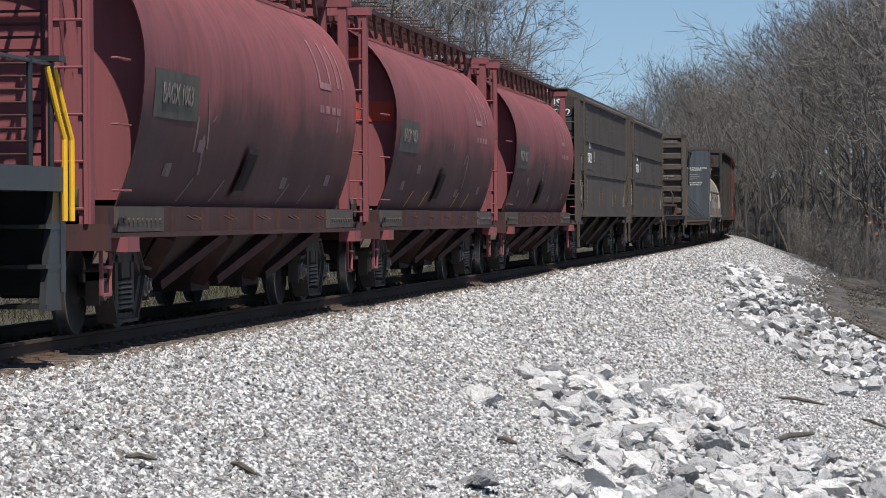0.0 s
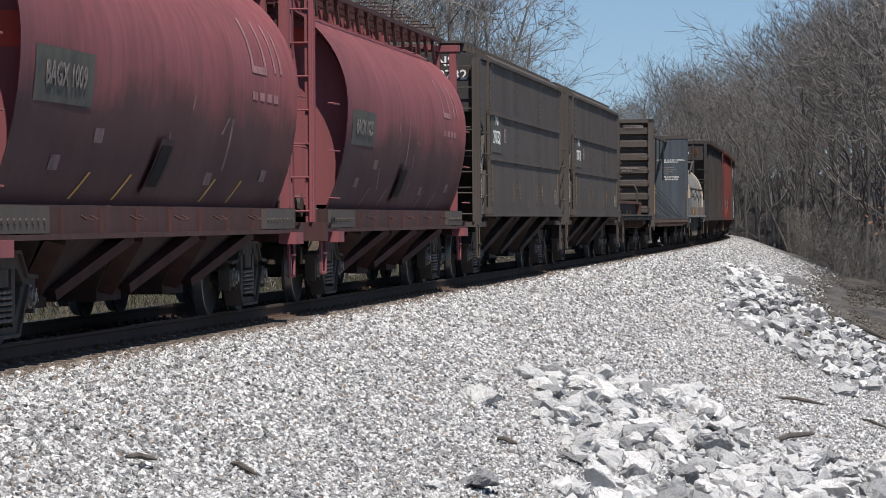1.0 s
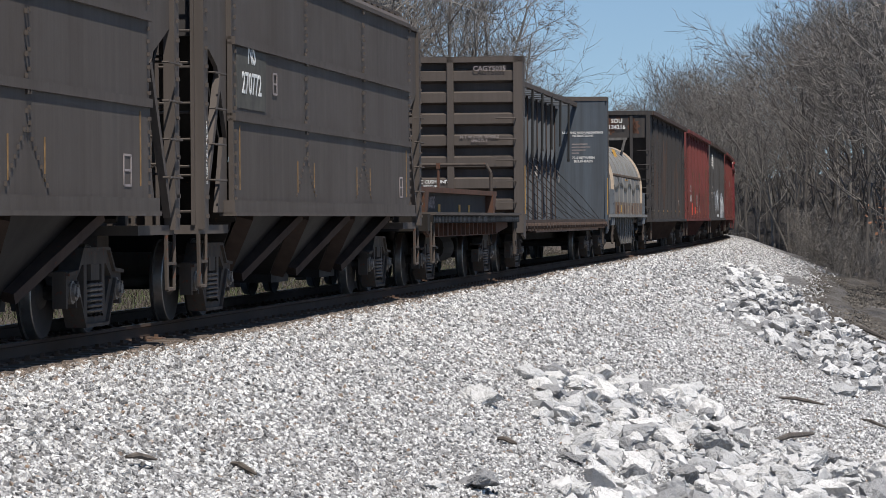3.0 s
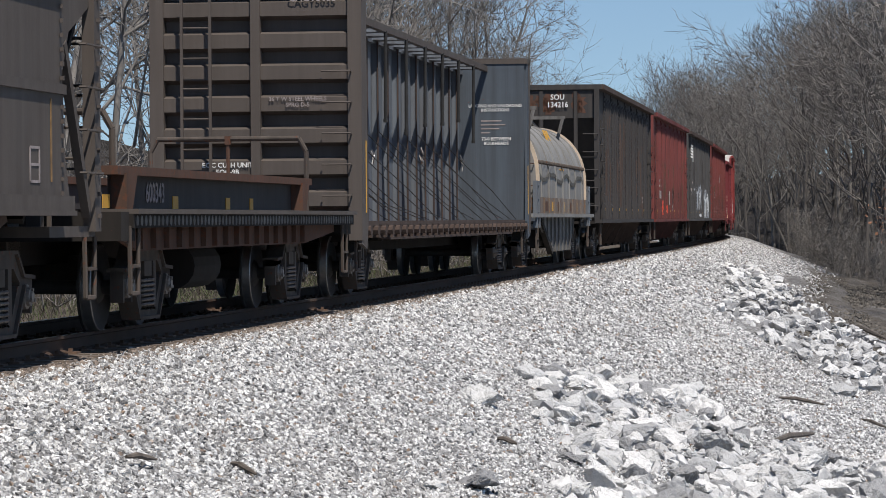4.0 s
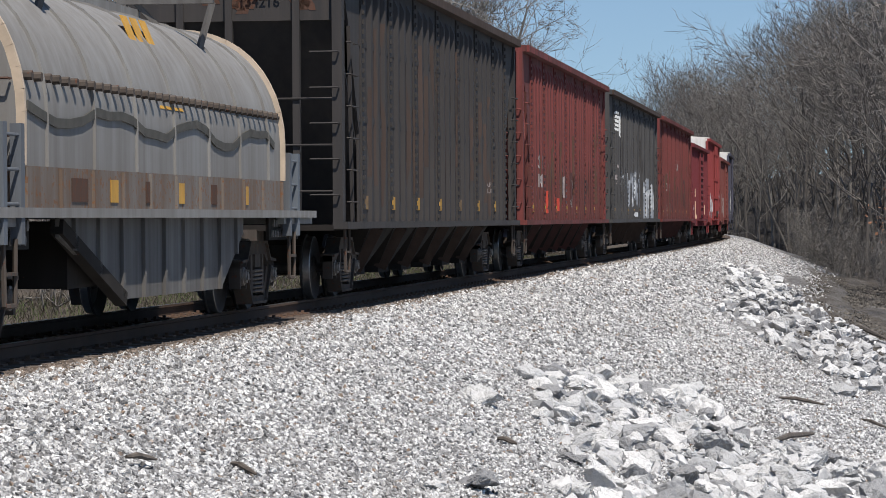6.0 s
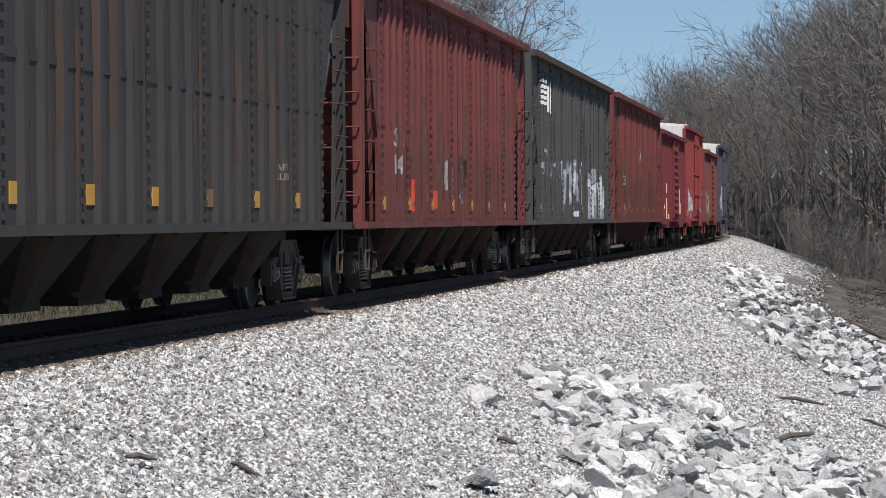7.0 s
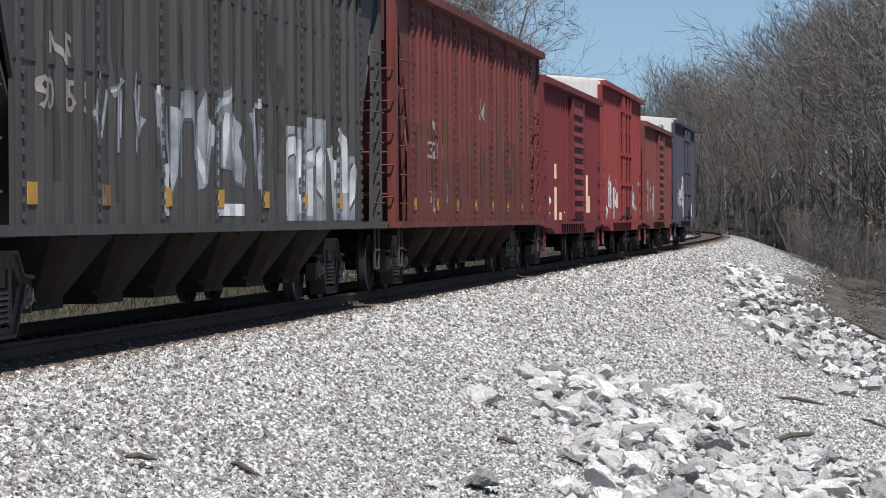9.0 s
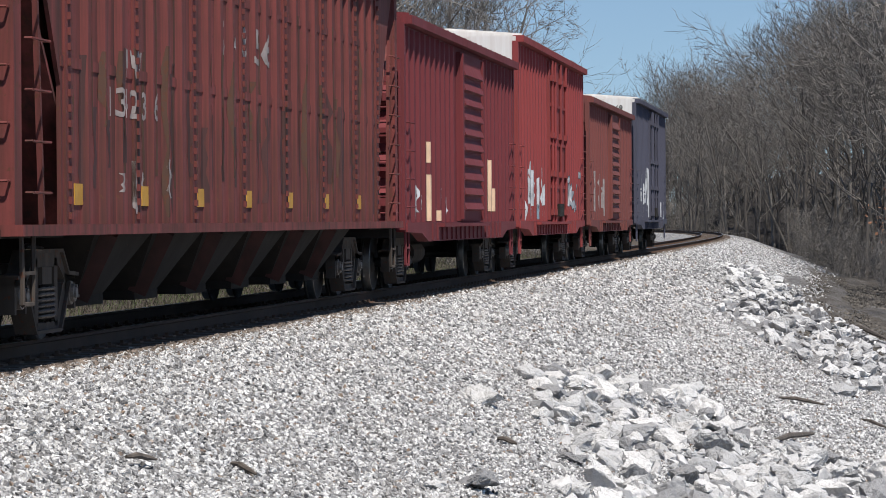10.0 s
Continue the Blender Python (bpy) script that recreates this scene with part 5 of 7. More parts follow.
def rib_hopper(s0, mat, number, label, rim=None):
    """A tall open-top hopper with ribbed sides."""
    car = thing("open_hopper", label, "hopper car", "tall ribbed hoppers")
    B, E = 9.35, 10.9
    for x in (-1, 1):
        a, b = min(x * 1.44, x * 1.48), max(x * 1.44, x * 1.48)
        g = Geo()
        g.prism([(-B, 1.1), (B, 1.1), (B, 2.4), (10.3, 4.0), (E, 4.75), (-E, 4.75), (-10.3, 4.0), (-B, 2.4)], a, b, "x")
        part("side_sheet", g, mat, car)
        g = Geo()
        a, b = min(x * 1.47, x * 1.492), max(x * 1.47, x * 1.492)
        for z in (2.62, 3.72):
            g.box((a, -B, z - 0.05), (b, B, z + 0.05))
        part("seam_strip", g, mat, car)
        rib = Geo()
        rib.add([(0, -0.15, 1.1), (0.062, -0.08, 1.1), (0.062, 0.08, 1.1), (0, 0.15, 1.1), (0, -0.15, 4.6), (0.062, -0.08, 4.45), (0.062, 0.08, 4.45), (0, 0.15, 4.6)],
                [(0, 1, 5, 4), (1, 2, 6, 5), (2, 3, 7, 6), (3, 2, 1, 0), (4, 5, 6, 7)])
        rm = rib.mesh("rib", [mat])
        rivet = Geo()
        rivet.prism([(-0.11, 1.1), (-0.11, 4.72), (0.11, 4.72), (0.11, 1.1)], 0.0, 0.03, "x")
        rivets(rivet, 0.03, 0.0, 1.2, 4.6, 0.14, 0.034)
        vm = rivet.mesh("rivet_strip", [mat])
        turn = Matrix.Rotation(math.pi, 4, "Z") if x < 0 else Matrix()
        for i in range(28):
            y = -9.15 + i * 18.3 / 27
            if i % 4 == 0 or i == 27:
                shared("rivet_strip", vm, car, Matrix.Translation((x * 1.478, y, 0)) @ turn)
            else:
                shared("rib", rm, car, Matrix.Translation((x * 1.478, y, 0)) @ turn)
        g = Geo()
        a, b = min(x * 1.40, x * 1.66), max(x * 1.40, x * 1.66)
        g.box((a, -E - 0.05, 4.74), (b, E + 0.05, 4.88))
        part("top_chord", g, rim or mat, car)
        g = Geo()
        a, b = min(x * 1.38, x * 1.60), max(x * 1.38, x * 1.60)
        g.box((a, -11.1, 1.02), (b, 11.1, 1.12))
        part("side_sill", g, mat, car)
        for k in (-1, 1):
            g = Geo()
            a, b = min(x * 1.38, x * 1.52), max(x * 1.38, x * 1.52)
            g.box((a, k * 10.95 - 0.12, 1.1), (b, k * 10.95 + 0.12, 4.75))
            part("corner_post", g, mat, car)
            g = Geo()
            g.beam((x * 1.5, k * 10.1, 1.1), (x * 1.5, k * 10.35, 3.9), 0.05, 0.05, up=(1, 0, 0))
            part("ladder_post", g, mat, car)
            grabs(car, mat, x * 1.53, k * 10.45, [1.4, 1.85, 2.3, 2.75, 3.2, 3.65], 0.6)
            grabs(car, mat, x * 1.28, k * 11.08, [1.5, 2.0, 2.5, 3.0, 3.5], 0.4, "x")
    for k in (-1, 1):
        g = Geo()
        g.box((-1.5, k * 10.95 - 0.03, 3.95), (1.5, k * 10.95 + 0.03, 4.8))
        g.box((-1.6, k * 10.98 - 0.06, 4.74), (1.6, k * 10.98 + 0.06, 4.88))
        part("end_panel", g, mat, car)
        g = Geo()
        g.beam((0, k * 10.9, 3.98), (0, k * 8.3, 1.1), 2.86, 0.05)
        part("slope_sheet", g, mat, car)
        for x in (-0.10, 0.86, -0.80):
            g = Geo()
            g.box((x - 0.05, k * 10.97 - 0.06, 1.1), (x + 0.05, k * 10.97 + 0.06, 4.7))
            part("end_post", g, mat, car)
        g = Geo()
        for z in (1.55, 2.2, 2.85):
            g.cyl((-1.4, k * 11.05, z), (1.4, k * 11.05, z), 0.015, 6)
        part("end_handrail", g, mat, car)
        g = Geo()
        g.box((-1.4, min(k * 9, k * 11.1), 1.0), (1.4, max(k * 9, k * 11.1), 1.08))
        g.cyl((-0.4, k * 10.2, 1.4), (0.5, k * 10.2, 1.4), 0.2, 12)
        part("end_platform", g, UNDER, car)
    g = Geo()
    g.box((-1.44, -8.6, 4.1), (1.44, 8.6, 4.2))
    part("load", g, UNDER, car, "dark heaped load inside")
    for y0 in (-7.6, -5.1, -2.55, 0.05, 2.6, 5.1):
        g = Geo()
        top = [(-1.36, y0, 1.05), (1.36, y0, 1.05), (1.36, y0 + 2.5, 1.05), (-1.36, y0 + 2.5, 1.05)]
        foot = [(-0.95, y0 + 0.75, 0.36), (0.95, y0 + 0.75, 0.36), (0.95, y0 + 1.75, 0.36), (-0.95, y0 + 1.75, 0.36)]
        g.add(top + foot, [(0, 1, 2, 3), (4, 7, 6, 5), (0, 4, 5, 1), (1, 5, 6, 2), (2, 6, 7, 3), (3, 7, 4, 0)])
        g.box((-0.98, y0 + 0.7, 0.30), (0.98, y0 + 1.8, 0.40))
        part("discharge_chute", g, UNDER, car, "black grimy discharge chute")
        for x in (-1, 1):
            g = Geo()
            g.beam((x * 1.42, y0 + 0.3, 1.05), (x * 1.0, y0 + 0.75, 0.40), 0.10, 0.20, up=(1, 0, 0))
            part("chute_rib", g, DIRTY_MAROON if mat is RED_OXIDE else DIRTY_BROWN, car)
    trucks(car, 8.6)
    couplers(car, 11.1)
    stirrups(car, CAST, 10.6, 1.5, 1.05)
    spots = random.Random(int(s0))
    for i in range(7):
        y = -8.75 + i * 2.71
        d = spots.uniform(0.1, 0.2)
        flat("reflector", YELLOW if spots.random() < 0.8 else DULL_OCHRE, car, 1.488, y - d, y + d, 1.30, 1.50, t=0.006)
    MOVERS.append((car, s0, 8.6))
    return car


def rib_hopper_face(y):
    """How far out the side of a ribbed hopper stands at y."""
    i = min(27, max(0, round((y + 9.15) / (18.3 / 27))))
    d = abs(y - (-9.15 + i * 18.3 / 27))
    if i % 4 == 0 or i == 27:
        return float(np.interp(d, [0.11, 0.115], [1.508, 1.48]))
    return float(np.interp(d, [0.08, 0.15], [1.54, 1.48]))


def boxcar_face(y):
    d = abs((y + 7.5 + 0.31) % 0.62 - 0.31)
    return float(np.interp(d, [0.06, 0.12], [1.531, 1.48]))


HOPPER_CUTS = sorted(-9.15 + i * 18.3 / 27 + e for i in range(28) for e in ((-0.115, -0.11, 0.11, 0.115) if i % 4 == 0 or i == 27 else (-0.15, -0.08, 0.08, 0.15)))
BOXCAR_CUTS = sorted(-7.5 + i * 0.62 + e for i in range(26) for e in (-0.12, -0.06, 0.06, 0.12))


def paint(name, bm, mat, car, face, lift=0.005, label=""):
    """Flat paint, drawn in the plane of y and z, laid over the ribs and hollows of a car side."""
    ys = [v.co.y for v in bm.verts]
    for c in HOPPER_CUTS if face is rib_hopper_face else BOXCAR_CUTS:
        if min(ys) < c < max(ys):
            bmesh.ops.bisect_plane(bm, geom=bm.verts[:] + bm.edges[:] + bm.faces[:], plane_co=(0, c, 0), plane_no=(0, 1, 0))
    for v in bm.verts:
        v.co.x = face(v.co.y) + lift
    me = bpy.data.meshes.new(name)
    bm.to_mesh(me)
    bm.free()
    me.materials.append(mat)
    ob = new(name, me)
    ob.parent = car
    return tagged(ob, label)


def painted_text(name, text, size, mat, car, y, z, face=rib_hopper_face, stretch=1.0, space=1.0, label=""):
    cu = bpy.data.curves.new("lettering", "FONT")
    cu.body, cu.size, cu.align_x, cu.align_y = text, size, "CENTER", "CENTER"
    cu.resolution_u, cu.offset, cu.space_character = 2, size * 0.016, space
    tmp = bpy.data.objects.new("lettering", cu)
    scene.collection.objects.link(tmp)
    bpy.context.view_layer.update()
    me = bpy.data.meshes.new_from_object(tmp.evaluated_get(bpy.context.evaluated_depsgraph_get()))
    bpy.data.objects.remove(tmp)
    bm = bmesh.new()
    bm.from_mesh(me)
    for v in bm.verts:
        v.co = (0, y + v.co.x * stretch, z + v.co.y)
    return paint(name, bm, mat, car, face, label=label)


def ribbon(bm, pts, wide):
    """A stroke of paint through (y, z) points with blunt ends."""
    pts = [Vector((0, a, b)) for a, b in pts]
    row = []
    for i, q in enumerate(pts):
        d = (pts[min(i + 1, len(pts) - 1)] - pts[max(i - 1, 0)]).normalized()
        side = Vector((0, -d.z, d.y)) * wide / 2
        row.append((bm.verts.new(q - side), bm.verts.new(q + side)))
    for (a, b), (c, d) in zip(row, row[1:]):
        bm.faces.new((a, b, d, c))


def letter_path(kind, y, w, z0, z1):
    """Loose letter-like strokes; none of them spells anything."""
    h, c = z1 - z0, y + w / 2
    arc = lambda a0, a1, cy, cz, ry, rz: [(cy + ry * math.cos(math.radians(a0 + (a1 - a0) * i / 12)), cz + rz * math.sin(math.radians(a0 + (a1 - a0) * i / 12))) for i in range(13)]
    if kind == 0:
        return [[(y, z0), (y, z0 + 0.62 * h)] + arc(170, 10, c, z0 + 0.62 * h, w / 2, 0.38 * h) + [(y + w, z0 + 0.25 * h)]]
    if kind == 1:
        return [arc(130, 330, c, z0 + 0.6 * h, w / 2, 0.4 * h), [(c, z0), (y + 0.8 * w, z0 + 0.75 * h)]]
    if kind == 2:
        return [[(y + 0.2 * w, z0), (y, z0 + 0.4 * h), (y + 0.35 * w, z1)], [(y + 0.5 * w, z0 + 0.1 * h), (y + w, z0 + 0.7 * h)]]
    if kind == 3:
        return [[(y, z1), (y + 0.25 * w, z0 + 0.1 * h), (c, z0 + 0.7 * h), (y + 0.8 * w, z0), (y + w, z0 + 0.8 * h)]]
    return [[(y, z0), (y + 0.05 * w, z0 + 0.8 * h)], [(y - 0.2 * w, z0 + 0.75 * h), (y + w, z1)], [(y + 0.6 * w, z0 + 0.2 * h), (y + 0.7 * w, z0 + 0.8 * h)]]


def graffiti(car, face, y0, y1, z0, z1, n, seed, fill, line, wide, label):
    """A row of fat sprayed letters: a dark outline, the body, and a pale wash behind."""
    rnd = random.Random(seed)
    back, body, shine = bmesh.new(), bmesh.new(), bmesh.new()
    w = (y1 - y0) / n
    for i in range(n):
        top = z1 - (z1 - z0) * rnd.uniform(0.0, 0.25)
        low = z0 + (z1 - z0) * rnd.uniform(0.0, 0.12)
        for path in letter_path((seed + i * 2) % 5, y0 + i * w + 0.12 * w, w * 0.72, low, top):
            ribbon(back, path, wide * 1.3)
            ribbon(body, path, wide)
            ribbon(shine, [(a - wide * 0.12, b + wide * 0.1) for a, b in path[: max(2, len(path) // 2)]], wide * 0.25)
    paint("graffiti", back, line, car, face, 0.004, label)
    paint("graffiti", body, fill, car, face, 0.006, label)
    paint("graffiti", shine, SPRAY_WHITE, car, face, 0.008, "white highlight strokes")


def bars(car, name, mat, face, rects, label, lift=0.006):
    """Painted rectangles (y0, y1, z0, z1) that follow the ribs of a car side."""
    bm = bmesh.new()
    for y0, y1, z0, z1 in rects:
        bm.faces.new([bm.verts.new((0, a, b)) for a, b in ((y0, z0), (y1, z0), (y1, z1), (y0, z1))])
    return paint(name, bm, mat, car, face, lift, label)


def strokes(car, name, mat, y0, y1, z0, z1, n, seed, label, wide=0.13, face=None):
    """Worn paint and rust scabs: uneven upright dabs."""
    rnd = random.Random(seed)
    bm = bmesh.new()
    for i in range(n):
        y = y0 + (y1 - y0) * (i + rnd.random() * 0.7) / n
        a, b = z0 + (z1 - z0) * rnd.random() * 0.35, z1 - (z1 - z0) * rnd.random() * 0.45
        row = []
        for j in range(6):
            q, d = y + rnd.uniform(-0.06, 0.06), wide * rnd.uniform(0.3, 0.7)
            row.append((bm.verts.new((0, q - d, a + (b - a) * j / 5)), bm.verts.new((0, q + d, a + (b - a) * j / 5))))
        for (e, f), (g2, h2) in zip(row, row[1:]):
            bm.faces.new((e, f, h2, g2))
    if face:
        return tagged(paint(name, bm, mat, car, face, 0.003, label), label, kind="stuff")
    return paint(name, bm, mat, car, lambda y: 0.0, 0.0, label)


def box_car(s0, mat, tall, door, label, end_top=None, seed=1):
    car = thing("boxcar", label, "boxcar", "red and blue boxcars" if mat is not BLUE_PAINT else "")
    L, top = 7.85, 4.92 if tall else 4.28
    d0, d1 = (-1.2, 2.0) if door == "louvre" else (-1.55, 2.35)
    for x in (-1, 1):
        lo = lambda a, b: (min(x * a, x * b), max(x * a, x * b))
        a, b = lo(1.44, 1.48)
        g = Geo()
        g.box((a, -L, 1.06), (b, L, top))
        part("side_sheet", g, mat, car)
        rib = Geo()
        rib.add([(0, -0.12, 1.08), (0.055, -0.06, 1.08), (0.055, 0.06, 1.08), (0, 0.12, 1.08), (0, -0.12, top - 0.06), (0.055, -0.06, top - 0.06), (0.055, 0.06, top - 0.06), (0, 0.12, top - 0.06)],
                [(0, 1, 5, 4), (1, 2, 6, 5), (2, 3, 7, 6), (3, 2, 1, 0), (4, 5, 6, 7)])
        rm = rib.mesh("rib", [mat])
        turn = Matrix.Rotation(math.pi, 4, "Z") if x < 0 else Matrix()
        y = -L + 0.35
        while y < L:
            if not d0 - 0.15 < y < d1 + 0.15:
                shared("rib", rm, car, Matrix.Translation((x * 1.476, y, 0)) @ turn)
            y += 0.62
        g = Geo()
        a, b = lo(1.40, 1.64)
        g.box((a, -L - 0.02, top - 0.02), (b, L + 0.02, top + 0.12))
        part("eave_chord", g, mat, car)
        g = Geo()
        a, b = lo(1.36, 1.55)
        g.prism([(-L, 1.1), (L, 1.1), (L, 0.95), (6.2, 0.92), (5.4, 0.78), (-5.4, 0.78), (-6.2, 0.92), (-L, 0.95)], a, b, "x")
        for q in np.arange(-5.0, 5.1, 0.62):
            a2, b2 = lo(1.54, 1.58)
            g.box((a2, q - 0.05, 0.80), (b2, q + 0.05, 1.08))
        part("side_sill", g, mat, car)
        # door
        g = Geo()
        a, b = lo(1.47, 1.56)
        g.box((a, d0, 1.12), (b, d1, top - 0.12))
        dr = part("door", g, mat, car, "sliding freight door")
        if door == "louvre":
            z = 1.3
            while z < top - 0.4:
                h = Geo()
                a, b = lo(1.555, 1.63)
                h.prism([(a if x > 0 else b, z), (b if x > 0 else a, z + 0.03), (a if x > 0 else b, z + 0.24)], d0 + 0.25, d1 - 0.25, "y")
                part("door_corrugation", h, mat, dr)
                z += 0.27
            for q in (d0 + 0.08, d1 - 0.08):
                h = Geo()
                a, b = lo(1.55, 1.61)
                h.box((a, q - 0.09, 1.15), (b, q + 0.09, top - 0.15))
                part("door_stile", h, mat, dr)
        else:
            for q in (d0 + 0.25, d0 + 0.95, (d0 + d1) / 2 + 0.35, d1 - 0.3):
                h = Geo()
                h.cyl((x * 1.60, q, 1.0), (x * 1.60, q, top - 0.1), 0.035, 8)
                for z in (1.3, 2.2, 3.1, top - 0.5):
                    a, b = lo(1.55, 1.64)
                    h.box((a, q - 0.09, z - 0.07), (b, q + 0.09, z + 0.07))
                part("lock_rod", h, mat, dr)
            for z in (1.9, 2.9, 3.8):
                h = Geo()
                a, b = lo(1.55, 1.585)
                h.box((a, d0 + 0.1, z - 0.04), (b, d1 - 0.1, z + 0.04))
                part("door_bar", h, mat, dr)
            h = Geo()
            a, b = lo(1.55, 1.66)
            h.box((a, -0.3, 1.2), (b, 0.9, 1.5))
            part("lock_box", h, UNDER, dr)
        g = Geo()
        a, b = lo(1.48, 1.66)
        g.box((a, d0 - 3.0, 1.02), (b, d1 + 0.3, 1.08))
        part("door_track", g, mat, car)
        for k in (-1, 1):
            grabs(car, mat, x * 1.5, k * 7.4, [1.35, 1.8, 2.25, 2.7], 0.55)
    for k in (-1, 1):
        g = Geo()
        g.box((-1.46, k * L - 0.04, 1.0), (1.46, k * L + 0.04, top + 0.02))
        part("end_wall", g, mat, car)
        cut = top - 0.55
        z = 1.25
        while z < cut - 0.3:
            g = Geo()
            a = k * (L + 0.03)
            b = k * (L + 0.16)
            g.add([(-1.35, a, z), (1.35, a, z), (1.25, b, z + 0.12), (-1.25, b, z + 0.12), (-1.25, b, z + 0.26), (1.25, b, z + 0.26), (1.35, a, z + 0.40), (-1.35, a, z + 0.40)],
                  [(0, 1, 2, 3), (3, 2, 5, 4), (4, 5, 6, 7), (0, 3, 4, 7), (1, 6, 5, 2)])
            part("end_corrugation", g, mat, car)
            z += 0.55
        g = Geo()
        g.box((-1.47, k * (L + 0.04), cut) if k > 0 else (-1.47, k * (L + 0.07), cut), (1.47, k * (L + 0.07), top + 0.1) if k > 0 else (1.47, k * (L + 0.04), top + 0.1))
        part("end_top_panel", g, end_top or mat, car, "white painted upper end panel" if end_top else "")
        for x in (-1.25, 1.25):
            ladder(car, mat, x, k * (L + 0.2), 1.1, top - 0.6, 0.42, 0.42)
        for x in (-1.46, 1.46):
            g = Geo()
            g.box((x - 0.06, k * L - 0.09, 0.98), (x + 0.06, k * L + 0.09, top))
            part("corner_post", g, mat, car)
    g = Geo()
    g.prism([(-1.58, top + 0.06), (1.58, top + 0.06), (1.58, top + 0.12), (0, top + 0.24), (-1.58, top + 0.12)], -L, L, "y")
    for q in np.arange(-L + 0.1, L, 0.8):
        g.prism([(-1.58, top + 0.1), (1.58, top + 0.1), (1.58, top + 0.16), (0, top + 0.29), (-1.58, top + 0.16)], q - 0.03, q + 0.03, "y")
    part("roof", g, end_top or mat, car)
    g = Geo()
    g.box((-1.3, -L + 0.1, 0.85), (1.3, L - 0.1, 1.02))
    g.box((-0.25, -L - 0.1, 0.62), (0.25, L + 0.1, 0.9))
    part("underframe", g, UNDER, car)
    g = Geo()
    g.cyl((0.5, -1.2, 0.55), (0.5, 0.2, 0.55), 0.2, 12)
    g.box((-0.9, 0.4, 0.4), (-0.3, 1.2, 0.8))
    part("brake_gear", g, CAST, car)
    trucks(car, 6.0)
    couplers(car, L + 0.1)
    stirrups(car, mat, 7.5, 1.48, 1.0)
    MOVERS.append((car, s0, 6.0))
    return car


def flat_car(s0):
    car = thing("flat_car", "low empty rust-brown flat car with a side girder", "flat car")
    L = 6.55
    for x in (-1, 1):
        lo = lambda a, b: (min(x * a, x * b), max(x * a, x * b))
        g = Geo()
        a, b = lo(1.12, 1.16)
        g.box((a, -5.9, 1.22), (b, 4.6, 1.62))
        part("side_girder", g, BLACK_PAINT, car, "dark grey girder web with stencils")
        g = Geo()
        a, b = lo(1.05, 1.30)
        g.box((a, -6.2, 1.62), (b, 4.9, 1.71))
        part("girder_cap", g, RUST, car, "rust-brown girder cap")
        for y in (-5.9, 4.1):
            g = Geo()
            a, b = lo(1.14, 1.32)
            g.prism([(y, 1.24), (y + 0.25, 1.24), (y + 0.5, 1.64), (y, 1.64)], a, b, "x")
            part("girder_gusset", g, RUST, car)
        g = Geo()
        a, b = lo(1.10, 1.60)
        g.box((a, -L, 1.22), (b, 6.9, 1.27))
        part("deck_walkway", g, BULKHEAD_BROWN, car, "grey-brown walkway edge")
        g = Geo()
        a, b = lo(1.50, 1.545)
        g.box((a, -L, 1.08), (b, 6.9, 1.22))
        # solid pale discs paint the brightness seen through the holes
        for y in np.arange(-6.4, 6.8, 0.19):
            a2, b2 = lo(1.545, 1.56)
            g.cyl((x * 1.54, y, 1.15), (x * 1.552, y, 1.15), 0.055, 8, mat=1)
        part("perforated_edge", g, [UNDER, TUB_GREY], car)
        g = Geo()
        a, b = lo(1.30, 1.36)
        g.prism([(-L, 1.08), (6.6, 1.08), (6.6, 1.0), (4.0, 0.84), (-5.6, 0.84), (-L, 1.0)], a, b, "x")
        for y in np.arange(-5.6, 4.2, 0.62):
            a2, b2 = lo(1.36, 1.42)
            g.box((a2, y - 0.03, 0.86), (b2, y + 0.03, 1.08))
        part("side_sill", g, RUST, car, "rusty ribbed side sill")
        for y, w in ((-3.1, 0.28), (-0.2, 0.24), (1.25, 0.22), (4.85, 0.25), (-6.3, 0.3)):
            flat("reflector", YELLOW, car, x * 1.166, y, y + w, 1.28, 1.42)
    for k in (-1, 1):
        g = Geo()
        g.box((-1.5, k * 6.6 - 0.3, 0.95), (1.5, k * 6.6 + 0.3, 1.24))
        part("end_sill", g, UNDER, car)
        g = Geo()
        g.pipe([(-1.1, k * 5.6, 1.25), (-1.1, k * 5.6, 2.1), (-1.0, k * 5.6, 2.28), (1.0, k * 5.6, 2.28), (1.1, k * 5.6, 2.1), (1.1, k * 5.6, 1.25)], 0.035, 8)
        part("end_railing", g, CAST, car, "bent pipe end railing")
        g = Geo()
        g.cyl((0.0, k * 5.6, 1.7), (0.0, k * 5.6, 2.3), 0.03, 6)
        g.box((-0.04, k * 5.6 - 0.04, 2.2), (0.04, k * 5.6 + 0.04, 2.32))
        part("railing_post", g, RUST, car)
    g = Geo()
    g.box((-1.1, -6.4, 1.18), (1.1, 6.4, 1.24))
    part("deck", g, RUST, car)
    g = Geo()
    g.box((-0.3, -6.7, 0.7), (0.3, 6.7, 1.18))
    part("centre_sill", g, UNDER, car)
    g = Geo()
    g.cyl((0.75, -1.3, 0.62), (0.75, 0.2, 0.62), 0.27, 16)
    part("air_reservoir", g, UNDER, car)
    lettering("car_number", "600343", 0.3, FADED_WHITE, car, (1.168, -3.95, 1.44))
    trucks(car, 4.2)
    couplers(car, 6.75)
    stirrups(car, CAST, 6.35, 1.5, 1.1)
    MOVERS.append((car, s0, 4.2))


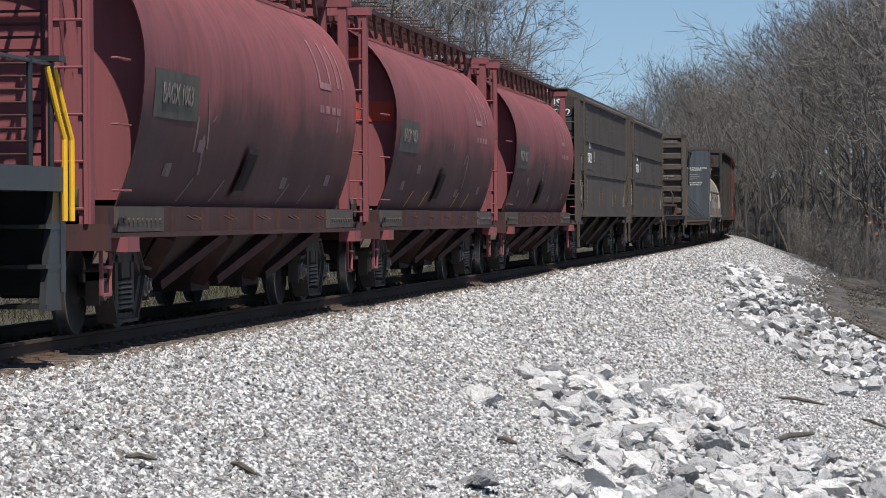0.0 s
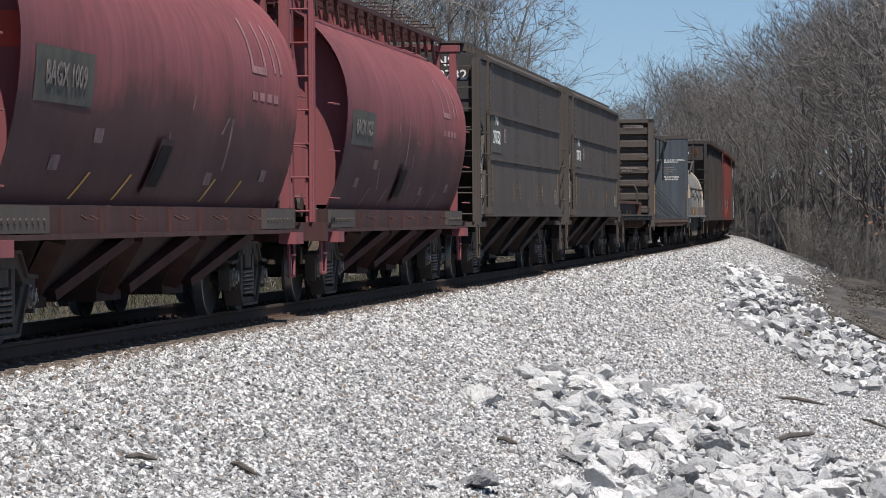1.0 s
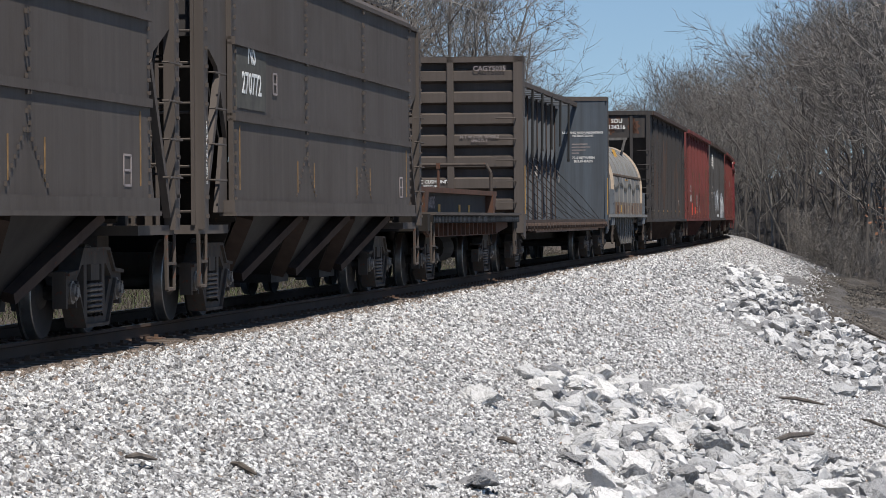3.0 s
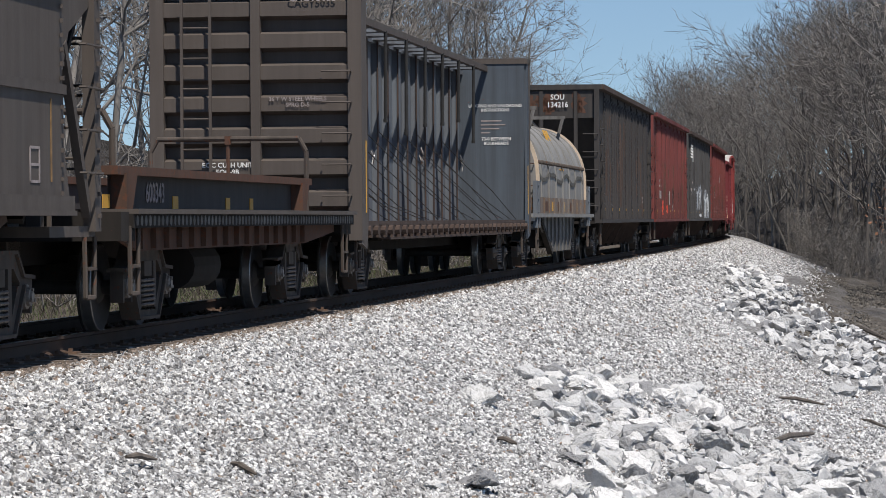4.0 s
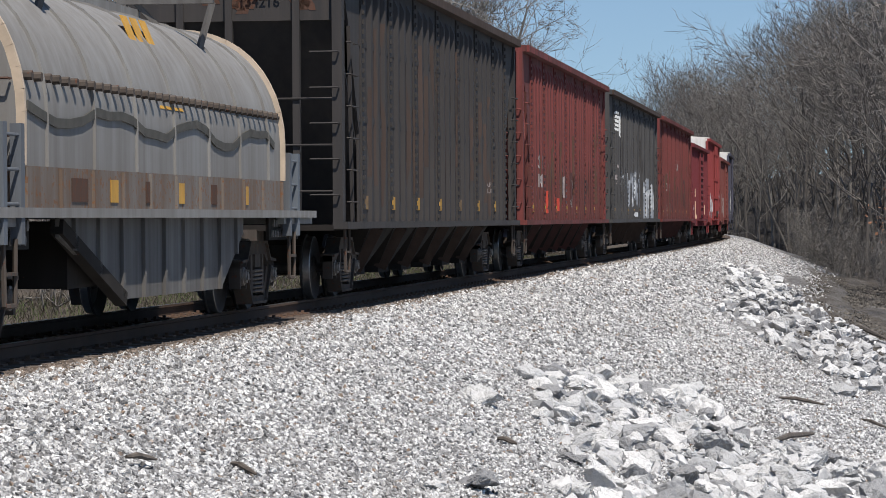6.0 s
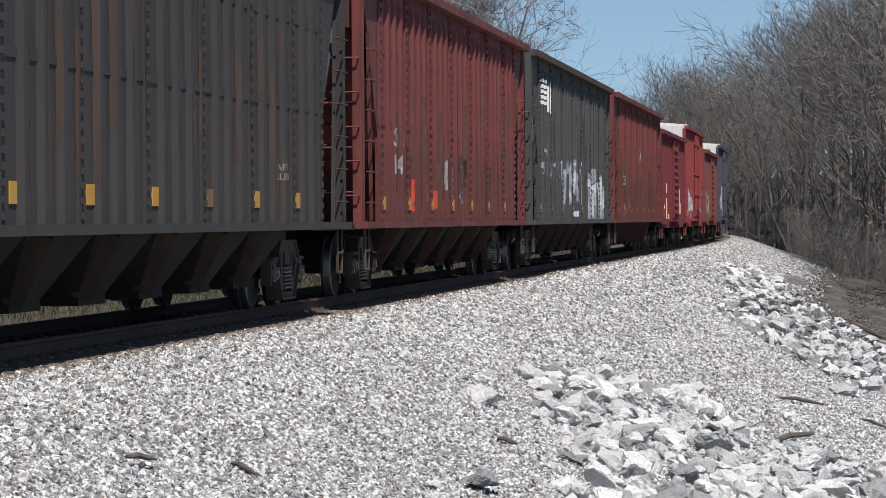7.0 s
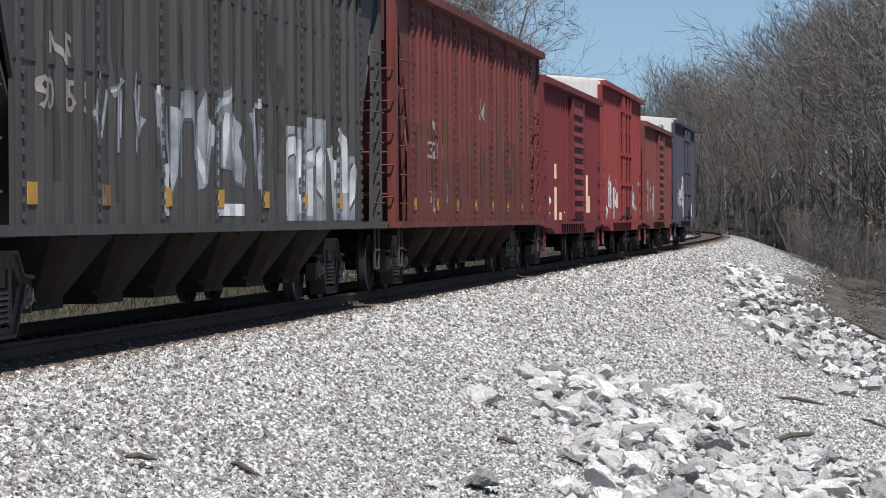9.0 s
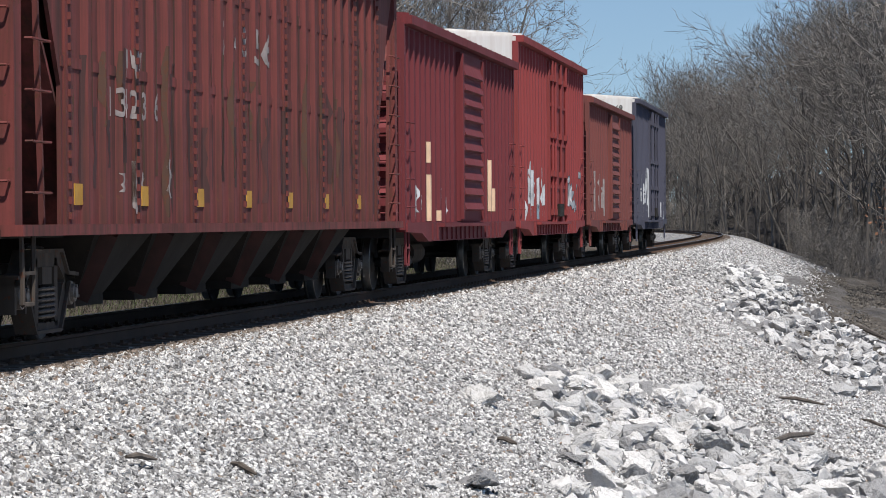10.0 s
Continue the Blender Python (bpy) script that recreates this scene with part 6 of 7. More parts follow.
def centerbeam(s0):
    car = thing("centerbeam_flat_car", "empty blue-grey centerbeam lumber flat car with brown bulkheads", "flat car")
    L = 11.6
    for k in (-1, 1):
        y0, y1 = k * L, k * (L - 0.55)
        g = Geo()
        g.box((-1.5, min(y0, y1) if k > 0 else y0 + 0.18, 1.1), (1.5, max(y0, y1) if k < 0 else y0 - 0.18, 4.5))
        bulk = part("bulkhead", g, BULKHEAD_BLUE if k > 0 else BULKHEAD_BROWN, car, "steel bulkhead with ribs and stencilled writing")
        z = 1.3
        while z < 4.3:
            h = Geo()
            a, b = y0 + (0.18 if k < 0 else -0.18), y0 + (0.02 if k < 0 else -0.02)
            h.add([(-1.42, a, z), (1.42, a, z), (1.42, b, z + 0.05), (-1.42, b, z + 0.05), (-1.42, b, z + 0.25), (1.42, b, z + 0.25), (1.42, a, z + 0.30), (-1.42, a, z + 0.30)],
                  [(0, 1, 2, 3), (3, 2, 5, 4), (4, 5, 6, 7), (0, 3, 4, 7), (1, 6, 5, 2)])
            part("bulkhead_rib", h, BULKHEAD_BROWN, bulk)
            z += 0.46
        for x in (-1.46, 0.0, 1.46):
            h = Geo()
            w = 0.1 if x else 0.07
            h.box((x - w, min(y0, y0 - 0.16 * k) - 0.02, 0.85 if x else 1.1), (x + w, max(y0, y0 - 0.16 * k) + 0.02, 4.62))
            part("bulkhead_post", h, BULKHEAD_BROWN, bulk)
        h = Geo()
        h.box((-1.56, min(y0, y1) - 0.02, 4.5), (1.56, max(y0, y1) + 0.02, 4.62))
        part("bulkhead_cap", h, BULKHEAD_BROWN, bulk)
        for x in (-1, 1):
            h = Geo()
            h.prism([(y0, 0.8), (y0, 4.5), (y0 - k * 0.5, 4.5), (y0 - k * 0.62, 1.1), (y0 - k * 0.5, 0.72)], min(x * 1.50, x * 1.55), max(x * 1.50, x * 1.55), "x")
            part("bulkhead_side", h, BULKHEAD_BROWN if k < 0 else BULKHEAD_BLUE, bulk)
            flat("yellow_bar", YELLOW, bulk, x * 1.554, y0 - k * 0.42 - 0.03, y0 - k * 0.42 + 0.03, 1.25, 2.3)
        ladder(car, BULKHEAD_BROWN, -0.85, y0 - 0.02 + k * 0.12, 1.15, 4.4, 0.44, 0.42)
        grabs(car, BULKHEAD_BROWN, 1.2, y0 + k * 0.03, [1.5, 1.95, 2.4, 2.85, 3.3], 0.42, "x")
    # deck
    for x in (-1, 1):
        lo = lambda a, b: (min(x * a, x * b), max(x * a, x * b))
        g = Geo()
        a, b = lo(1.36, 1.42)
        g.prism([(-L, 1.12), (L, 1.12), (L, 0.98), (8.5, 0.86), (-8.5, 0.86), (-L, 0.98)], a, b, "x")
        a, b = lo(1.30, 1.50)
        g.box((a, -L, 1.06), (b, L, 1.13))
        g.box((a, -8.5, 0.84), (b, 8.5, 0.88))
        part("side_sill", g, DIRTY_BROWN, car, "dirty brown side sill")
        for i in range(31):
            y = -10.9 + i * 0.725
            h = Geo()
            h.cyl((x * 1.42, y - 0.16, 0.97), (x * 1.42, y + 0.16, 0.97), 0.055, 8)
            h.cyl((x * 1.40, y + 0.1, 0.99), (x * 1.56, y + 0.1, 0.99), 0.07, 8)
            h.prism([(y - 0.22, 0.88), (y - 0.12, 0.88), (y - 0.02, 1.08), (y - 0.22, 1.08)], min(x * 1.40, x * 1.50), max(x * 1.40, x * 1.50), "x")
            part("winch", h, DIRTY_BROWN, car, "grimy strap winch")
    g = Geo()
    g.box((-1.36, -L, 1.04), (1.36, L, 1.1))
    part("deck", g, RUST, car)
    g = Geo()
    g.box((-0.3, -L, 0.62), (0.3, L, 1.04))
    for y in np.arange(-10, 10.1, 2.0):
        g.box((-1.3, y - 0.06, 0.82), (1.3, y + 0.06, 1.04))
    part("centre_sill", g, UNDER, car)
    # centre truss with posts, panels and the overhanging top
    n = 18
    for i in range(n):
        y0 = -L + 0.62 + i * (2 * L - 1.24) / n
        y1 = y0 + (2 * L - 1.24) / n
        g = Geo()
        if i % 7 != 3:
            g.box((-0.08, y0 + 0.02, 1.12), (0.08, y1 - 0.02, 4.30))
        else:
            # a panel with a narrow slot
            m = (y0 + y1) / 2
            g.box((-0.08, y0 + 0.02, 1.12), (0.08, m - 0.07, 4.30))
            g.box((-0.08, m + 0.07, 1.12), (0.08, y1 - 0.02, 4.30))
            g.box((-0.08, m - 0.07, 1.12), (0.08, m + 0.07, 2.75))
            g.box((-0.08, m - 0.07, 3.3), (0.08, m + 0.07, 4.30))
        part("truss_panel", g, STEEL_BLUE, car, "blue-grey truss panel with slots" if i % 7 == 3 else "blue-grey truss panel")
        for x in (-1, 1):
            # upright posts with a rusty edge flange, and a tapered bracket at the top
            g = Geo()
            g.prism([(x * 0.08, 1.1), (x * 0.18, 1.1), (x * 0.18, 4.32), (x * 0.08, 4.32)], y0 - 0.012, y0 + 0.012, "y")
            post = part("truss_post", g, STEEL_BLUE, car)
            g = Geo()
            g.box((min(x * 0.18, x * 0.20), y0 - 0.035, 1.1), (max(x * 0.18, x * 0.20), y0 + 0.035, 4.32))
            part("post_flange", g, DIRTY_BROWN, post, "rusty post edge")
            g = Geo()
            g.prism([(x * 0.10, y0 - 0.42), (x * 0.10, y0 + 0.42), (x * 0.68, y0 + 0.05), (x * 0.68, y0 - 0.05)], 4.33, 4.37, "z")
            part("top_bracket", g, STEEL_BLUE, car, "tapered top bracket")
        rnd = random.Random(i * 7 + 3)
        for x in (-1, 1):
            if i % 2 == 0 and i > 0:
                # hanging winch strap with a weighted end
                g = Geo()
                yb, zb = y0 + 0.12, rnd.uniform(2.7, 3.2)
                g.cyl((x * 0.69, yb, 4.36), (x * 0.66, yb + 0.14, zb), 0.032, 7)
                g.cyl((x * 0.66, yb + 0.14, zb), (x * 0.66, yb + 0.145, zb - 0.06), 0.042, 7)
                part("tie_strap", g, CABLE, car, "dark hanging tie-down strap")
            if y0 < L - 4.2:
                g = Geo()
                z = rnd.uniform(2.3, 2.8)
                g.pipe([(x * 0.22, y0 - 0.2, z), (x * 0.6, y0 + 0.75, z - 0.5), (x * 1.02, y0 + 1.7, z - 1.0), (x * 1.4, y0 + 2.6 + rnd.uniform(0, 0.5), 1.14)], 0.008, 4)
                part("tie_cable", g, CABLE, car)
            if i % 5 == 2:
                g = Geo()
                for q in range(5):
                    a = Vector((x * 0.25, y0 + rnd.uniform(-0.15, 0.2), rnd.uniform(2.3, 2.55)))
                    g.pipe([a, a + Vector((x * 0.05, rnd.uniform(-0.1, 0.1), -0.1)), a + Vector((x * 0.04, rnd.uniform(-0.2, 0.2), rnd.uniform(-0.25, -0.1)))], 0.014, 4)
                part("chain_knot", g, TREAD, car, "knotted bright chain ends")
    for x in (-1, 1):
        g = Geo()
        g.box((min(x * 0.60, x * 0.70), -L + 0.5, 4.34), (max(x * 0.60, x * 0.70), L - 0.5, 4.46))
        part("top_chord", g, BULKHEAD_BROWN, car)
    g = Geo()
    for i in range(n):
        y = -L + 0.62 + i * (2 * L - 1.24) / n
        g.box((-0.62, y - 0.03, 4.375), (0.62, y + 0.03, 4.43))
    g.box((-0.16, -L + 0.5, 4.28), (0.16, L - 0.5, 4.36))
    part("top_frame", g, STEEL_BLUE, car)
    yb = L - 0.555
    lettering("instruction_text", "LOADING AND UNLOADING\nINSTRUCTIONS", 0.092, WHITE_PAINT, car, (0.86, yb - 0.004, 3.55), face="end", stretch=0.95)
    g = Geo()
    for i, (u, v) in enumerate(((0.55, 1.0), (0.55, 1.08), (0.55, 0.95), (0.55, 0.75))):
        g.box((u, yb - 0.003, 3.26 - i * 0.085), (v, yb, 3.285 - i * 0.085))
    part("small_print", g, FADED_WHITE, car, "small illegible stencilled lines")
    lettering("spacing_note", "73-0 BETWEEN\nBULKHEADS", 0.098, WHITE_PAINT, car, (0.88, yb - 0.004, 2.83), face="end", stretch=1.0)
    ye = -L - 0.024
    lettering("spring_note", "36 T W STEEL WHEELS\nSPRG D-5", 0.085, FADED_WHITE, car, (0.62, ye + 0.018, 2.86), face="end")
    lettering("cushion_note", "EOC CUSH UNIT\nEOC-9B", 0.10, WHITE_PAINT, car, (-0.42, ye + 0.018, 1.90), face="end")
    lettering("end_number", "CAGY5035", 0.15, FADED_WHITE, car, (0.85, ye, 4.36), face="end")
    trucks(car, 9.2)
    couplers(car, 11.7)
    stirrups(car, CAST, 11.2, 1.42, 1.0)
    MOVERS.append((car, s0, 9.2))


def coil_car(s0):
    car = thing("coil_car", "pale grey covered coil car with cream rimmed hood", "coil car")
    L = 8.1
    arc = [(1.46, 1.64), (1.46, 2.1)] + [(1.46 * math.cos(a) ** 0.8, 2.1 + 1.42 * math.sin(a)) for a in [math.radians(q) for q in range(8, 90, 8)]] + [(0.0, 3.52)]
    arc = arc + [(-u, v) for u, v in arc[-2::-1]]
    n = len(arc)
    g = Geo()
    ys = list(np.linspace(-6.1, 6.1, 15))
    for y in ys:
        g.v.extend((u, float(y), v) for u, v in arc)
    g.f = [(j * n + i, j * n + i + 1, (j + 1) * n + i + 1, (j + 1) * n + i) for j in range(len(ys) - 1) for i in range(n - 1)]
    g.m = [0] * len(g.f)
    hood = part("hood", g, COVER_GREY, car, "pale grey rounded steel hood", True)
    for y in ys[1:-1:2]:
        h = Geo()
        for (u0, v0), (u1, v1) in zip(arc, arc[1:]):
            h.beam((u0 * 1.004, y, v0), (u1 * 1.004, y, v1), 0.05, 0.02, up=(0, 1, 0))
        part("hood_seam", h, COVER_GREY, hood)
    for y in (-6.1, 6.1):
        h = Geo()
        for (u0, v0), (u1, v1) in zip(arc, arc[1:]):
            h.beam((u0 * 1.01, y, v0 * 1.003), (u1 * 1.01, y, v1 * 1.003), 0.09, 0.05, up=(0, 1, 0))
        part("hood_rim", h, CREAM, hood, "cream painted rim")
        h = Geo()
        h.prism([(u * 0.985, 1.64 + (v - 1.64) * 0.985) for u, v in arc], y - 0.04, y + 0.04, "y")
        part("hood_end", h, COVER_GREY, hood)
    for x in (-1, 1):
        h = Geo()
        h.pipe([(x * 1.40, -6.1, 2.44), (x * 1.44, 6.1, 2.44)], 0.02, 6)
        for y in np.arange(-5.8, 6.0, 0.32):
            h.cyl((x * 1.40, y, 2.44), (x * 1.50, y, 2.44), 0.045, 7)
        part("clamp_rod", h, CAST, hood)
        # drooping hold-down lash
        h = Geo()
        pts, rnd = [], random.Random(5)
        y = -5.9
        while y < 5.9:
            pts.append((x * 1.475, y, 2.1 + 0.10 * math.sin(y * 1.7) + rnd.uniform(-0.03, 0.05)))
            y += 0.5
        for p, q in zip(pts, pts[1:]):
            h.beam(p, q, 0.09, 0.012, up=(1, 0, 0))
        part("dark_trim", h, PLACARD, hood)
        for y in (-3.9, 3.3):
            h = Geo()
            h.beam((x * 0.30, y - 0.2, 3.72), (x * 0.98, y + 0.0, 2.98), 0.06, 0.06)
            h.beam((x * 1.15, y + 0.2, 3.72), (x * 0.98, y + 0.0, 2.98), 0.06, 0.06)
            h.beam((x * 0.1, y - 0.2, 3.72), (x * 1.25, y - 0.2, 3.72), 0.1, 0.08)
            part("stacking_bracket", h, TUB_GREY, hood)
        # deck edge, side board, skirt
        g = Geo()
        g.box((min(x * 1.30, x * 1.48), -6.2, 1.26), (max(x * 1.30, x * 1.48), 6.2, 1.64))
        for y in np.arange(-6, 6.1, 1.2):
            g.box((min(x * 1.47, x * 1.51), y - 0.03, 1.27), (max(x * 1.47, x * 1.51), y + 0.03, 1.63))
        part("side_board", g, BOARD_GREY, car, "grey side board stained with rust")
        for i, y in enumerate((-4.4, -2.9, -1.4, 0.1, 1.8, 3.6)):
            flat("patch", YELLOW if i % 2 else RUST, car, x * 1.486, y, y + (0.6 if i == 0 else 0.3), 1.33, 1.55)
        g = Geo()
        g.box((min(x * 1.2, x * 1.56), -L, 1.18), (max(x * 1.2, x * 1.56), L, 1.27))
        part("walkway", g, COVER_GREY, car)
        h = Geo()
        h.prism([(-4.4, 1.18), (4.2, 1.18), (4.2, 1.0), (2.9, 0.36), (-1.9, 0.36), (-4.4, 1.0)], min(x * 1.32, x * 1.36), max(x * 1.32, x * 1.36), "x")
        for y in np.arange(-3.9, 4.0, 0.95):
            b = 0.36 if -1.9 < y < 2.9 else (0.36 + 0.64 * ((-1.9 - y) / 2.5 if y < 0 else (y - 2.9) / 1.3))
            h.box((min(x * 1.36, x * 1.40), y - 0.04, b), (max(x * 1.36, x * 1.40), y + 0.04, 1.18))
        part("side_tub", h, TUB_GREY, car, "chalky ribbed grey side tub")
        g = Geo()
        g.beam((x * 1.34, -4.4, 1.1), (x * 1.34, -1.9, 0.36), 0.14, 0.12, up=(1, 0, 0))
        part("tub_edge", g, UNDER, car)
        for y in (-6.6, 6.6):
            for d in (-0.28, 0.28):
                g = Geo()
                g.box((x * 1.5 - 0.05, y + d - 0.06, 0.95), (x * 1.5 + 0.05, y + d + 0.06, 2.0))
                part("ladder_stile", g, STEEL_BLUE, car)
            g = Geo()
            for z in (1.3, 1.6, 1.9):
                g.cyl((x * 1.52, y - 0.28, z), (x * 1.52, y + 0.28, z), 0.016, 6)
            part("ladder_rung", g, STEEL_BLUE, car)
            g = Geo()
            # pale discs instead of holes, coloured as the light behind them
            for q in np.arange(-0.9, 0.95, 0.18):
                for z in (0.98, 1.11):
                    g.cyl((x * 1.40, y + q * 0.9 + (0.09 if z > 1 else 0), z), (x * 1.42, y + q * 0.9 + (0.09 if z > 1 else 0), z), 0.05, 7, mat=1)
            g.box((min(x * 1.36, x * 1.40), y - 1.0, 0.9), (max(x * 1.36, x * 1.40), y + 1.0, 1.18))
            part("perforated_step", g, [UNDER, TUB_GREY], car)
    h = Geo()
    h.box((-0.35, -3.0, 3.46), (0.35, 3.2, 3.62))
    part("hood_vent", h, COVER_GREY, hood)
    h = Geo()
    for q in (0.0, 0.42, 0.85):
        h.prism([(q, 0.0), (q + 0.28, 0.0), (q + 0.28, 0.75), (q, 0.75)], 0.0, 0.012, "x")
    h.box((0.0, 0.05, -0.32), (0.012, 1.15, -0.10))
    ob = part("yellow_mark", h, YELLOW, hood, "faded yellow block mark")
    ob.matrix_basis = pose(1.315, -0.6, 2.62, 0, -23, 0)
    for k in (-1, 1):
        g = Geo()
        g.box((-1.5, k * 7.1 - 1.0, 1.1), (1.5, k * 7.1 + 1.0, 1.24))
        part("end_deck", g, COVER_GREY, car)
        g = Geo()
        g.box((-0.8, k * 6.8 - 0.25, 1.24), (0.8, k * 6.8 + 0.25, 1.5))
        g.beam((1.2, k * 6.4, 1.3), (1.2, k * 6.2, 2.0), 0.1, 0.06)
        part("end_brace", g, RUST, car)
        for x in (-1.2, 1.2):
            grabs(car, RUST, x, k * 6.16, [1.9, 2.4], 0.4, "x")
    g = Geo()
    g.pipe([(0.3 + 0.5 * math.cos(a), -7.6, 2.9 + 0.5 * math.sin(a)) for a in np.linspace(0, 2 * math.pi, 15)], 0.05, 6)
    g.cyl((0.3, -7.6, 1.2), (0.3, -7.6, 2.9), 0.05, 8)
    part("hand_brake", g, RUST, car, "rusty hand brake wheel")
    g = Geo()
    g.box((-0.4, -L, 0.6), (0.4, L, 1.15))
    g.box((-1.2, -3.5, 0.5), (1.2, 3.5, 1.15))
    part("underframe", g, UNDER, car)
    trucks(car, 6.2)
    couplers(car, 8.2)
    stirrups(car, CAST, 6.6, 1.5, 1.0)
    MOVERS.append((car, s0, 6.2))


def locomotive(s0):
    car = thing("locomotive", "dark diesel locomotive with yellow handrails at its end", "locomotive")
    L = 8.6
    g = Geo()
    g.box((-1.5, -L, 1.42), (1.5, L, 1.56))
    part("deck", g, LOCO_BLACK, car)
    for x in (-1.5, 1.5):
        g = Geo()
        g.box((x - 0.03, -L, 1.42), (x + 0.03, L, 1.64))
        part("deck_edge", g, LOCO_GREY, car, "grey deck edge stripe")
    g = Geo()
    g.box((-0.9, -L + 3.5, 1.56), (0.9, L - 1.4, 4.1))
    part("engine_hood", g, LOCO_BLACK, car)
    g = Geo()
    g.box((-1.45, -L + 1.0, 1.56), (1.45, -L + 3.5, 4.4))
    part("cab", g, LOCO_BLACK, car)
    g = Geo()
    g.box((-1.3, -3.2, 0.4), (1.3, 3.2, 1.4))
    part("fuel_tank", g, LOCO_BLACK, car)
    for k in (-1, 1):
        g = Geo()
        g.box((-1.5, k * L - 0.08, 0.5), (1.5, k * L + 0.08, 1.42))
        part("end_plate", g, LOCO_BLACK, car)
        for x in (-1, 1):
            g = Geo()
            a, b = min(x * 1.05, x * 1.5), max(x * 1.05, x * 1.5)
            g.prism([(k * (L - 0.62), 0.34), (k * (L - 0.05), 0.34), (k * (L - 0.05), 1.42), (k * (L - 0.30), 1.42)], x * 1.46 - 0.03, x * 1.46 + 0.03, "x")
            for z in (0.36, 0.72, 1.08):
                g.box((a, min(k * (L - 0.6), k * (L - 0.1)), z), (b, max(k * (L - 0.6), k * (L - 0.1)), z + 0.04))
            part("step_well", g, LOCO_BLACK, car, "black step well with treads")
            for d in (0.05, 0.30):
                g = Geo()
                yy = k * (L - d)
                g.pipe([(x * 1.44, yy, 2.55), (x * 1.50, yy + k * 0.12, 2.15), (x * 1.54, yy + k * 0.22, 1.9), (x * 1.54, yy + k * 0.22, 1.15)], 0.028, 8)
                part("yellow_handrail", g, BRIGHT_YELLOW, car, "bright yellow bent handrail")
            g = Geo()
            g.cyl((x * 1.44, k * (L - 0.18), 1.5), (x * 1.44, k * (L - 0.18), 2.62), 0.03, 8)
            g.cyl((x * 1.44, k * (L - 0.9), 1.5), (x * 1.44, k * (L - 0.9), 2.62), 0.03, 8)
            g.cyl((x * 1.44, k * (L - 0.1), 2.58), (x * 1.44, k * 1.0, 2.58), 0.022, 8)
            g.box((x * 1.44 - 0.12, k * (L - 0.2) - 0.12, 2.6), (x * 1.44 + 0.12, k * (L - 0.2) + 0.12, 2.65))
            part("railing", g, LOCO_BLACK, car)
        g = Geo()
        g.box((-1.1, k * 5.6 - 2.2, 0.5), (1.1, k * 5.6 + 2.2, 1.3))
        part("truck_housing", g, LOCO_BLACK, car)
        for y in (-1.7, 0.0, 1.7):
            shared("wheelset", ME_WHEEL, car, pose(0, k * 5.6 + y, 0))
    couplers(car, L + 0.1)
    MOVERS.append((car, s0, 5.6))


locomotive(20.55)
for s0, number, band in ((38.6, "BAGX 1003", False), (55.6, "BAGX 1009", True), (72.6, "BAGX 1025", False)):
    cylinder_hopper(s0, number, band)
panel_hopper(90.4, "270732")
panel_hopper(108.7, "270772")
flat_car(125.0)
centerbeam(144.2)
coil_car(164.3)
black_a = rib_hopper(185.8, BLACK_PAINT, "134216", "faded black ribbed open hopper car with rust scabs", DIRTY_BROWN)
red_a = rib_hopper(209.4, RED_OXIDE, "", "streaked red oxide ribbed hopper car with worn lettering")
black_b = rib_hopper(233.0, SHEEN_BLACK, "", "black ribbed hopper car with white graffiti", DIRTY_BROWN)
red_b = rib_hopper(256.6, RED_OXIDE, "", "faded red ribbed hopper car with white lettering")
lettering("end_number", "SOU\n134216", 0.21, WHITE_PAINT, black_a, (0.36, -11.036, 4.42), face="end", stretch=0.95)
for x, w, q in ((-0.15, 0.28, 3), (0.2, 0.2, 5), (0.95, 0.12, 9)):
    strokes(black_a, "rust_scab", RUST, x - w, x + w, 4.05, 4.7, 5, q, "flaking rust patch", 0.14).matrix_basis = Matrix.Translation((0, -10.984, 0)) @ Matrix.Rotation(radians(-90), 4, "Z")
strokes(black_b, "grime_streak", BLACK_PAINT, -9.0, 9.0, 1.2, 4.4, 40, 66, "dark grime streaks", 0.09, rib_hopper_face)
strokes(black_a, "rust_streak", DIRTY_BROWN, -8.8, 8.8, 1.2, 4.2, 26, 61, "brown rust streaks", 0.10, rib_hopper_face)
# plain block mark on the black hopper: stripes and two uprights
bars(black_b, "white_mark", WHITE_PAINT, rib_hopper_face,
     [(-9.15, -7.75, 3.76 + i * 0.125, 3.84 + i * 0.125) for i in range(5)] + [(-7.75, -7.2, 3.62, 4.22), (-7.05, -6.5, 3.6, 4.34)], "white striped block mark")
graffiti(black_b, rib_hopper_face, -3.9, 1.9, 1.5, 2.6, 6, 13, SPRAY_GREY, SPRAY_DARK, 0.30, "pale grey and blue graffiti letters")
graffiti(black_b, rib_hopper_face, -6.6, -4.4, 1.8, 2.75, 3, 12, SPRAY_GREY, SPRAY_DARK, 0.10, "thin pale blue graffiti")
bars(black_b, "white_paint", SPRAY_WHITE, rib_hopper_face, [(-3.6, -3.3, 1.2, 1.75), (-1.0, 0.5, 1.2, 1.34), (1.2, 1.7, 2.5, 2.62)], "white sprayed patches")
bars(black_b, "grey_wash", SPRAY_GREY, rib_hopper_face, [(3.4, 4.9, 1.14, 2.35), (4.9, 6.3, 1.14, 2.5), (6.9, 8.4, 1.14, 2.05)], "pale grey sprayed ground", 0.003)
graffiti(black_b, rib_hopper_face, 3.3, 8.6, 1.2, 2.4, 7, 15, SPRAY_WHITE, SPRAY_DARK, 0.22, "white graffiti letters")
painted_text("car_number", "NS\n90155", 0.42, FADED_WHITE, black_b, -7.75, 2.5, stretch=1.5, space=1.2)
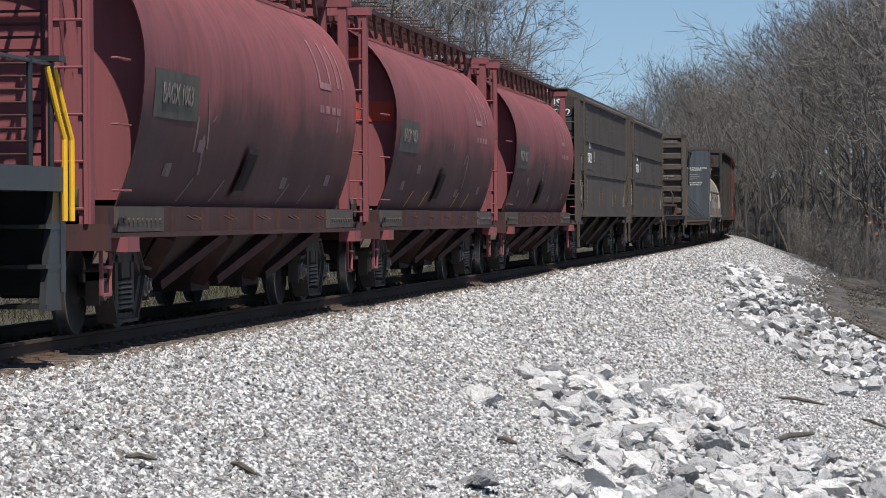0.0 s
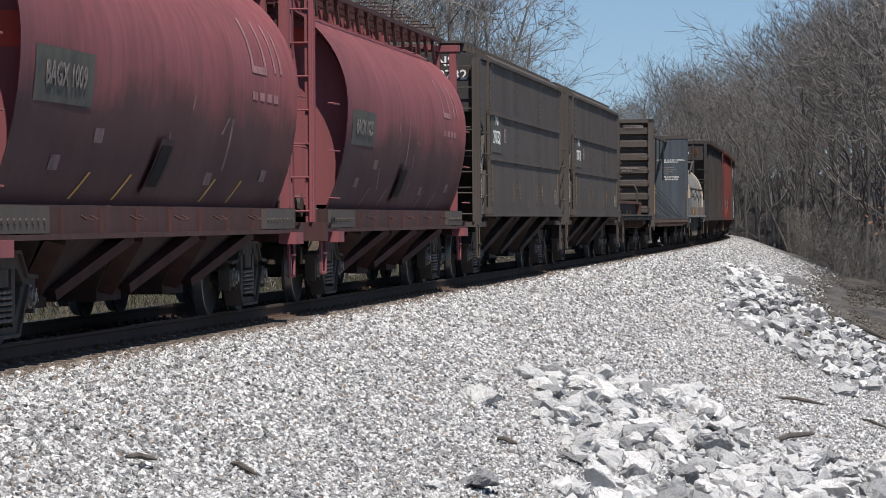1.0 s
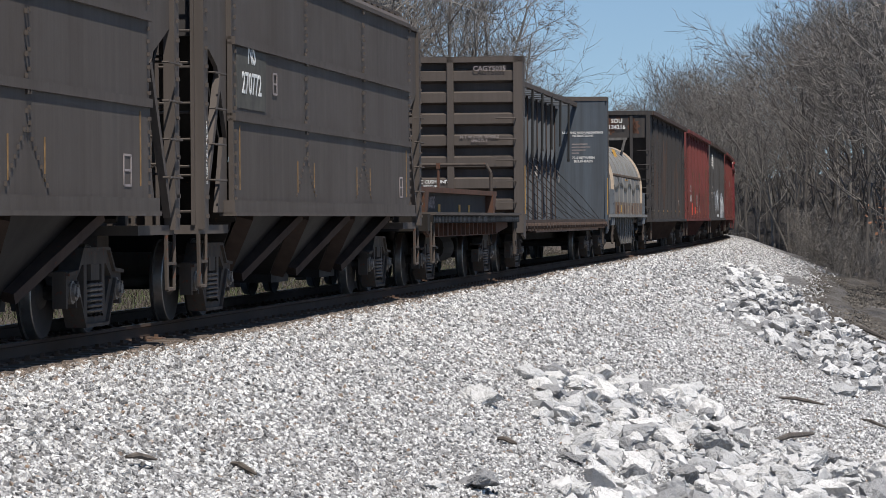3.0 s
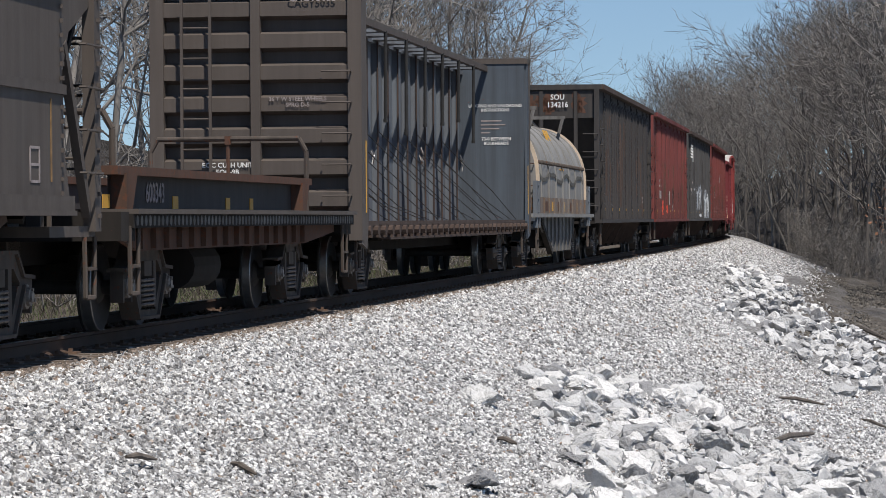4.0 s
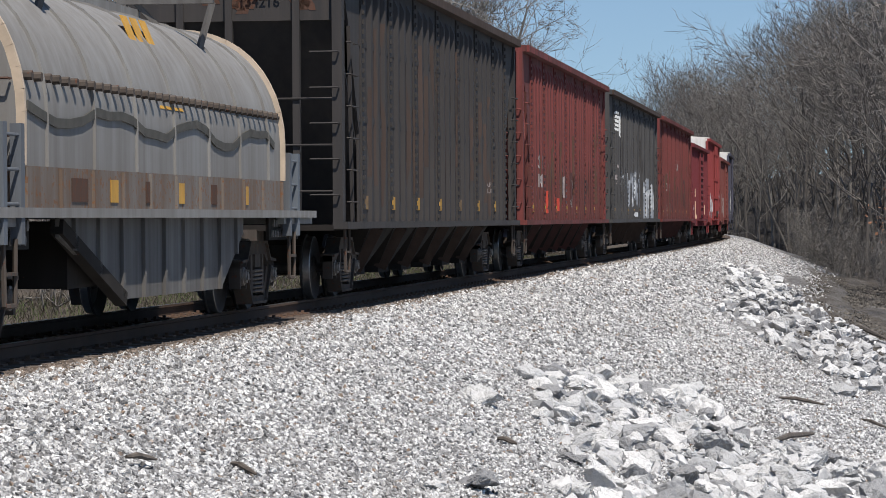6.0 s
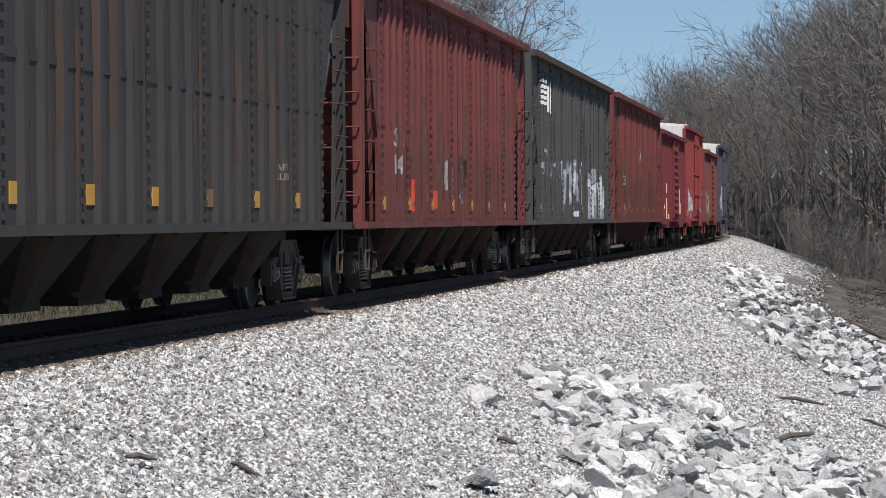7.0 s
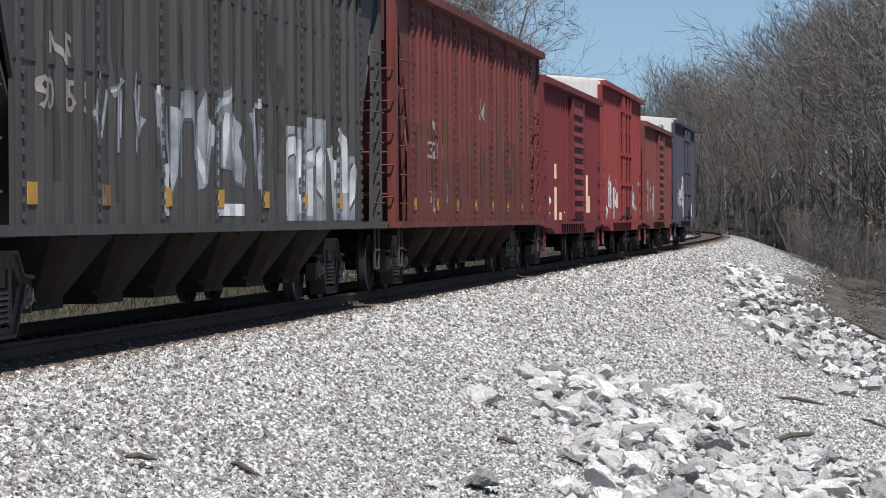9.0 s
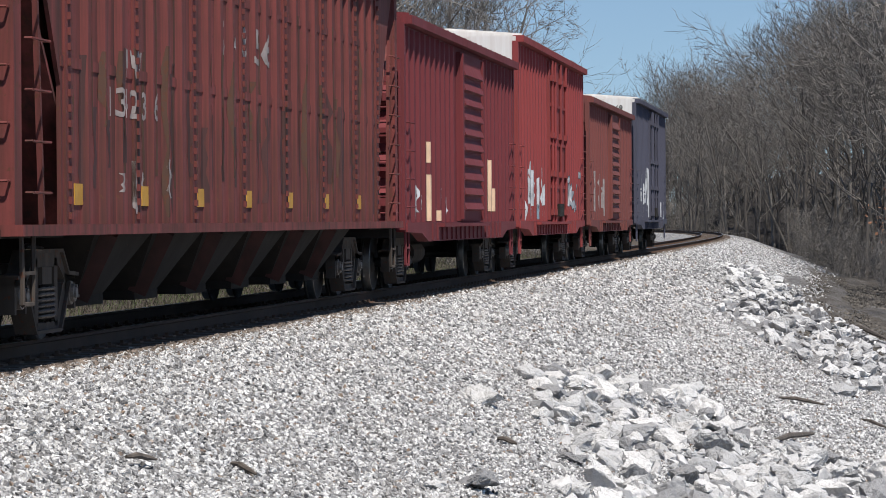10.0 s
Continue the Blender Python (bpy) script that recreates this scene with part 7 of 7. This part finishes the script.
painted_text("side_data", "CHI", 0.2, FADED_WHITE, black_b, -4.9, 2.4, stretch=1.5)
painted_text("car_number", "SOU\n1342", 0.42, FADED_WHITE, red_a, -7.4, 2.2, space=1.5)
strokes(red_a, "worn_paint", FADED_WHITE, -3.0, 0.5, 1.3, 2.4, 6, 21, "worn white marks", 0.09, rib_hopper_face)
strokes(red_a, "worn_paint", ORANGE, -6.6, -1.5, 1.25, 1.8, 5, 22, "fresh red patches", 0.16, rib_hopper_face)
painted_text("car_number", "154856", 0.6, FADED_WHITE, red_b, -1.2, 3.2, stretch=1.4, space=1.5)
painted_text("car_number", "NW\n1342 36", 0.40, FADED_WHITE, red_b, -6.6, 2.5, stretch=1.2, space=1.3)
strokes(red_b, "worn_paint", FADED_WHITE, -7.4, -5.0, 1.2, 1.9, 6, 23, "worn white marks", 0.09, rib_hopper_face)
for red, q in ((red_a, 71), (red_b, 72)):
    strokes(red, "rust_streak", RUST, -9.0, 9.0, 1.15, 3.9, 34, q, "brown rust streaks down the ribs", 0.09, rib_hopper_face)
    strokes(red, "scorched_paint", DIRTY_MAROON, -9.0, 9.0, 1.15, 2.9, 30, q + 5, "dark grimy streaks", 0.12, rib_hopper_face)
painted_text("side_data", "CAPY 180000\nLD LMT 200600", 0.12, FADED_WHITE, black_a, 6.5, 1.75)
box_a = box_car(276.4, RED_DARK, False, "louvre", "dark red boxcar with a corrugated sliding door", None)
box_b = box_car(293.1, RED_BRIGHT, True, "plug", "tall bright red boxcar with a white upper end", WHITE_END)
box_c = box_car(310.8, RED_FADED, False, "louvre", "faded red boxcar with a corrugated sliding door", None)
box_d = box_car(328.8, BLUE_PAINT, True, "plug", "tall slate blue boxcar with a white upper end", WHITE_END)
# sprayed patches and letters on the boxcars' lower sides
bars(box_a, "cream_paint", SPRAY_CREAM, boxcar_face, [(-5.6, -4.9, 1.12, 1.9), (-5.6, -5.0, 2.1, 2.45), (-4.2, -3.5, 1.12, 1.3), (3.0, 4.3, 1.3, 1.75), (3.0, 3.9, 1.75, 2.3)], "cream sprayed blocks")
strokes(box_a, "graffiti", SPRAY_WHITE, -7.0, -2.0, 1.1, 1.75, 9, 41, "thin white sprayed lines", 0.06, boxcar_face)
strokes(box_b, "graffiti", SPRAY_WHITE, -6.6, -2.4, 1.1, 2.6, 13, 42, "dripping white sprayed letters", 0.20, boxcar_face)
strokes(box_b, "graffiti", SPRAY_BLUE, -5.4, -3.2, 1.1, 1.7, 5, 43, "pale blue sprayed fill", 0.14, boxcar_face)
graffiti(box_b, boxcar_face, 3.0, 7.2, 1.2, 2.3, 4, 44, SPRAY_GREY, SPRAY_DARK, 0.14, "grey sprayed letters")
strokes(box_c, "graffiti", FADED_WHITE, -6.4, -2.6, 1.1, 2.5, 9, 45, "faded sprayed letters", 0.14, boxcar_face)
strokes(box_d, "graffiti", SPRAY_WHITE, -6.2, -1.9, 1.1, 2.9, 14, 46, "white sprayed letters", 0.22, boxcar_face)
strokes(box_d, "graffiti", SPRAY_WHITE, 2.6, 6.6, 1.1, 2.0, 9, 47, "white sprayed letters", 0.16, boxcar_face)
lettering("end_number", "510369", 0.26, PLACARD, box_d, (0.7, -7.926, 4.72), face="end")
lettering("end_number", "9", 0.3, WHITE_PAINT, box_b, (1.2, -7.90, 4.22), face="end")
lettering("end_number", "201", 0.26, WHITE_PAINT, box_a, (1.0, -7.926, 4.12), face="end")


# ---- sleepers, one by one ----
def tie_mesh(seed):
    rnd = random.Random(seed)
    g = Geo()
    a, b = rnd.uniform(-0.02, 0.02), rnd.uniform(-0.02, 0.02)
    g.add([(-1.30 + a, -0.115, -0.34), (1.30 + b, -0.115, -0.34), (1.30 + b, 0.115, -0.34), (-1.30 + a, 0.115, -0.34),
           (-1.28 + a, -0.105, -0.178), (1.28 + b, -0.10, -0.178), (1.285 + b, 0.105, -0.178), (-1.28 + a, 0.10, -0.178)],
          [(0, 3, 2, 1), (4, 5, 6, 7), (0, 1, 5, 4), (1, 2, 6, 5), (2, 3, 7, 6), (3, 0, 4, 7)])
    for x in (-0.7535, 0.7535):
        g.box((x - 0.19, -0.09, -0.178), (x + 0.19, 0.09, -0.160), 1)
        for d in (-0.11, 0.11):
            g.box((x + d - 0.02, -0.05, -0.16), (x + d + 0.02, -0.01, -0.125), 1)
    return g.mesh("tie", [TIMBER, PLATE_RUST])


TIES = [tie_mesh(i) for i in range(4)]
for i in range(290):
    s = 20.0 + i * 0.54
    x, y, h = line(s)
    ob = shared("tie", TIES[i % 4], bed, Matrix.Translation((x, y, 0.0)) @ Matrix.Rotation(float(h) + math.radians((i * 37 % 11 - 5) * 0.12), 4, "Z"))
far = Geo()
for i in range(330):
    s = 20.0 + (290 + i) * 0.54
    x, y, h = line(s)
    c, n = Vector((math.cos(h), math.sin(h), 0)), Vector((x, y, -0.255))
    far.beam(n - c * 1.29, n + c * 1.29, 0.22, 0.16)
tagged(part("far_ties", far, TIMBER, bed), kind="stuff")


# ---- what moves ----
def car_pose(s, half):
    a, b = line(s - half), line(s + half)
    return pose((a[0] + b[0]) / 2, (a[1] + b[1]) / 2, 0.0, 0, 0, math.degrees(math.atan2(-(b[0] - a[0]), b[1] - a[1])))


def motions():
    for ob, s0, half in MOVERS:
        walk(ob, [(t / 4, car_pose(s0 - 21.5988 * t / 4 - 0.02088 * (t / 4) ** 2, half)) for t in range(41)])


motions()
